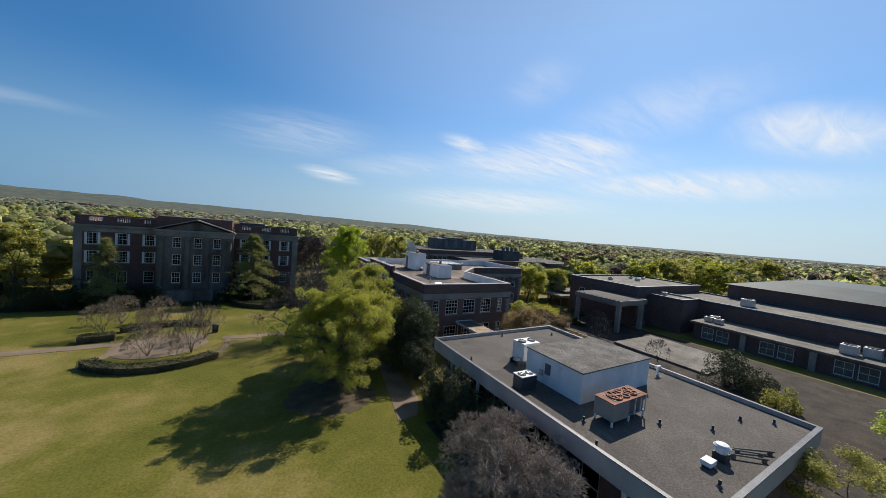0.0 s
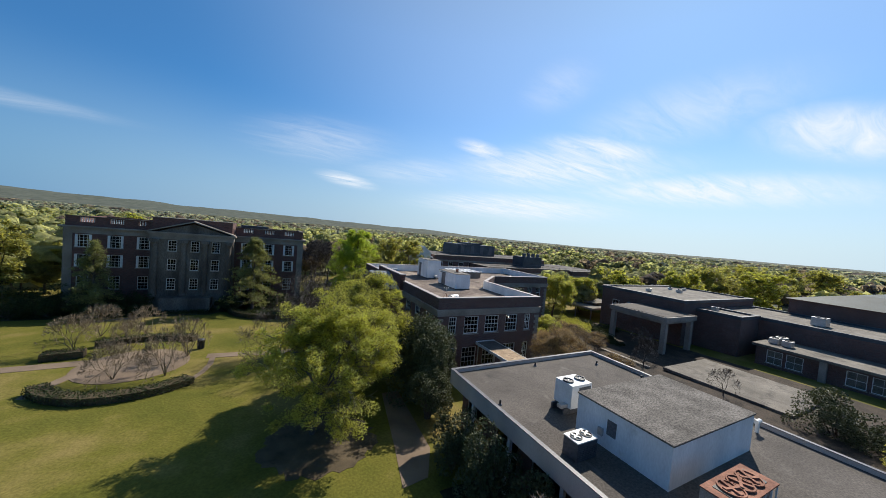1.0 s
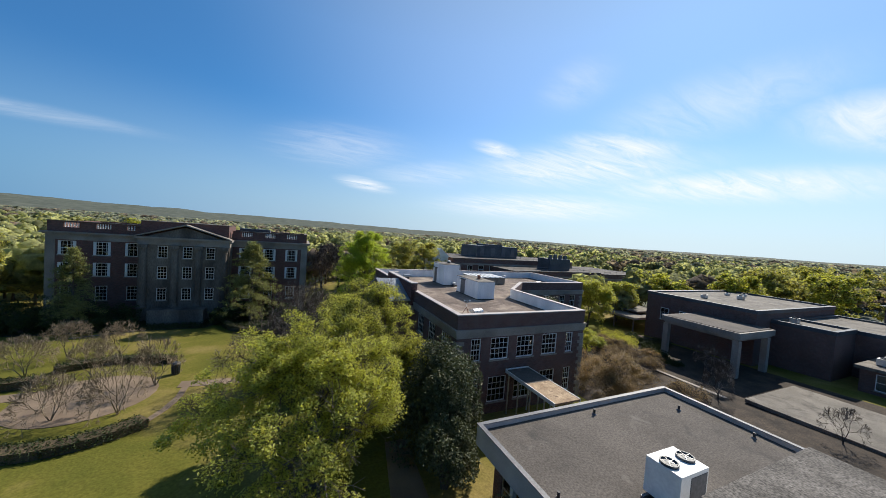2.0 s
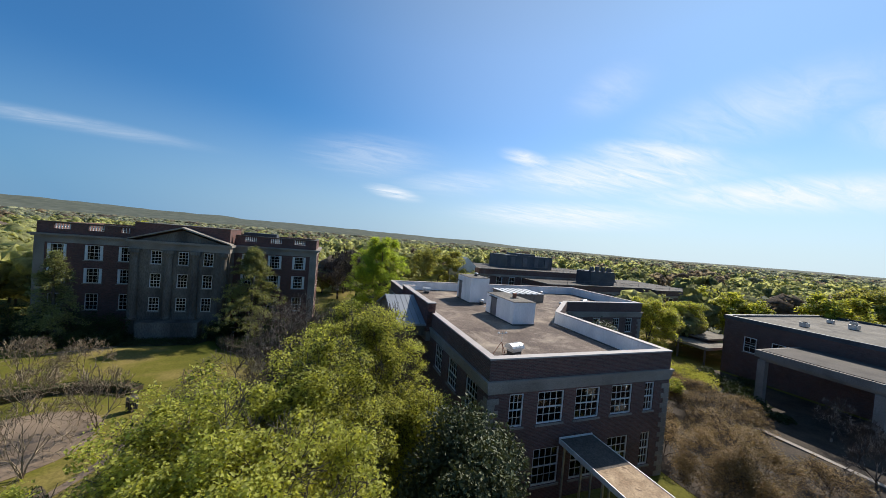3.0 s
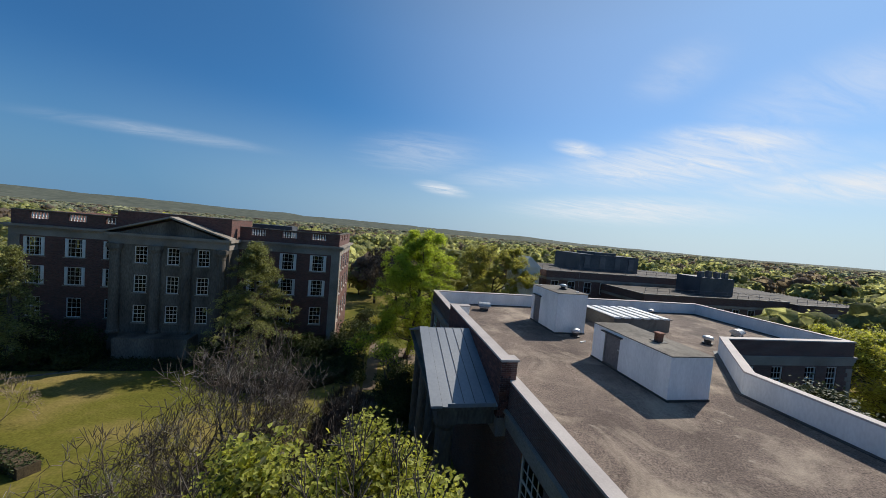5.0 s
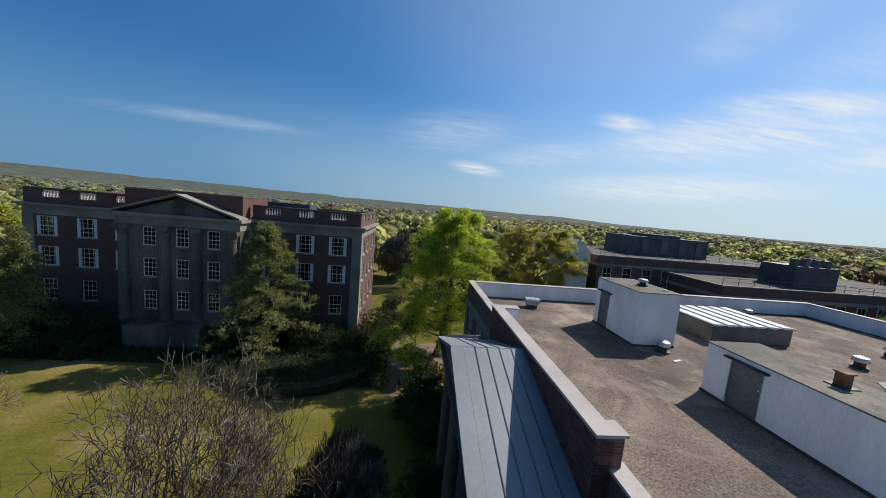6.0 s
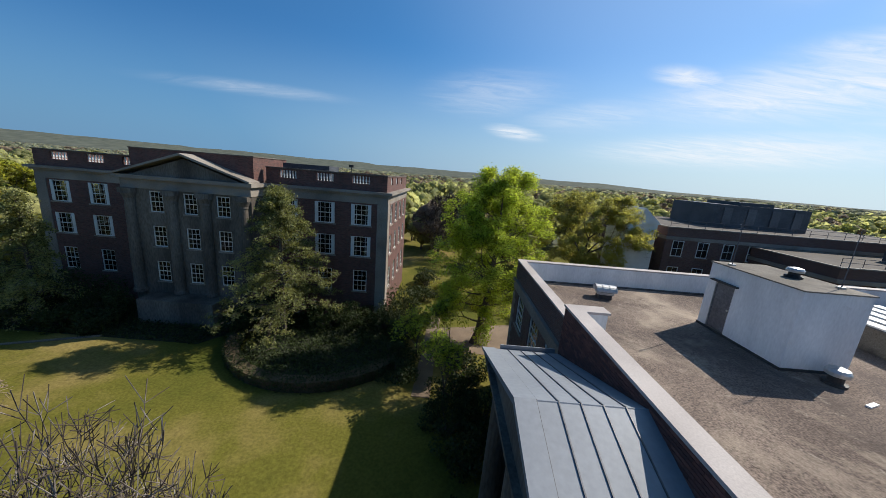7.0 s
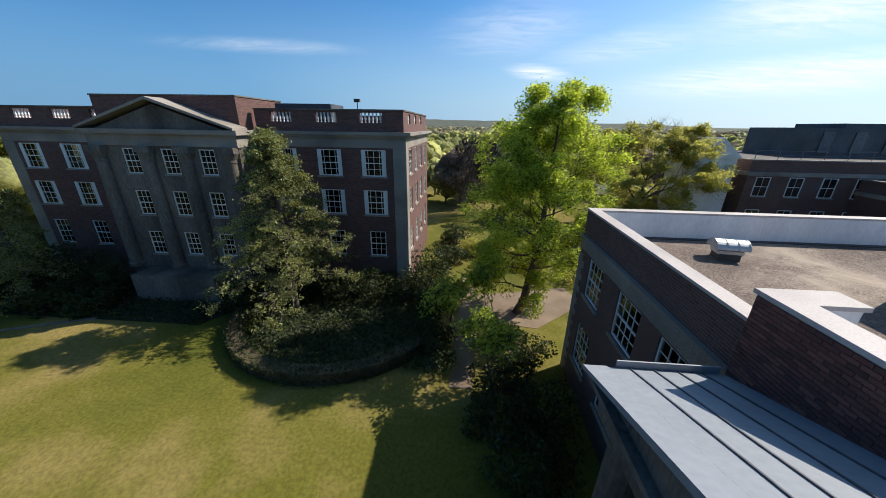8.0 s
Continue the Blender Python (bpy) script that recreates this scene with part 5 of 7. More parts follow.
def leader_of(seed, height, radius, lo=0.12, limbs=30):
    """A straight leader with limbs all the way up: an upright oval crown."""
    rng = np.random.default_rng(seed)
    segs, tips = [], []
    p, n = Vector((0, 0, 0)), 10
    pts = [p]
    for k in range(n):
        q = p + Vector((rng.normal(0, 0.012) * height, rng.normal(0, 0.012) * height, height * 0.97 / n))
        segs.append((p, q, height * 0.020 * (1 - k / n) + 0.02, height * 0.020 * (1 - (k + 1) / n) + 0.02)); p = q; pts.append(p)
    for k in range(limbs):
        f = lo + (0.97 - lo) * (k + rng.random()) / limbs
        base = pts[min(n - 1, int(f * n))].lerp(pts[min(n, int(f * n) + 1)], f * n - int(f * n))
        g = (f - lo) / (1 - lo)
        reach = radius * (math.sin(math.pi * (0.28 + 0.70 * g)) ** 0.8) * rng.uniform(0.6, 1.15)
        a = k * 2.4 + rng.normal(0, 0.4)
        d = Vector((math.cos(a), math.sin(a), 0.05 + 0.55 * g)).normalized()
        grow(rng, base, d, reach * 0.42, 0.012 * height * (1.1 - g) * 0.5, 3, TALL, segs, tips)
    s = np.array([[*a, *b] for a, b, _, _ in segs]); r = np.array([[a, b] for _, _, a, b in segs]); t = np.array([list(p) for p in tips])
    return s, r, t, rng


def tree(name, x, y, height, radius, seed, leaf, label, count=9000, size=0.16, scatter=0.5, depth=5, shape=BROAD, trunk=0.28, stems=1, category="tree", crown=True, sides=5, least=0.008, group="", z=None, low=0.0, twig="twig", dome=0):
    at = Vector((x, y, (gz(x, y) if z is None else z) - 0.05))
    ob = thing(name, at, label, category, group)
    s, r, t, rng = leader_of(seed, height, radius) if shape is TALL else skeleton_of(seed, height, radius, depth, shape, trunk, stems)
    o = np.array(at)
    bark = M["bark" if crown else twig]
    big = r[:, 0].max()
    for piece, lo, hi in (("stem_work", 0.45, 9), ("twig_work", -1, 0.45)) if stems > 1 else (("trunk", 0.25, 9), ("twig_work", -1, 0.25)) if shape is TALL else (("trunk", 0.6, 9), ("limb_structure", 0.22, 0.6), ("twig_work", -1, 0.22)):
        pick = (r[:, 0] > lo * big) & (r[:, 0] <= hi * big)
        if pick.any():
            v, f = tubes(s[pick] + np.tile(o, 2), r[pick], 8 if piece == "trunk" else sides, least)
            part(piece, mesh_np(piece, v, f, bark), None, ob)
    if crown:
        if low:
            t = t[t[:, 2] > low * height]
        if dome:      # outer twigs fill the crown's rounded, lumpy outline
            d = rng.normal(0, 1, (dome, 3)); d /= np.linalg.norm(d, axis=1, keepdims=True)
            bulge = np.array([noise.noise(Vector(q) * 2.6 + Vector((seed, 0, 0))) for q in d])
            k = (rng.uniform(0.35, 1.0, dome) ** 0.6) * (0.88 + 0.55 * bulge)
            e = d * k[:, None] * np.array([radius, radius, height * 0.5]) + np.array([t[:, 0].mean() * 0.5, t[:, 1].mean() * 0.5, height * 0.51])
            t = np.concatenate([t[t[:, 2] < height * (2 if shape is TALL else 0.9)], e[e[:, 2] > 0.1 * height]])
        v, f = leaves(rng, t + o, count, scatter, size, flat=0.9, clump=0.0 if leaf == "magnolia" else radius * (0.13 if shape is TALL else 0.24), tuft=120 if shape is TALL else 260 if dome and count > 60000 else 80 if dome else 130)
        part("crown", mesh_np("crown", v, f, M[leaf]), None, ob)
    return ob


def conifer(name, x, y, height, radius, seed, label, count=46000):
    """A tall loose conifer: drooping boughs in uneven whorls, bare and grey low down."""
    rng = np.random.default_rng(seed)
    at = np.array([x, y, gz(x, y) - 0.05])
    ob = thing(name, at, label, "tree")
    segs, rad, tips = [[*at, *(at + [0, 0, height * 0.98])]], [[height * 0.022, 0.02]], []
    for k in range(130):
        f = rng.uniform(0.06, 0.97) ** 0.9
        reach = radius * (1 - f) ** 0.6 * rng.uniform(0.55, 1.12)
        a = rng.uniform(0, 2 * math.pi)
        out = np.array([math.cos(a), math.sin(a), 0])
        p = at + [0, 0, f * height]
        for j in range(4):
            q = p + out * reach / 4 + np.array([0, 0, reach * (0.10 - 0.07 * j)])
            segs.append([*p, *q]); rad.append([0.045 * (1 - j / 5) * (1.2 - f), 0.045 * (1 - (j + 1) / 5) * (1.2 - f)])
            if f > 0.16 or rng.random() < 0.45:
                tips += [q + rng.normal(0, 0.12, 3) for _ in range(2 + j)]
            for s in (-1, 1):
                side = np.array([-out[1], out[0], 0]) * s
                e = q + (out * 0.5 + side * 0.7) * reach * 0.18 + [0, 0, -0.04]
                segs.append([*q, *e]); rad.append([0.014, 0.006])
                if f > 0.16:
                    tips.append(e)
            p = q
    v, f = tubes(np.array(segs[:1]), np.array(rad[:1]), 10)
    part("trunk", mesh_np("trunk", v, f, M["bark"]), None, ob)
    v, f = tubes(np.array(segs[1:]), np.array(rad[1:]), 4)
    part("bough_structure", mesh_np("bough_structure", v, f, M["twig"]), None, ob)
    v, f = leaves(rng, np.array(tips), count, 0.17, 0.07, flat=0.1)
    part("crown", mesh_np("crown", v, f, M["needle"]), None, ob)
    return ob


def shrub(name, x, y, height, radius, seed, leaf, label, count=4000, size=0.08, group="", category="shrub", z=None, lumps=14):
    """A bushy evergreen: leaves in overlapping lumps on short stems."""
    rng = np.random.default_rng(seed)
    at = np.array([x, y, (gz(x, y) if z is None else z) - 0.05])
    ob = thing(name, at, label, category, group)
    a, rr, zz = rng.uniform(0, 6.283, lumps), radius * np.sqrt(rng.uniform(0.02, 0.8, lumps)), rng.uniform(0.25, 0.88, lumps) ** 1.0
    zz *= 1 - 0.35 * (rr / radius) ** 2
    c = np.stack([rr * np.cos(a), rr * np.sin(a), zz * height], axis=1) + at
    segs = np.array([[*(at + rng.normal(0, 0.1, 3) * [1, 1, 0]), *q] for q in c])
    v, f = tubes(segs, np.tile([[0.05, 0.015]], (lumps, 1)), 5)
    part("stem_base", mesh_np("stem_base", v, f, M["bark"]), None, ob)
    k = rng.integers(0, lumps, count)
    d = rng.normal(0, 1, (count, 3)); d /= np.linalg.norm(d, axis=1, keepdims=True)
    lump = rng.uniform(0.22, 0.42, lumps)[k][:, None] * np.array([radius * 1.25, radius * 1.25, height * 0.75])
    p = c[k] + d * lump * rng.uniform(0.55, 1.05, (count, 1)) ** 0.5
    p[:, 2] = np.maximum(p[:, 2], at[2] + 0.08)
    v, f = leaves(rng, p, count, 0.04, size, flat=0.3)
    part("foliage", mesh_np("foliage", v, f, M[leaf]), None, ob)
    return ob


def hedge(name, line, width, height, label, seed, density=420, closed=False):
    """A clipped hedge along a line: a dark twiggy core clothed in small leaves."""
    rng = np.random.default_rng(seed)
    pts = [np.array(p, float) for p in line]
    x, y = pts[0]
    ob = thing(name, (x, y, gz(x, y)), label, "hedge")
    bm = bmesh.new()
    P = []
    for p, q in zip(pts, pts[1:]):
        d = q - p; L = np.linalg.norm(d); d = d / L; n = np.array([-d[1], d[0]])
        w = width * 0.42
        z = gz(*p)
        add_prism(bm, [tuple(p - n * w - d * 0.05), tuple(q - n * w + d * 0.05), tuple(q + n * w + d * 0.05), tuple(p + n * w - d * 0.05)], z - 0.05, z + height * 0.88)
        k = int(density * L * (width + 2 * height) / 2)
        u, s = rng.uniform(0, L, k), rng.uniform(-1, 1, k)
        face = rng.random(k) < width / (width + 2 * height)
        off = np.where(face, s, np.sign(s)) * width / 2 * (1 + rng.normal(0, 0.08, k))
        hz = np.where(face, 1.0, rng.uniform(0.05, 1.0, k)) * height * (1 + rng.normal(0, 0.05, k))
        P.append(np.stack([p[0] + d[0] * u + n[0] * off, p[1] + d[1] * u + n[1] * off, z + hz], axis=1))
    part("core", bm, M["mulch"], ob)
    P = np.concatenate(P)
    v, f = leaves(rng, P, len(P), 0.03, 0.055, flat=0.4)
    part("foliage", mesh_np("foliage", v, f, M["hedge"]), None, ob)
    return ob


def arc(cx, cy, r, a0, a1, n):
    return [(cx + r * math.cos(math.radians(a0 + (a1 - a0) * k / n)), cy + r * math.sin(math.radians(a0 + (a1 - a0) * k / n))) for k in range(n + 1)]


def clump_shape(full):
    """Corners and faces of a rough ball: twenty faces, or eight."""
    bm = bmesh.new()
    if full:
        bmesh.ops.create_icosphere(bm, subdivisions=1, radius=1.0)
    else:
        v = [bm.verts.new(p) for p in ((1, 0, 0), (0, 1, 0), (-1, 0, 0), (0, -1, 0), (0, 0, 1), (0, 0, -1))]
        for k in range(4):
            bm.faces.new((v[k], v[(k + 1) % 4], v[4])); bm.faces.new((v[(k + 1) % 4], v[k], v[5]))
    bm.verts.ensure_lookup_table(); bm.verts.index_update()
    out = np.array([v.co[:] for v in bm.verts]), np.array([[v.index for v in f.verts] for f in bm.faces])
    bm.free()
    return out


def woods():
    """The town's tree cover out to the ridge: crowns of overlapping leafy clumps, with loose sprays on the nearer ones."""
    rng = np.random.default_rng(77)
    keep = ((7, 24, 60, 86), (-28, 9, 50, 83), (34, 98, 64, 102), (46, 122, -48, 46), (12, 50, 28, 62), (-60, 40, -10, 62))
    clumps, sprays, T = {"woods": [], "woods_far": [], "bare_wood": []}, {"woods": [], "bare_wood": []}, []
    ball, octa = clump_shape(True), clump_shape(False)
    for r0, r1, gap, lumps, tall, shape in ((52, 160, 8.0, 44, 8.5, ball), (160, 350, 10.5, 22, 9.0, ball), (350, 900, 16, 9, 9.5, ball), (900, 2700, 40, 7, 11.0, octa)):
        for _ in range(int(0.5 * (r1 * r1 - r0 * r0) * 3.5 / gap ** 2)):
            r = math.sqrt(rng.uniform(r0 * r0, r1 * r1)); a = rng.uniform(-1.55, 1.95)
            x, y = 10 + r * math.sin(a), 40 + r * math.cos(a)
            if any(q[0] < x < q[1] and q[2] < y < q[3] for q in keep) or (r < 260 and noise.noise(Vector((x / 45, y / 45, 0.5))) < -0.3):
                continue
            h = tall * rng.uniform(0.6, 1.18); w = h * rng.uniform(0.40, 0.58) * (1 if r < 350 else 1.4 if r < 900 else 3.0)
            # trees beyond about 420 m take the haze-greyed colour
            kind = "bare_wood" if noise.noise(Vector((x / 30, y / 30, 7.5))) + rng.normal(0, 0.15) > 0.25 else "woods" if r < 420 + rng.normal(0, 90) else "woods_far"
            d = rng.normal(0, 1, (lumps, 3)); d /= np.linalg.norm(d, axis=1, keepdims=True)
            c = np.array([x, y, gz(x, y) + h * 0.56]) + d * np.array([w * 0.68, w * 0.68, h * 0.30]) * rng.uniform(0.5, 1.0, (lumps, 1))
            size = rng.uniform(0.75, 1.25, (lumps, 1)) * np.array([[w, w, h * 0.42]]) * (0.36 if lumps > 20 else 0.44 if lumps > 8 else 0.62)
            rough = rng.uniform(0.72, 1.28, (lumps, len(shape[0]), 1))
            clumps[kind].append(((c[:, None, :] + shape[0][None] * rough * size[:, None, :]).reshape(-1, 3), shape[1]))
            if r < 160:
                k = 260
                p = c[rng.integers(0, lumps, k)]
                d = rng.normal(0, 1, (k, 3)); d /= np.linalg.norm(d, axis=1, keepdims=True)
                p = p + d * np.array([w, w, h * 0.42]) * 0.4
                u = np.cross(d, rng.normal(0, 1, (k, 3))); u /= np.linalg.norm(u, axis=1, keepdims=True)
                t = np.cross(d + rng.normal(0, 0.5, (k, 3)), u); q = 0.24 * rng.uniform(0.6, 1.3, (k, 1))
                sprays[kind if kind != "woods_far" else "woods"].append(np.stack([p - u * q, p + t * q * 0.7, p + u * q, p - t * q * 0.7], axis=1).reshape(-1, 3))
            if r < 200:
                T.append([x, y, gz(x, y) - 0.2, x, y, gz(x, y) + h * 0.6])
    names = {"woods": ("far_woods", "mixed spring woods and street trees covering the town"), "woods_far": ("hill_woods", "woods out to the ridge, greyed in colour for distance haze"), "bare_wood": ("far_bare_woods", "grey-brown leafless trees standing among the far woods")}
    for kind, rows in clumps.items():
        faces, at = [], 0
        for v, f in rows:
            n, m = len(v) // (f.max() + 1), f.max() + 1
            faces.append((f[None] + (np.arange(n) * m)[:, None, None]).reshape(-1, 3) + at); at += len(v)
        faces = np.concatenate(faces)
        faces = faces[rng.random(len(faces)) < 0.64]      # gaps between the sprays
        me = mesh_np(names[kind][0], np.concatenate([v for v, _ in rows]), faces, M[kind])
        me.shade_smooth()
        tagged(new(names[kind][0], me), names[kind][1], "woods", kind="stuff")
    for kind, rows in sprays.items():
        V = np.concatenate(rows)
        tagged(new("leaf_sprays", mesh_np("leaf_sprays", V, np.arange(len(V)).reshape(-1, 4), M[kind])), "loose outer sprays of the nearer woods", "woods", kind="stuff")
    v, f = tubes(np.array(T), np.tile([[0.18, 0.07]], (len(T), 1)), 5)
    tagged(new("far_tree_trunks", mesh_np("far_tree_trunks", v, f, M["bark"])), "trunks of the woods beyond the halls", "woods", kind="stuff")


# ---- paths and beds ----
def strip(name, outline, mat, lift, label, category):
    bm = bmesh.new()
    bm.faces.new([bm.verts.new((x, y, gz(x, y) + lift)) for x, y in outline])
    r = bmesh.ops.extrude_face_region(bm, geom=list(bm.faces))
    bmesh.ops.translate(bm, verts=[v for v in r["geom"] if isinstance(v, bmesh.types.BMVert)], vec=(0, 0, -lift - 0.12))
    return tagged(part(name, bm, M[mat]), label, category, kind="structure")


strip("walk", [(9.0, 20.75), (10.55, 21.0), (11.7, 23.2), (12.3, 31.0), (10.9, 31.0), (9.7, 24.2)], "walkway", 0.020, "tan concrete walk along the brick hall", "walk")
strip("walk_north", [(10.3, 57.2), (11.4, 57.2), (11.7, 70.0), (10.7, 70.0)], "walkway", 0.020, "tan concrete walk under the trees", "walk")
strip("court_paving", [(28.7, -25), (56, -25), (56, 20), (28.7, 20)], "court", 0.016, "brown leaf-strewn ground of the court", "paving")
strip("court_ground", [(28.7, 20.002), (56, 20.002), (56, 46), (47, 46), (34.5, 45.8), (29.2, 40.5), (28.7, 31)], "court", 0.016, "brown leaf-strewn ground between the halls", "paving")
# shade beside the low building, laid as a near-black strip
strip("eave_bed", [(10.3, -6), (14.4, -6), (14.4, 19.9), (10.7, 19.9)], "shade_ground", 0.016, "near-black ground put in for the shade along the low building", "bed")
strip("cross_walk", [(-2.9, 42.9), (10.9, 41.9), (10.9, 43.0), (-2.9, 44.1)], "walkway", 0.024, "tan concrete walk to the garden", "walk")
strip("cross_walk_west", [(-40, 41.9), (-18.7, 43.0), (-11.6, 43.4), (-11.2, 44.8), (-18.9, 44.3), (-40, 43.3)], "walkway", 0.024, "tan concrete walk to the garden", "walk")
strip("plaza", arc(-8.0, 42.7, 3.9, 0, 345, 23), "walkway", 0.028, "round tan paved garden plaza", "paving")
strip("hall_walk", [(-16.5, 58.75), (-12.0, 60.75), (-12.0, 61.0), (-16.5, 59.0)], "roof_pale", 0.06, "pale concrete kerb before the columned hall", "kerb")
strip("side_yard", [(11.5, 63.2), (15.4, 62.6), (19.2, 66.0), (18.6, 68.6), (14.5, 67.4), (11.6, 66.6)], "walkway", 0.018, "worn sandy yard under the trees", "yard")
def bent_walk(name, pts, width, label):
    """A narrow walk along a line of points."""
    p = [Vector(q) for q in pts]
    left, right = [], []
    for k, q in enumerate(p):
        d = (p[min(k + 1, len(p) - 1)] - p[max(k - 1, 0)]).normalized()
        n = Vector((-d.y, d.x)) * width / 2
        left.append(tuple(q + n)); right.append(tuple(q - n))
    return strip(name, right + left[::-1], "walkway", 0.026, label, "walk")


bent_walk("garden_walk_east", [(-2.35, 43.0), (-2.3, 41.2), (-2.6, 39.4), (-3.3, 37.6), (-4.4, 36.2)], 0.45, "narrow tan walk curving round the hedge")
bent_walk("garden_walk_west", [(-12.2, 37.6), (-11.9, 39.6), (-11.3, 41.4), (-10.4, 42.6)], 0.8, "narrow tan walk curving round the hedge")
rnd = np.random.default_rng(3)
blob = lambda cx, cy, r, n=22: [(cx + r * (1 + rnd.uniform(-0.12, 0.12)) * math.cos(2 * math.pi * k / n), cy + r * (1 + rnd.uniform(-0.12, 0.12)) * math.sin(2 * math.pi * k / n)) for k in range(n)]
strip("tree_bed", blob(5.6, 26.2, 3.2, 64), "mulch", 0.014, "pine straw bed under the spring tree", "bed")
# the conifer's leafy shade is put into this bed's colour
strip("hall_bed", blob(3.2, 63.3, 5.7), "shade_ground", 0.014, "round conifer bed, coloured near black for the leafy shade on it", "bed")
# the columned hall's shadow on the lawn, laid as a near-black sheet
strip("hall_front_bed", [(-30, 60.6), (-5.2, 60.9), (-3.0, 64.5), (-3.0, 67.2), (-30, 67.2)], "shade_ground", 0.012, "near-black ground put in for the hall's shadow on the lawn", "bed")

# ---- planting ----
tree("broadleaf_tree", 5.2, 27.2, 9.1, 4.7, 11, "leaf", "large lime-green spring tree with low spreading limbs on the lawn", 140000, 0.056, 0.34, 7, trunk=0.10, dome=2600)
tree("broadleaf_tree", 10.5, 34.6, 10.2, 3.0, 12, "leaf", "lime-green spring tree beside the brick hall", 96000, 0.056, 0.34, 7, trunk=0.12, dome=1700)
tree("broadleaf_tree", 13.4, 31.9, 6.4, 2.0, 21, "leaf", "small lime-green spring tree against the brick hall", 38000, 0.056, 0.32, 5, trunk=0.22, dome=500)
tree("broadleaf_tree", 7.8, 31.0, 9.5, 3.2, 18, "leaf", "lime-green spring tree between two others", 86000, 0.056, 0.34, 6, trunk=0.15, dome=1500)
tree("tall_tree", 14.4, 64.5, 13.7, 4.2, 13, "leaf_b", "tall fresh-green tree at the hall's corner", 105000, 0.08, 0.40, 6, TALL, trunk=0.16, dome=380)
tree("broadleaf_tree", 31.2, 86.0, 13.4, 7.4, 14, "leaf_o", "wide olive-green tree behind the brick hall", 90000, 0.11, 0.5, 6, trunk=0.2, dome=1200)
tree("broadleaf_tree", 50.4, 50.6, 9.0, 3.5, 15, "leaf", "lime-green tree behind the hall's wing", 34000, 0.10, 0.42, 6, trunk=0.08, dome=500)
tree("broadleaf_tree", 60.5, 53.0, 8.0, 3.2, 16, "leaf", "rounded green tree beyond the hall's wing", 22000, 0.11, 0.42, 6, trunk=0.08, dome=400)
tree("broadleaf_tree", -23.8, 90.0, 13.6, 4.6, 17, "leaf", "yellow-green tree showing above the columned hall", 14000, 0.18, 0.5, 5, trunk=0.2)
conifer("conifer", -17.9, 62.2, 9.8, 2.7, 22, "loose olive conifer before the columned hall", count=22000)
tree("broadleaf_tree", -38.0, 76.0, 11.6, 5.5, 23, "leaf", "yellow-green tree beyond the columned hall", 20000, 0.17, 0.55, 5, trunk=0.2)
tree("broadleaf_tree", -27.2, 65.0, 11.2, 4.2, 24, "leaf_o", "yellow-green tree beside the columned hall", 20000, 0.15, 0.5, 5, trunk=0.2)
conifer("conifer", -0.35, 63.4, 11.4, 4.6, 31, "tall loose dark-green conifer in a round bed")
for k, (x, y, h, r) in enumerate(((6.8, 43.6, 9.0, 3.4), (9.0, 43.4, 7.8, 2.6), (4.7, 42.4, 8.8, 4.0), (6.4, 40.0, 7.4, 3.6), (3.2, 40.6, 6.8, 3.6))):
    tree("bare_tree", x, y, h, r, 40 + k, "", "leafless tree with brown and pale grey twigs on the lawn", depth=7, crown=False, sides=4, least=0.008, trunk=0.24, shape=CROOKED, group="leafless trees")
for k, (x, y, h, r) in enumerate(((10.2, 41.8, 6.2, 1.8), (9.6, 39.6, 5.8, 1.9), (9.9, 44.6, 6.4, 1.6))):
    tree("bare_thicket", x, y, h, r, 210 + k, "", "dense leafless purple-brown shrub on the lawn", depth=8, crown=False, sides=3, least=0.006, trunk=0.2, stems=4, shape=VASE, group="leafless shrubs", category="shrub")
for k, (x, y, h) in enumerate(((-13.7, 47.5, 3.7), (-8.4, 39.7, 3.5), (-5.1, 39.5, 4.2), (-9.9, 52.4, 3.4), (-13.6, 52.4, 3.7), (-4.5, 43.8, 4.1), (-9.6, 46.9, 3.3))):
    tree("crape_myrtle", x, y, h, 1.9, 60 + k, "", "leafless many-stemmed small tree with tan twigs", depth=5, crown=False, sides=3, least=0.010, trunk=0.26, stems=4, shape=DOMED, group="garden small trees", category="small tree", twig="twig_tan")
shrub("magnolia", 13.8, 29.2, 6.3, 2.3, 70, "magnolia", "dark glossy evergreen tree at the hall's corner", 42000, 0.085, category="tree", lumps=40)
shrub("evergreen_shrub", 12.9, 26.4, 4.0, 1.7, 76, "magnolia", "dark glossy evergreen beside the walk", 14000, 0.075, lumps=20)
tree("magnolia", 34.6, 43.6, 6.4, 2.6, 71, "magnolia", "dark glossy evergreen tree in the hall's yard", 20000, 0.11, 0.4, 5, trunk=0.15)
tree("budding_tree", 26.9, 28.0, 5.6, 3.1, 72, "brown", "brownish budding tree between the halls", 60000, 0.032, 0.3, 6, trunk=0.15)
tree("budding_tree", 37.5, 39.0, 3.4, 1.5, 73, "leaf", "small green tree between the halls", 8000, 0.09, 0.3, 5, trunk=0.15)
tree("bare_tree", 10.9, 11.4, 4.9, 3.3, 74, "", "leafless purple-grey tree beside the low building", depth=8, crown=False, sides=3, least=0.009, trunk=0.18, stems=4, twig="twig_grey")
for k, (x, y, h, r) in enumerate(((12.1, 21.2, 3.6, 1.4), (12.5, 18.2, 3.9, 1.4), (12.7, 15.4, 3.9, 1.2), (12.2, 13.4, 3.2, 1.1))):
    shrub("evergreen_shrub", x, y, h, r, 80 + k, "magnolia", "silvery dark evergreen shrub under the low building's eave", 9000, 0.06, "eave shrubs")
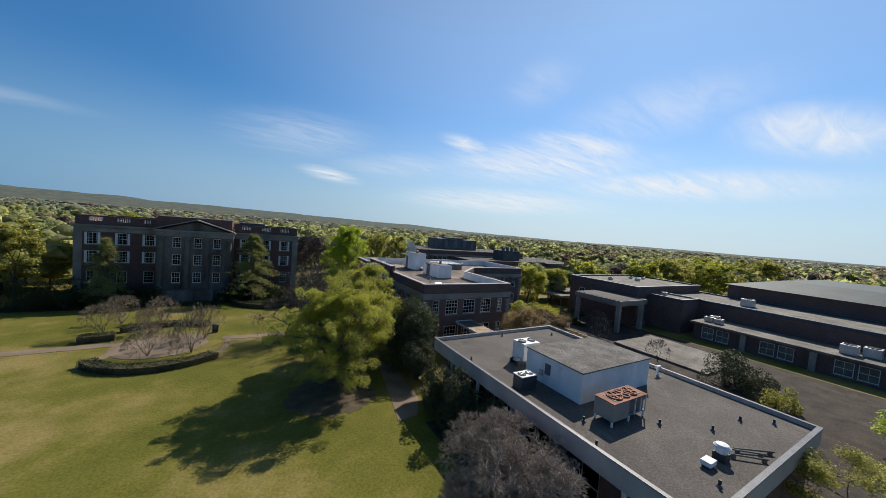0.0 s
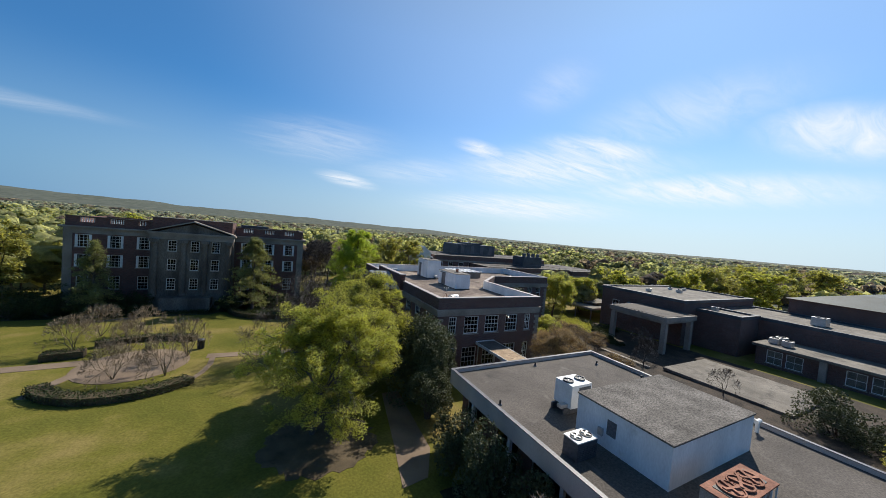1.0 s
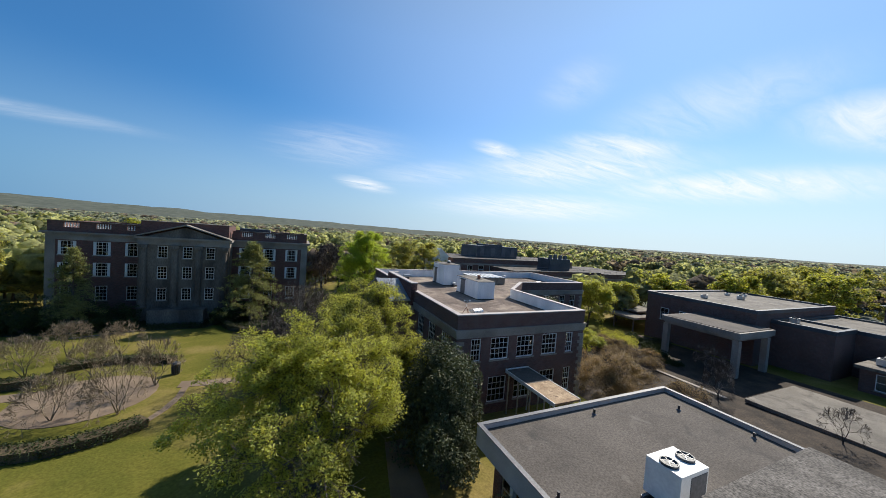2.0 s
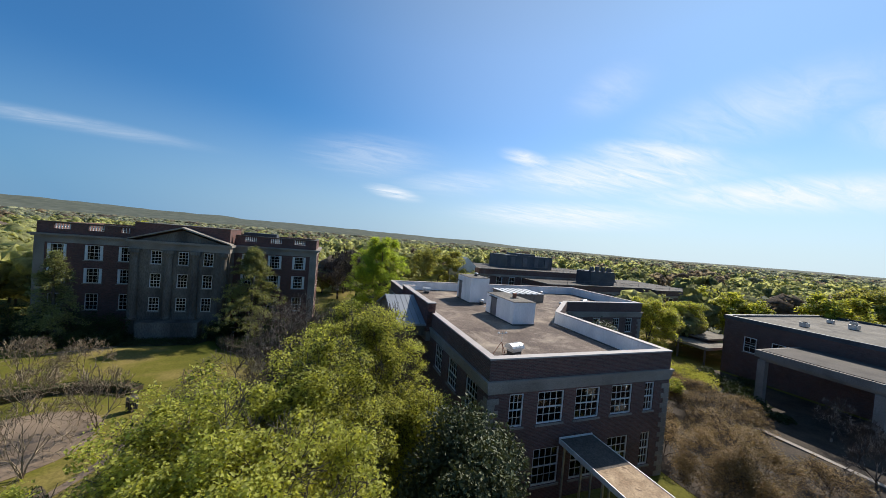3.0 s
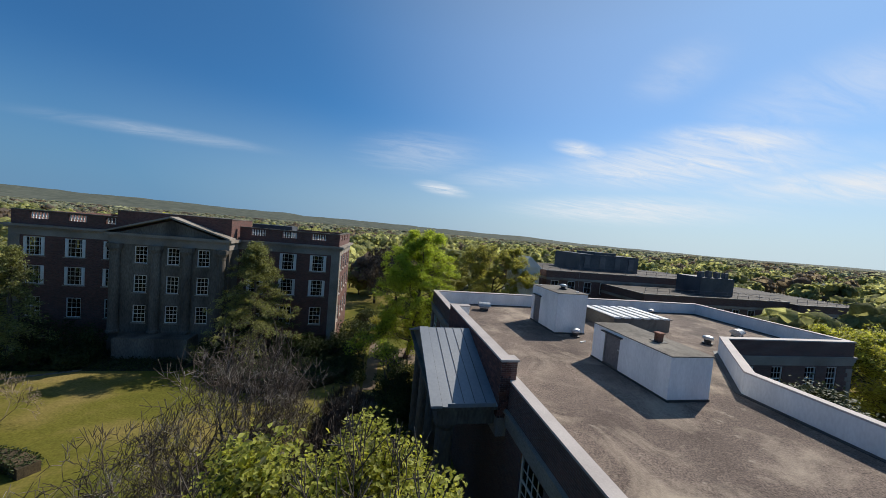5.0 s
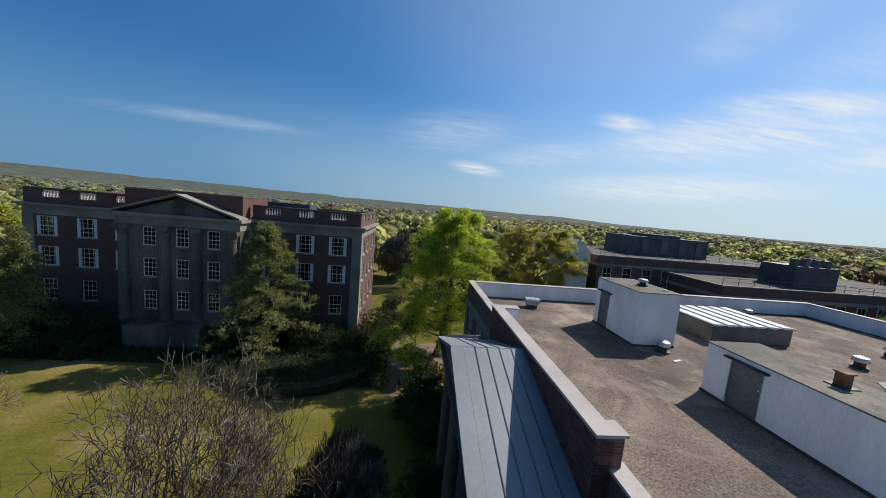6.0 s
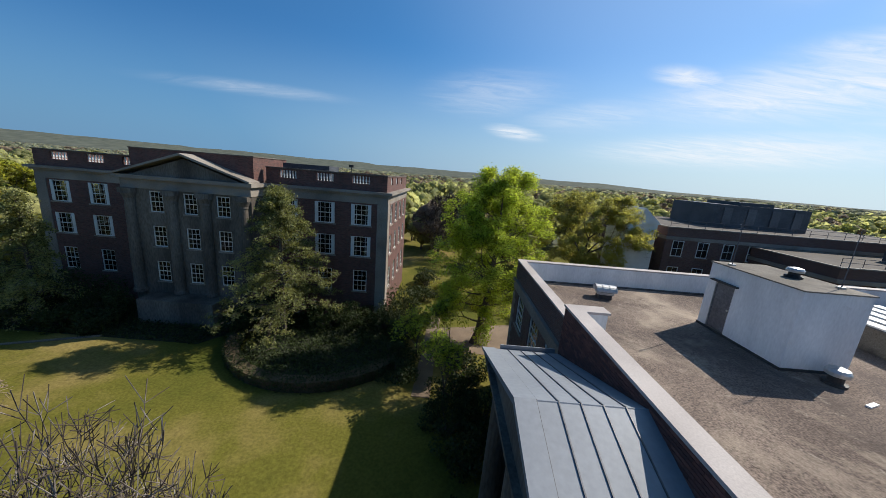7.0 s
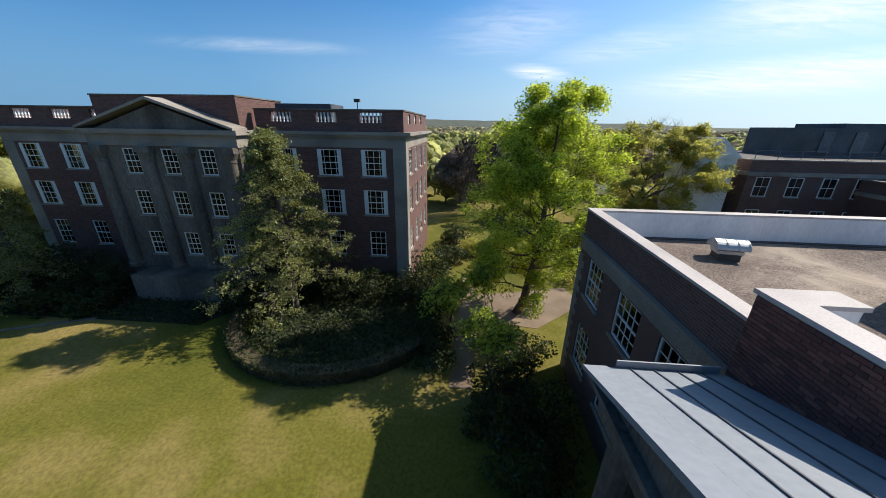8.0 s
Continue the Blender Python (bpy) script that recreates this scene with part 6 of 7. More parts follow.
shrub("evergreen_shrub", 43.4, 13.4, 4.4, 2.9, 90, "magnolia", "dark rounded evergreen in the court", 16000, 0.08, z=-0.9)
shrub("green_shrub", 40.9, 9.6, 3.0, 1.2, 91, "leaf_o", "small olive-green shrub in the court", 3000, 0.08, z=-0.9)
tree("broadleaf_tree", 41.0, 3.2, 4.6, 2.2, 92, "leaf_b", "bright green tree in the court", 9000, 0.09, 0.35, 5, trunk=0.15, z=-0.9)
tree("broadleaf_tree", 24.6, 2.9, 5.0, 3.0, 93, "leaf_o", "olive-green budding tree beside the low building", 22000, 0.05, 0.35, 6, trunk=0.15)
for k, (x, y, h, r) in enumerate(((30.6, 33.4, 2.6, 1.7), (33.0, 36.6, 2.8, 1.9), (31.2, 38.8, 2.2, 1.5), (36.2, 33.8, 2.4, 1.8), (34.0, 30.2, 2.6, 1.8), (38.6, 37.0, 2.2, 1.7), (30.2, 29.2, 2.4, 1.5), (37.0, 28.0, 2.2, 1.7), (41.0, 33.6, 2.0, 1.5), (42.3, 38.4, 2.4, 1.9), (40.0, 35.6, 2.6, 2.0), (42.6, 41.0, 2.0, 1.6), (44.0, 36.0, 1.8, 1.4))):
    tree("budding_shrub", x, y, h, r, 240 + k, "brown", "loose brown budding shrub on the court's leaf litter", 7000, 0.034, 0.26, 5, trunk=0.1, z=-0.6, stems=4, group="court shrubs", category="shrub")
for k, (x, y, h, r) in enumerate(((33.4, 40.6, 1.2, 1.3), (36.0, 41.4, 1.1, 1.4), (39.4, 42.2, 1.0, 1.3), (43.0, 42.4, 1.2, 1.4), (30.2, 36.4, 0.9, 1.0), (34.8, 38.8, 0.9, 1.2), (45.6, 42.2, 1.8, 1.5), (47.6, 41.4, 1.6, 1.4), (46.6, 44.0, 2.0, 1.6), (49.4, 43.4, 1.5, 1.4))):
    shrub("green_shrub", x, y, h, r, 260 + k, "leaf", "low lime-green shrub at the foot of the brick hall", 3600, 0.06, "court green shrubs", z=-0.6)
for k, (x, y, h, r) in enumerate(((50.6, 41.2, 1.6, 1.6), (50.0, 39.0, 1.5, 1.6), (48.4, 37.4, 1.2, 1.3), (47.2, 35.0, 1.1, 1.2), (53.0, 40.6, 1.6, 1.7), (51.6, 43.6, 1.6, 1.6))):
    shrub("evergreen_shrub", x, y, h, r, 280 + k, "hedge", "dark evergreen shrub beside the long hall's porch", 3000, 0.08, "porch shrubs", z=-0.95)
for k, (x, y, h) in enumerate(((42.0, 20.3, 3.6), (41.2, 27.6, 4.0), (46.5, 31.5, 4.2), (44.5, 29.5, 4.0))):
    tree("bare_tree", x, y, h, 1.3, 100 + k, "", "small leafless tree in the court", depth=6, crown=False, sides=3, least=0.008, trunk=0.3, z=-0.9, group="court trees")
for k, (x, y, h, r) in enumerate(((2.6, 65.4, 2.4, 1.7), (4.8, 65.8, 2.3, 1.5), (7.0, 65.6, 2.6, 1.5), (8.2, 66.6, 3.4, 1.4), (-2.0, 65.0, 2.6, 1.6), (8.9, 64.2, 2.2, 1.2), (-14.4, 63.8, 3.0, 1.7), (-17.4, 64.2, 3.4, 1.9), (-20.0, 64.2, 3.8, 2.0), (-22.8, 63.8, 4.2, 2.2), (-25.6, 63.4, 4.4, 2.2), (-3.2, 63.2, 2.6, 1.5), (-13.4, 61.8, 1.6, 1.3), (-15.8, 61.8, 1.8, 1.5), (-18.6, 61.6, 2.0, 1.5), (-21.6, 61.6, 2.2, 1.6), (-24.6, 61.4, 2.4, 1.6), (-4.2, 65.0, 1.6, 1.1))):
    shrub("evergreen_shrub", x, y, h, r, 110 + k, "hedge", "dark evergreen shrub at the foot of the columned hall", 3600, 0.08, "hall shrubs")
for k, (x, y, h, r) in enumerate(((84, 44, 11.0, 5.0), (97, 46, 12.4, 6.0), (106, 40, 12.0, 6.0), (116, 46, 13.6, 7.0), (74, 54, 10.0, 4.6), (128, 36, 13.8, 7.0))):
    tree("broadleaf_tree", x, y, h, r, 170 + k, "leaf_o" if k % 2 else "leaf", "tall spring tree behind the long hall", 16000, 0.22, 0.6, 6, trunk=0.08, dome=500, group="trees behind the long hall")


def groundcover(name, label, spread, count, seed):
    """Low leafy cover over a bed."""
    rng = np.random.default_rng(seed)
    p = np.array([(x, y, gz(x, y) + h) for x, y, h in (spread(rng) for _ in range(count))])
    v, f = leaves(rng, p, count, 0.05, 0.085, flat=0.6)
    tagged(new(name, mesh_np(name, v, f, M["hedge"])), label, "groundcover", kind="stuff")


def in_disc(rng):
    a, r = rng.uniform(0, 6.283), 5.7 * math.sqrt(rng.random())
    x, y = 3.2 + r * math.cos(a), 63.3 + r * math.sin(a)
    return x, y, (0.10 + 0.35 * max(0.0, noise.noise(Vector((x / 1.1, y / 1.1, 2.0))) + 0.3)) * rng.random() ** 0.6


# dark leaves added to deepen the shade painted on both beds
groundcover("bed_groundcover", "dark leaves added for the shade in the conifer's round bed", in_disc, 16000, 180)
groundcover("hall_groundcover", "dark leaves added over the shaded ground before the columned hall", lambda rng: (rng.uniform(-29, -5), rng.uniform(60.8, 66.9), 0.3 * rng.random()), 16000, 181)
for k, (x, y, h) in enumerate(((10.6, 90.0, 10.5), (14.5, 92.0, 10.5), (18.0, 88.5, 9.5), (21.0, 92.0, 10.0), (12.0, 97.0, 11.0))):
    tree("bare_tree", x, y, h, 3.2, 190 + k, "", "brown leafless tree north of the columned hall", depth=7, crown=False, sides=3, least=0.02, trunk=0.2, group="north bare trees")
for k, (x, y, h, r) in enumerate(((9.6, 72.5, 1.8, 1.5), (12.0, 75.0, 2.2, 1.8), (9.8, 77.5, 2.2, 1.7), (15.5, 73.0, 2.0, 1.7), (18.5, 76.5, 2.4, 1.9), (20.5, 70.0, 2.0, 1.8))):
    shrub("green_shrub", x, y, h, r, 200 + k, "leaf_o" if k % 2 else "hedge", "loose green shrub beside the columned hall", 3000, 0.09, "side shrubs")
# undergrowth along the shaded side of the brick hall
for k, (x, y, h, r) in enumerate(((13.4, 52.6, 1.8, 1.5), (14.3, 55.4, 2.0, 1.4), (12.8, 57.4, 1.8, 1.4), (14.0, 59.4, 1.9, 1.4), (9.2, 58.6, 1.5, 1.2), (9.0, 61.2, 2.0, 1.4), (12.4, 54.6, 1.9, 1.4), (13.0, 49.6, 1.5, 1.2))):
    shrub("evergreen_shrub", x, y, h, r, 140 + k, "hedge", "dark evergreen shrub in the shade of the brick hall", 3000, 0.07, "shaded shrubs")
for k, (x, y, h, r) in enumerate(((12.2, 56.6, 4.2, 1.7), (12.6, 60.8, 4.8, 1.8), (10.2, 61.6, 3.6, 1.5))):
    tree("sapling", x, y, h, r, 150 + k, "leaf_b", "slender fresh-green sapling under the tall tree", 1500, 0.10, 0.35, 5, trunk=0.3, shape=VASE, group="saplings")
hedge("hedge", arc(3.2, 63.3, 6.3, 160, 335, 16), 0.9, 0.75, "low dark hedge round the conifer's bed", 120)
hedge("hedge", arc(-7.2, 41.2, 5.5, 208, 318, 14), 1.1, 0.6, "low clipped hedge curving round the garden", 121)
hedge("hedge", arc(-8.4, 43.6, 6.3, 55, 130, 12), 0.9, 0.6, "low clipped hedge behind the garden plaza", 122)
hedge("hedge", [(-14.9, 45.6), (-12.4, 46.0)], 1.2, 0.7, "short dark clipped hedge at the garden's edge", 123)
woods()


def litter_bin(x, y):
    z = gz(x, y)
    ob = thing("litter_bin", (x, y, z), "dark round slatted litter bin beside the garden walk", "bin")
    bm = bmesh.new(); add_profile(bm, (x, y, z + 0.06), [(0.25, 0), (0.27, 0.1), (0.29, 0.8), (0.27, 0.84)], 18)
    part("body", bm, M["tar"], ob)
    for k in range(16):
        a = 2 * math.pi * k / 16
        bm = bmesh.new(); add_rod(bm, (x + 0.28 * math.cos(a), y + 0.28 * math.sin(a), z + 0.03), (x + 0.31 * math.cos(a), y + 0.31 * math.sin(a), z + 0.86), 0.02, sides=4)
        part("slat", bm, M["dark_clad"], ob)
    bm = bmesh.new(); add_profile(bm, (x, y, z + 0.905), [(0.31, 0), (0.33, 0.03), (0.24, 0.14), (0.14, 0.17), (0.13, 0.15)], 18)
    part("lid", bm, M["dark_clad"], ob)


litter_bin(-3.8, 45.9)


# ---- things on the roofs ----
def skylight():
    x0, x1, y0, y1, z = 28.9, 34.0, 52.0, 55.8, 7.35
    ob = thing("skylight", (x0, y0, ROOF_Z), "long corrugated skylight with pale ribbed top", "skylight")
    boxes("curb", [(x0, x1, y0, y1, ROOF_Z + 0.004, z - 0.12)], M["roof_pale"], ob, "pale weathered curb", 0.02)
    n = 6
    for k in range(n):
        a = x0 - 0.1 + (x1 - x0 + 0.2) * k / n
        boxes("panel", [(a + 0.02, a + 0.66 * (x1 - x0 + 0.2) / n, y0 - 0.12, y1 + 0.12, z - 0.117, z)], M["paint"], ob, "", 0.01)
    boxes("tray", [(x0 - 0.09, x1 + 0.09, y0 - 0.1, y1 + 0.1, z - 0.119, z - 0.06)], M["seam"], ob)


skylight()


def hood_vent(x, y, turn, z=ROOF_Z, s=1.0):
    """A barrel-hooded roof fan on a square curb."""
    ob = thing("roof_fan", (0, 0, 0), "barrel-hooded aluminium roof fan on a curb", "roof fan", "hall roof fans")
    boxes("curb", [(-0.32, 0.32, -0.3, 0.3, 0.004, 0.22)], M["tar"], ob, "", 0.01)
    boxes("throat", [(-0.4, 0.4, -0.27, 0.27, 0.224, 0.34)], M["steel"], ob)
    bm = bmesh.new()
    n = 10
    prof = [(0.36 * math.cos(math.pi * k / n), 0.40 + 0.30 * math.sin(math.pi * k / n)) for k in range(n + 1)]
    a = [bm.verts.new((-0.5, u, w)) for u, w in prof]; b = [bm.verts.new((0.5, u, w)) for u, w in prof]
    bm.faces.new(a); bm.faces.new(list(reversed(b)))
    for k in range(n):
        bm.faces.new((a[k], b[k], b[k + 1], a[k + 1]))
    bm.faces.new((a[0], a[-1], b[-1], b[0]))
    part("hood", bm, M["steel"], ob, "ribbed aluminium barrel hood")
    for x_ in (-0.49, -0.17, 0.17, 0.49):
        bm = bmesh.new()
        for (u, w), (u2, w2) in zip(prof, prof[1:]):
            add_rod(bm, (x_, u * 1.02, w + 0.004), (x_, u2 * 1.02, w2 + 0.004), 0.018, sides=4)
        part("rib", bm, M["steel"], ob)
    ob.matrix_basis = Matrix.Translation((x, y, z)) @ Matrix.Rotation(math.radians(turn), 4, "Z") @ Matrix.Scale(s, 4)
    return ob


fan = hood_vent(19.45, 35.35, 15)
copy_thing(fan, pose(20.1, 56.9, ROOF_Z, 0, 0, -10))


def pot_vent(x, y, z=ROOF_Z, r=0.24, h=0.5):
    ob = thing("vent_cowl", (x, y, z), "squat round galvanised vent cowl", "vent", "hall vent cowls")
    bm = bmesh.new(); add_profile(bm, (x, y, z + 0.003), [(r * 1.2, 0), (r * 1.2, 0.08), (r * 0.75, 0.1), (r * 0.75, h * 0.55)], 14)
    part("base", bm, M["tar"], ob)
    bm = bmesh.new(); add_profile(bm, (x, y, z + h * 0.55 + 0.005), [(r * 1.15, 0), (r * 1.2, h * 0.2), (r * 1.0, h * 0.36), (r * 0.3, h * 0.46)], 14)
    part("cap", bm, M["steel"], ob)
    return ob


for x, y, r, h in ((24.5, 50.25, 0.26, 0.6), (34.6, 49.4, 0.28, 0.62), (38.0, 58.0, 0.25, 0.55), (27.3, 56.0, 0.2, 0.4)):
    pot_vent(x, y, r=r, h=h)


def flue(x, y, z):
    ob = thing("roof_flue", (x, y, z), "short square brown flue with a rusty cap", "flue")
    boxes("shaft", [(x - 0.13, x + 0.13, y - 0.13, y + 0.13, z + 0.003, z + 0.4)], M["rust"], ob, "", 0.015)
    boxes("cap", [(x - 0.17, x + 0.17, y - 0.17, y + 0.17, z + 0.403, z + 0.45)], M["rust"], ob, "", 0.015)
    boxes("flashing", [(x - 0.26, x + 0.26, y - 0.26, y + 0.26, z + 0.002, z + 0.03)], M["tar"], ob)


flue(24.4, 43.6, 8.25)
pot_vent(24.7, 52.6, 9.13, 0.22, 0.4)
fan3 = copy_thing(fan, pose(39.4, 51.0, ROOF_Z, 0, 0, 20))


def antenna(x, y, z, h, label):
    ob = thing("antenna_mast", (x, y, z), label, "antenna", "roof antennas")
    bm = bmesh.new(); add_rod(bm, (x, y, z + 0.003), (x, y, z + h), 0.018, 0.012, 6)
    part("mast", bm, M["seam"], ob)
    bm = bmesh.new(); add_box(bm, x - 0.09, x + 0.09, y - 0.09, y + 0.09, z + 0.003, z + 0.06)
    part("foot", bm, M["steel"], ob)
    for k, f in enumerate((0.82, 0.9, 0.97)):
        bm = bmesh.new(); add_rod(bm, (x - 0.22 + 0.05 * k, y, z + h * f), (x + 0.22 - 0.05 * k, y, z + h * f), 0.008, sides=4)
        part("cross_rod", bm, M["seam"], ob)


antenna(23.6, 54.0, 9.13, 1.9, "thin whip mast on the stair house")
antenna(25.2, 51.5, 9.13, 2.0, "thin whip mast on the stair house")


def tripod(x, y):
    ob = thing("weather_tripod", (x, y, ROOF_Z), "small steel tripod with a weather sensor on the roof", "tripod")
    for k in range(3):
        a = 2 * math.pi * k / 3 + 0.4
        bm = bmesh.new(); add_rod(bm, (x + 0.55 * math.cos(a), y + 0.55 * math.sin(a), ROOF_Z + 0.01), (x, y, ROOF_Z + 1.0), 0.02, sides=5)
        part("leg", bm, M["rust"], ob)
    bm = bmesh.new(); add_rod(bm, (x, y, ROOF_Z + 0.95), (x, y, ROOF_Z + 1.6), 0.018, sides=6)
    part("mast", bm, M["steel"], ob)
    bm = bmesh.new(); add_rod(bm, (x - 0.25, y, ROOF_Z + 1.5), (x + 0.25, y, ROOF_Z + 1.5), 0.014, sides=5)
    part("arm", bm, M["steel"], ob)
    for s in (-0.25, 0.25):
        bm = bmesh.new(); add_profile(bm, (x + s, y, ROOF_Z + 1.46), [(0.02, 0), (0.06, 0.04), (0.06, 0.1), (0.02, 0.13)], 8)
        part("sensor", bm, M["paint"], ob)
    boxes("sandbag", [(x - 0.6, x - 0.2, y - 0.75, y - 0.45, ROOF_Z + 0.004, ROOF_Z + 0.12)], M["roof_pale"], ob, "", 0.04)
    boxes("base_plank", [(x - 0.75, x + 0.05, y - 0.36, y - 0.22, ROOF_Z + 0.004, ROOF_Z + 0.045)], M["bark"], ob, "dark weathered plank under the tripod")


tripod(18.15, 34.75)


def board(x, y, turn, w, d):
    bm = bmesh.new(); add_box(bm, -w / 2, w / 2, -d / 2, d / 2, 0.004, 0.05); soften(bm, 0.01)
    ob = part("loose_board", bm, M["paint"])
    ob.matrix_basis = pose(x, y, ROOF_Z, 0, 0, turn)
    tagged(ob, "loose white board lying on the gravel roof", "board", "loose boards")


for x, y, a, w, d in ((24.4, 49.2, 20, 0.5, 0.12), (19.3, 34.35, 5, 0.62, 0.14)):
    board(x, y, a, w, d)

LOW_Z = 3.85


def package_unit(x0, x1, y0, y1, z0, z1):
    ob = thing("package_unit", (x0, y0, LOW_Z), "tall white packaged cooling unit on steel skids", "cooling unit")
    for y in (y0 + 0.15, y1 - 0.25):
        boxes("skid", [(x0 - 0.35, x1 + 0.25, y, y + 0.1, LOW_Z + 0.003, z0)], M["seam"], ob)
    boxes("casing", [(x0, x1, y0, y1, z0 + 0.003, z1)], M["paint"], ob, "white enamel casing", 0.025)
    boxes("service_panel", [(x0 + 0.55, x1 - 0.08, y0 - 0.015, y0 - 0.003, z0 + 0.15, z1 - 0.15)], M["dark_clad"], ob)
    for cx in (x0 + 0.32, x1 - 0.32):
        bm = bmesh.new(); add_profile(bm, (cx, (y0 + y1) / 2, z1 + 0.002), [(0.3, 0), (0.3, 0.09), (0.26, 0.09), (0.26, 0.03), (0.03, 0.03)], 18)
        f = part("fan_ring", bm, M["dark_clad"], ob)
        bm = bmesh.new()
        for k in range(5):
            a = 2 * math.pi * k / 5
            add_rod(bm, (cx, (y0 + y1) / 2, z1 + 0.1), (cx + 0.29 * math.cos(a), (y0 + y1) / 2 + 0.29 * math.sin(a), z1 + 0.1), 0.008, sides=4)
        part("guard", bm, M["steel"], f)
    boxes("elbow_duct", [(x0 - 0.5, x0 - 0.003, y0 + 0.2, y0 + 0.5, z0 + 0.02, z0 + 0.2)], M["steel"], ob, "", 0.03)


package_unit(17.28, 18.85, 17.8, 19.0, 4.2, 5.49)


def twin_fan_unit():
    x0, x1, y0, y1, z0, z1 = 14.42, 15.68, 14.95, 15.72, LOW_Z, 4.68
    ob = thing("twin_fan_condenser", (x0, y0, z0), "dark grey condenser with a white twin-fan top", "cooling unit")
    boxes("casing", [(x0, x1, y0, y1, z0 + 0.004, z1)], M["dark_clad"], ob, "dark slatted casing", 0.02)
    for k in range(7):
        boxes("slat", [(x0 + 0.04, x1 - 0.04, y0 - 0.014, y0 - 0.002, z0 + 0.08 + k * 0.085, z0 + 0.11 + k * 0.085)], M["seam"], ob)
    boxes("top", [(x0 - 0.02, x1 + 0.02, y0 - 0.02, y1 + 0.02, z1 + 0.003, z1 + 0.05)], M["paint"], ob, "white fan deck", 0.01)
    for cx in (x0 + 0.32, x1 - 0.32):
        bm = bmesh.new(); add_profile(bm, (cx, (y0 + y1) / 2, z1 + 0.053), [(0.27, 0), (0.27, 0.035), (0.24, 0.035), (0.24, 0.008), (0.02, 0.008)], 18)
        f = part("fan_ring", bm, M["tar"], ob)
        bm = bmesh.new()
        for k in range(4):
            a = math.pi * k / 2 + 0.4
            add_rod(bm, (cx, (y0 + y1) / 2, z1 + 0.075), (cx + 0.2 * math.cos(a), (y0 + y1) / 2 + 0.2 * math.sin(a), z1 + 0.075), 0.03, 0.06, 4)
        part("blade", bm, M["steel"], f)


twin_fan_unit()


def rusty_condenser():
    x0, x1, y0, y1, zb, z1 = 16.2, 19.28, 10.2, 11.3, 4.15, 5.08
    ob = thing("rusty_condenser", (x0, y0, LOW_Z), "large old condenser with a rusted top on steel legs", "cooling unit")
    for x in (x0 + 0.05, (x0 + x1) / 2, x1 - 0.13):
        for y in (y0 + 0.03, y1 - 0.11):
            boxes("leg", [(x, x + 0.08, y, y + 0.08, LOW_Z + 0.003, zb)], M["paint"], ob)
    boxes("side_panel", [(x0, x0 + 0.04, y0, y1, zb + 0.003, z1), (x0 + 0.04, x0 + 1.4, y0, y0 + 0.04, zb + 0.003, z1), (x0 + 0.04, x1, y1 - 0.04, y1, zb + 0.003, z1), (x0 + 0.1, x1, y0 + 0.05, y1 - 0.05, zb + 0.003, zb + 0.06)], M["stone"], ob, "faded beige side panels")
    for x in (x0 + 2.0, x0 + 2.55, x1 - 0.05):
        boxes("post", [(x, x + 0.05, y0, y0 + 0.05, zb + 0.003, z1)], M["paint"], ob)
    boxes("coil", [(x0 + 1.45, x1 - 0.06, y0 + 0.12, y0 + 0.2, zb + 0.07, z1 - 0.02)], M["seam"], ob)
    bm = bmesh.new()
    add_box(bm, x0 - 0.02, x1 + 0.02, y0 - 0.02, y1 + 0.02, z1 + 0.003, z1 + 0.05); soften(bm, 0.012)
    top = part("top", bm, M["rust"], ob, "rusted sheet-steel top")
    boxes("deck", [(x0 + 0.35, x1 - 0.35, y0 + 0.2, y1 - 0.2, z1 + 0.053, z1 + 0.07)], M["tar"], top)
    for cx in (x0 + 0.85, (x0 + x1) / 2, x1 - 0.85):
        bm = bmesh.new(); add_profile(bm, (cx, (y0 + y1) / 2, z1 + 0.073), [(0.42, 0), (0.42, 0.06), (0.37, 0.06), (0.37, 0.012), (0.05, 0.012)], 20)
        f = part("fan_ring", bm, M["rust"], top)
        bm = bmesh.new()
        for k in range(4):
            a = math.pi * k / 2 + cx
            add_rod(bm, (cx, (y0 + y1) / 2, z1 + 0.1), (cx + 0.34 * math.cos(a), (y0 + y1) / 2 + 0.34 * math.sin(a), z1 + 0.1), 0.05, 0.09, 4)
        part("blade", bm, M["rust"], f)


rusty_condenser()


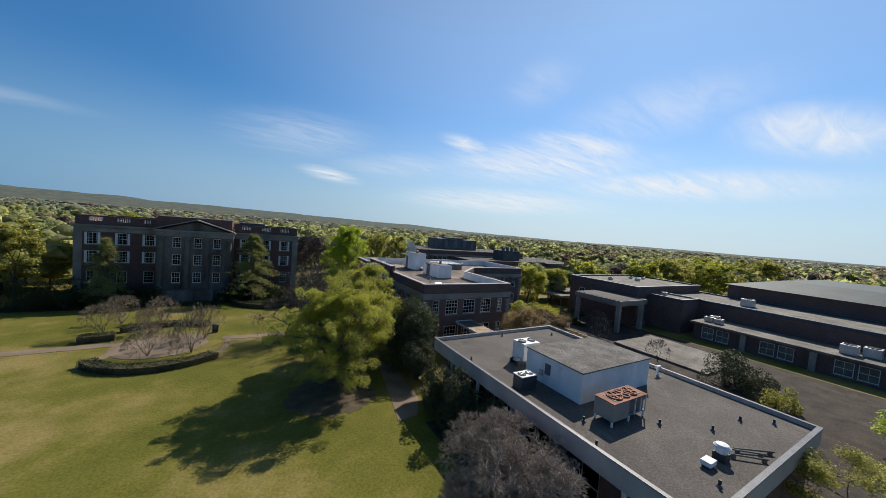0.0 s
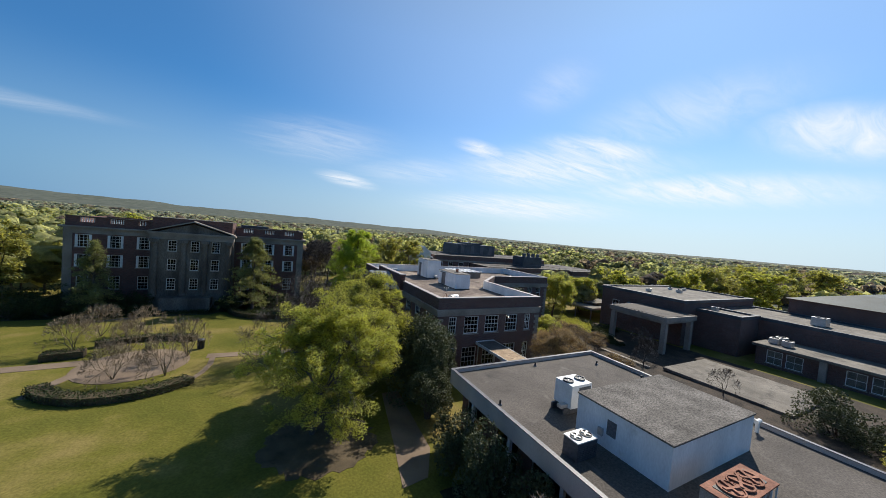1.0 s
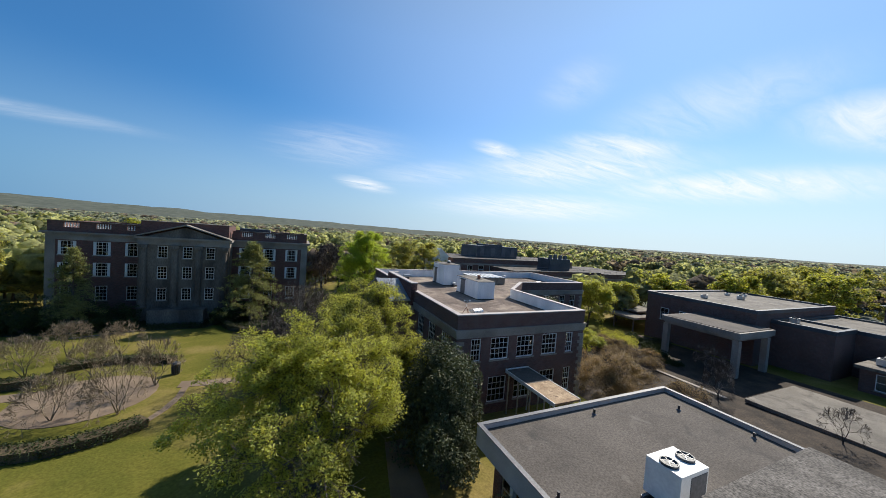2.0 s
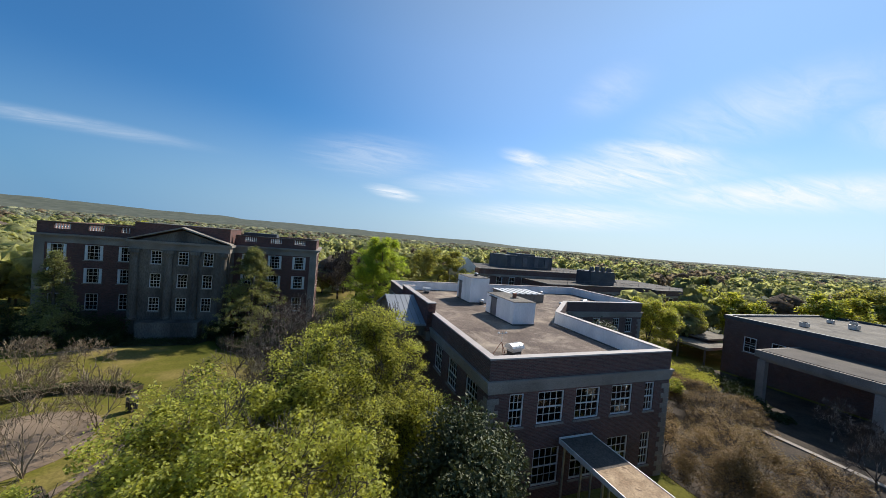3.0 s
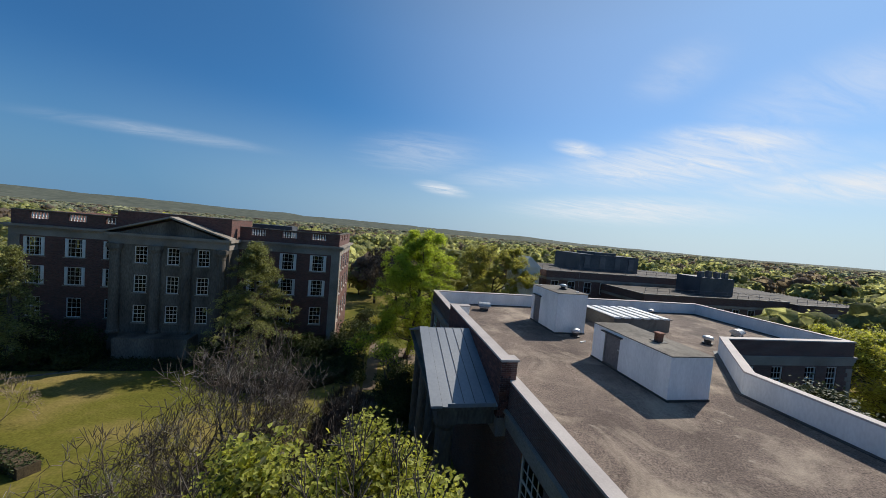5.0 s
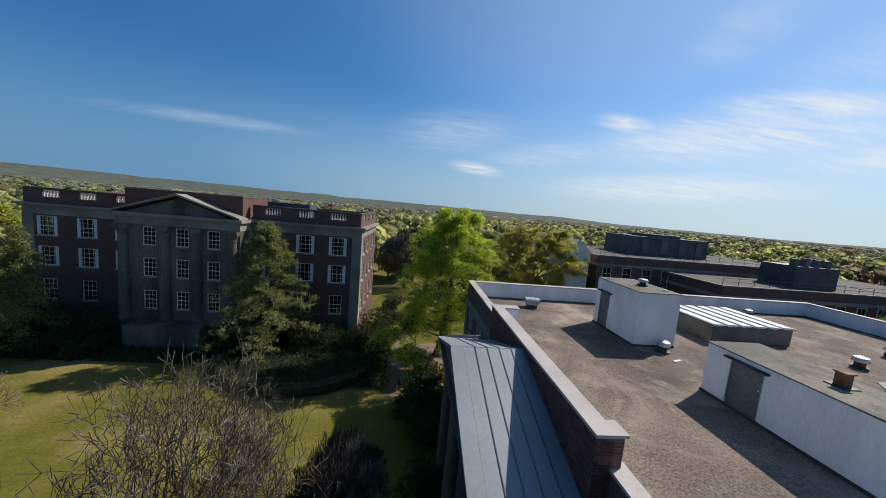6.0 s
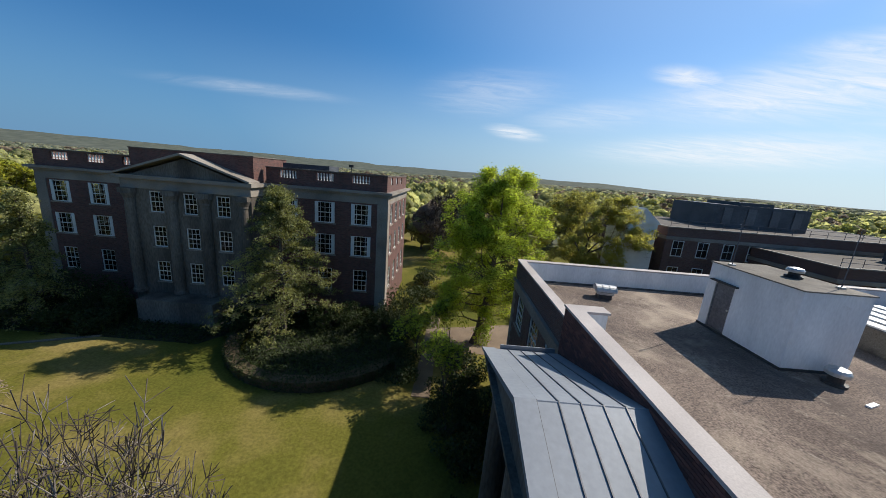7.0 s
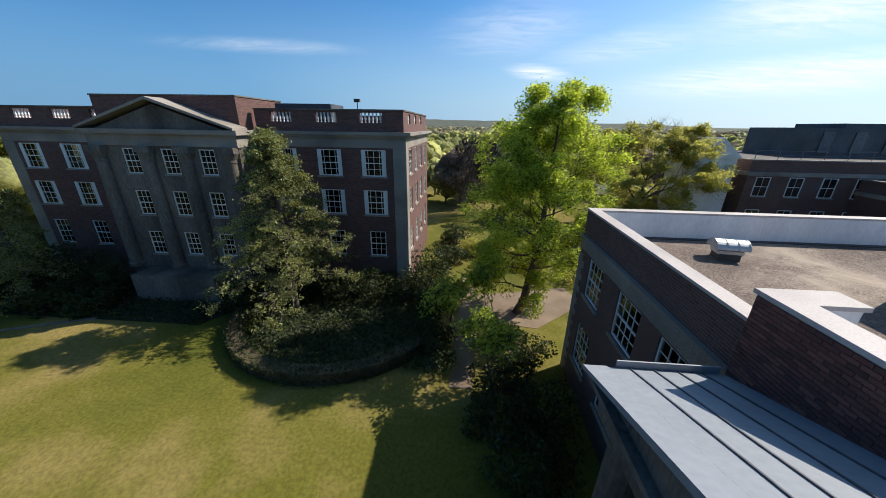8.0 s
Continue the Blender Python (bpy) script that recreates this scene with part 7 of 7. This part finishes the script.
def low_roof_clutter():
    ob = thing("exhaust_fan", (18.85, 6.6, LOW_Z), "white domed exhaust fan on a dark curb", "roof fan")
    boxes("curb", [(18.6, 19.1, 6.35, 6.85, LOW_Z + 0.003, LOW_Z + 0.35)], M["tar"], ob, "", 0.02)
    bm = bmesh.new(); add_profile(bm, (18.85, 6.6, LOW_Z + 0.355), [(0.22, 0), (0.22, 0.2), (0.33, 0.24), (0.33, 0.3), (0.24, 0.4), (0.05, 0.44)], 18)
    part("dome", bm, M["paint"], ob)
    b = thing("junction_box", (17.65, 6.6, LOW_Z), "white metal box on blocks on the flat roof", "box")
    boxes("body", [(17.4, 18.0, 6.45, 6.85, LOW_Z + 0.12, LOW_Z + 0.32)], M["paint"], b, "", 0.02)
    boxes("block", [(17.45, 17.6, 6.5, 6.8, LOW_Z + 0.003, LOW_Z + 0.117)], M["tar"], b); boxes("block", [(17.8, 17.95, 6.5, 6.8, LOW_Z + 0.003, LOW_Z + 0.117)], M["tar"], b)
    for k, (p, q) in enumerate((((19.6, 7.0, 0.16), (21.2, 5.7, 0.16)), ((19.5, 6.5, 0.16), (20.8, 5.5, 0.16)), ((20.3, 6.6, 0.16), (21.9, 5.6, 0.16)))):
        bm = bmesh.new(); add_rod(bm, (p[0], p[1], LOW_Z + p[2]), (q[0], q[1], LOW_Z + q[2]), 0.045, sides=8)
        for t in (0.1, 0.9):
            x, y = p[0] + (q[0] - p[0]) * t, p[1] + (q[1] - p[1]) * t
            add_box(bm, x - 0.08, x + 0.08, y - 0.08, y + 0.08, LOW_Z + 0.003, LOW_Z + 0.12)
        tagged(part("roof_pipe", bm, M["roof_pale"]), "pale pipe run on blocks across the flat roof", "pipe", "roof pipes")
    for x, y in ((19.15, 9.36), (21.42, 7.84), (16.65, 5.87), (24.3, 7.6), (25.9, 6.6), (14.2, 20.0), (14.1, 9.64), (15.3, 11.2), (26.75, 19.6), (20.4, 23.8), (25.8, 22.6)):
        o = thing("vent_pipe", (x, y, LOW_Z), "short black vent pipe through the flat roof", "vent pipe", "roof vent pipes")
        bm = bmesh.new(); add_rod(bm, (x, y, LOW_Z + 0.003), (x, y, LOW_Z + 0.3), 0.06, sides=10)
        part("pipe", bm, M["tar"], o)
        bm = bmesh.new(); add_profile(bm, (x, y, LOW_Z + 0.003), [(0.13, 0), (0.08, 0.06), (0.075, 0.1)], 10)
        part("collar", bm, M["seam"], o)
    c = thing("white_cowl", (26.4, 13.06, LOW_Z), "white tee-topped vent cowl by the plant room", "vent")
    bm = bmesh.new(); add_rod(bm, (26.4, 13.06, LOW_Z + 0.003), (26.4, 13.06, LOW_Z + 0.6), 0.09, sides=10); part("stack", bm, M["paint"], c)
    bm = bmesh.new(); add_rod(bm, (26.15, 13.06, LOW_Z + 0.62), (26.65, 13.06, LOW_Z + 0.62), 0.11, sides=10); part("tee", bm, M["paint"], c)


low_roof_clutter()


def covered_walk():
    g = gz(0, 28) - 0.2
    ob = thing("covered_walk", (20.4, 27.4, g), "low covered walk with a rust-stained metal roof between two buildings", "covered walk")
    boxes("roof", [(20.4, 22.5, 29.4, 31.8, 2.85, 2.97)], M["roof_dark"], ob, "stained grey metal sheet roof", 0.02)
    boxes("rusted_roof", [(20.4, 22.5, 26.6, 29.396, 2.85, 2.97)], M["rust_tan"], ob, "rust-stained tan metal sheet roof", 0.02)
    boxes("fascia", [(20.35, 20.398, 26.6, 31.8, 2.75, 3.0), (22.502, 22.55, 26.6, 31.8, 2.75, 3.0), (20.35, 22.55, 31.803, 31.85, 2.75, 3.05)], M["paint"], ob)
    for y in (27.6, 29.0, 30.3, 31.5):
        for x in (20.45, 22.38):
            boxes("post", [(x, x + 0.08, y, y + 0.08, g, 2.85)], M["steel"], ob)


covered_walk()


def hall_plant():
    """Cooling units on the long hall's roofs."""
    for k, (x, y, z, s) in enumerate(((61.2, 21.2, 2.6, 1.0), (61.4, 22.5, 2.6, 1.0), (62.8, 22.2, 2.6, 1.1), (61.2, 8.4, 2.6, 1.5), (62.4, 6.8, 2.6, 1.5), (63.8, 3.4, 2.6, 1.0), (70.0, 20.5, 5.0, 1.6), (68.6, 38.0, 6.3, 0.8), (61.8, 39.6, 6.3, 0.7), (71.3, 41.0, 6.3, 0.6), (74.3, 40.0, 6.3, 0.6), (62.4, 29.8, 5.15, 0.8))):
        ob = thing("roof_unit", (x, y, z), "grey roof cooling unit on the long hall", "cooling unit", "long hall roof units")
        boxes("casing", [(x, x + 1.1 * s, y, y + 0.9 * s, z + 0.06, z + 0.75 * s)], M["steel"], ob, "", 0.03)
        boxes("skid", [(x + 0.05, x + 1.05 * s, y + 0.1, y + 0.2, z + 0.002, z + 0.057), (x + 0.05, x + 1.05 * s, y + 0.6 * s, y + 0.7 * s, z + 0.002, z + 0.057)], M["tar"], ob)
        bm = bmesh.new(); add_profile(bm, (x + 0.55 * s, y + 0.45 * s, z + 0.75 * s + 0.003), [(0.36 * s, 0), (0.36 * s, 0.08), (0.31 * s, 0.08), (0.3 * s, 0.02)], 14)
        part("fan_ring", bm, M["dark_clad"], ob)


hall_plant()


def chapel():
    ob = thing("white_gable_house", (35, 82, -1.4), "white gabled house front among the far trees", "house")
    boxes("wall", [(34.4, 38.4, 82, 87, -1.4, 7.9)], M["paint"], ob)
    bm = bmesh.new()
    a = [bm.verts.new((x, 81.8, z)) for x, z in ((34.1, 7.904), (38.7, 7.904), (36.4, 9.9))]; b = [bm.verts.new((x, 87.2, z)) for x, z in ((34.1, 7.904), (38.7, 7.904), (36.4, 9.9))]
    bm.faces.new(a); bm.faces.new(list(reversed(b)))
    for k in range(3):
        bm.faces.new((a[k], b[k], b[(k + 1) % 3], a[(k + 1) % 3]))
    part("roof", bm, M["paint"], ob)


chapel()


# ---- the raised parapet's bricks ----
def lay_bricks():
    host = bpy.data.objects["raised_parapet"]
    bm = bmesh.new(); add_box(bm, -0.016, 0.004, -0.107, 0.107, -0.0325, 0.0325)
    single = mesh_of("brick", bm, M["brick_piece"])
    rng = np.random.default_rng(9)
    rest = bmesh.new()
    z, row, count = 5.96, 0, 0
    while z + 0.05 < 8.05:
        y = 41.615 + (0.1125 if row % 2 else 0.0)
        while y + 0.1 < 50.47:
            x = 15.6 + rng.uniform(-0.002, 0.002)
            if y > 47.3 and z > 6.5 and count < 300:
                placed("brick", single, pose(x, y, z), host); count += 1
            else:
                add_box(rest, x - 0.016, x + 0.004, y - 0.107, y + 0.107, z - 0.0325, z + 0.0325)
            y += 0.225
        if row % 2:
            add_box(rest, 15.584, 15.604, 41.508, 41.610, z - 0.0325, z + 0.0325)
        if 50.465 - (y - 0.107) > 0.04:
            add_box(rest, 15.584, 15.604, y - 0.107, 50.465, z - 0.0325, z + 0.0325)
        for ya, yb in ((41.488, 41.502), (50.468, 50.482)):      # the two ends
            for xa, xb in ((15.605, 15.795), (15.805, 15.99)) if row % 2 else ((15.605, 15.695), (15.705, 15.915), (15.925, 15.99)):
                add_box(rest, xa, xb, ya, yb, z - 0.0325, z + 0.0325)
        z += 0.075; row += 1
    ob = part("laid_bricks", rest, M["brick_rest"], host, "red bricks in running bond")
    tagged(ob, "red bricks in running bond", kind="stuff")


lay_bricks()
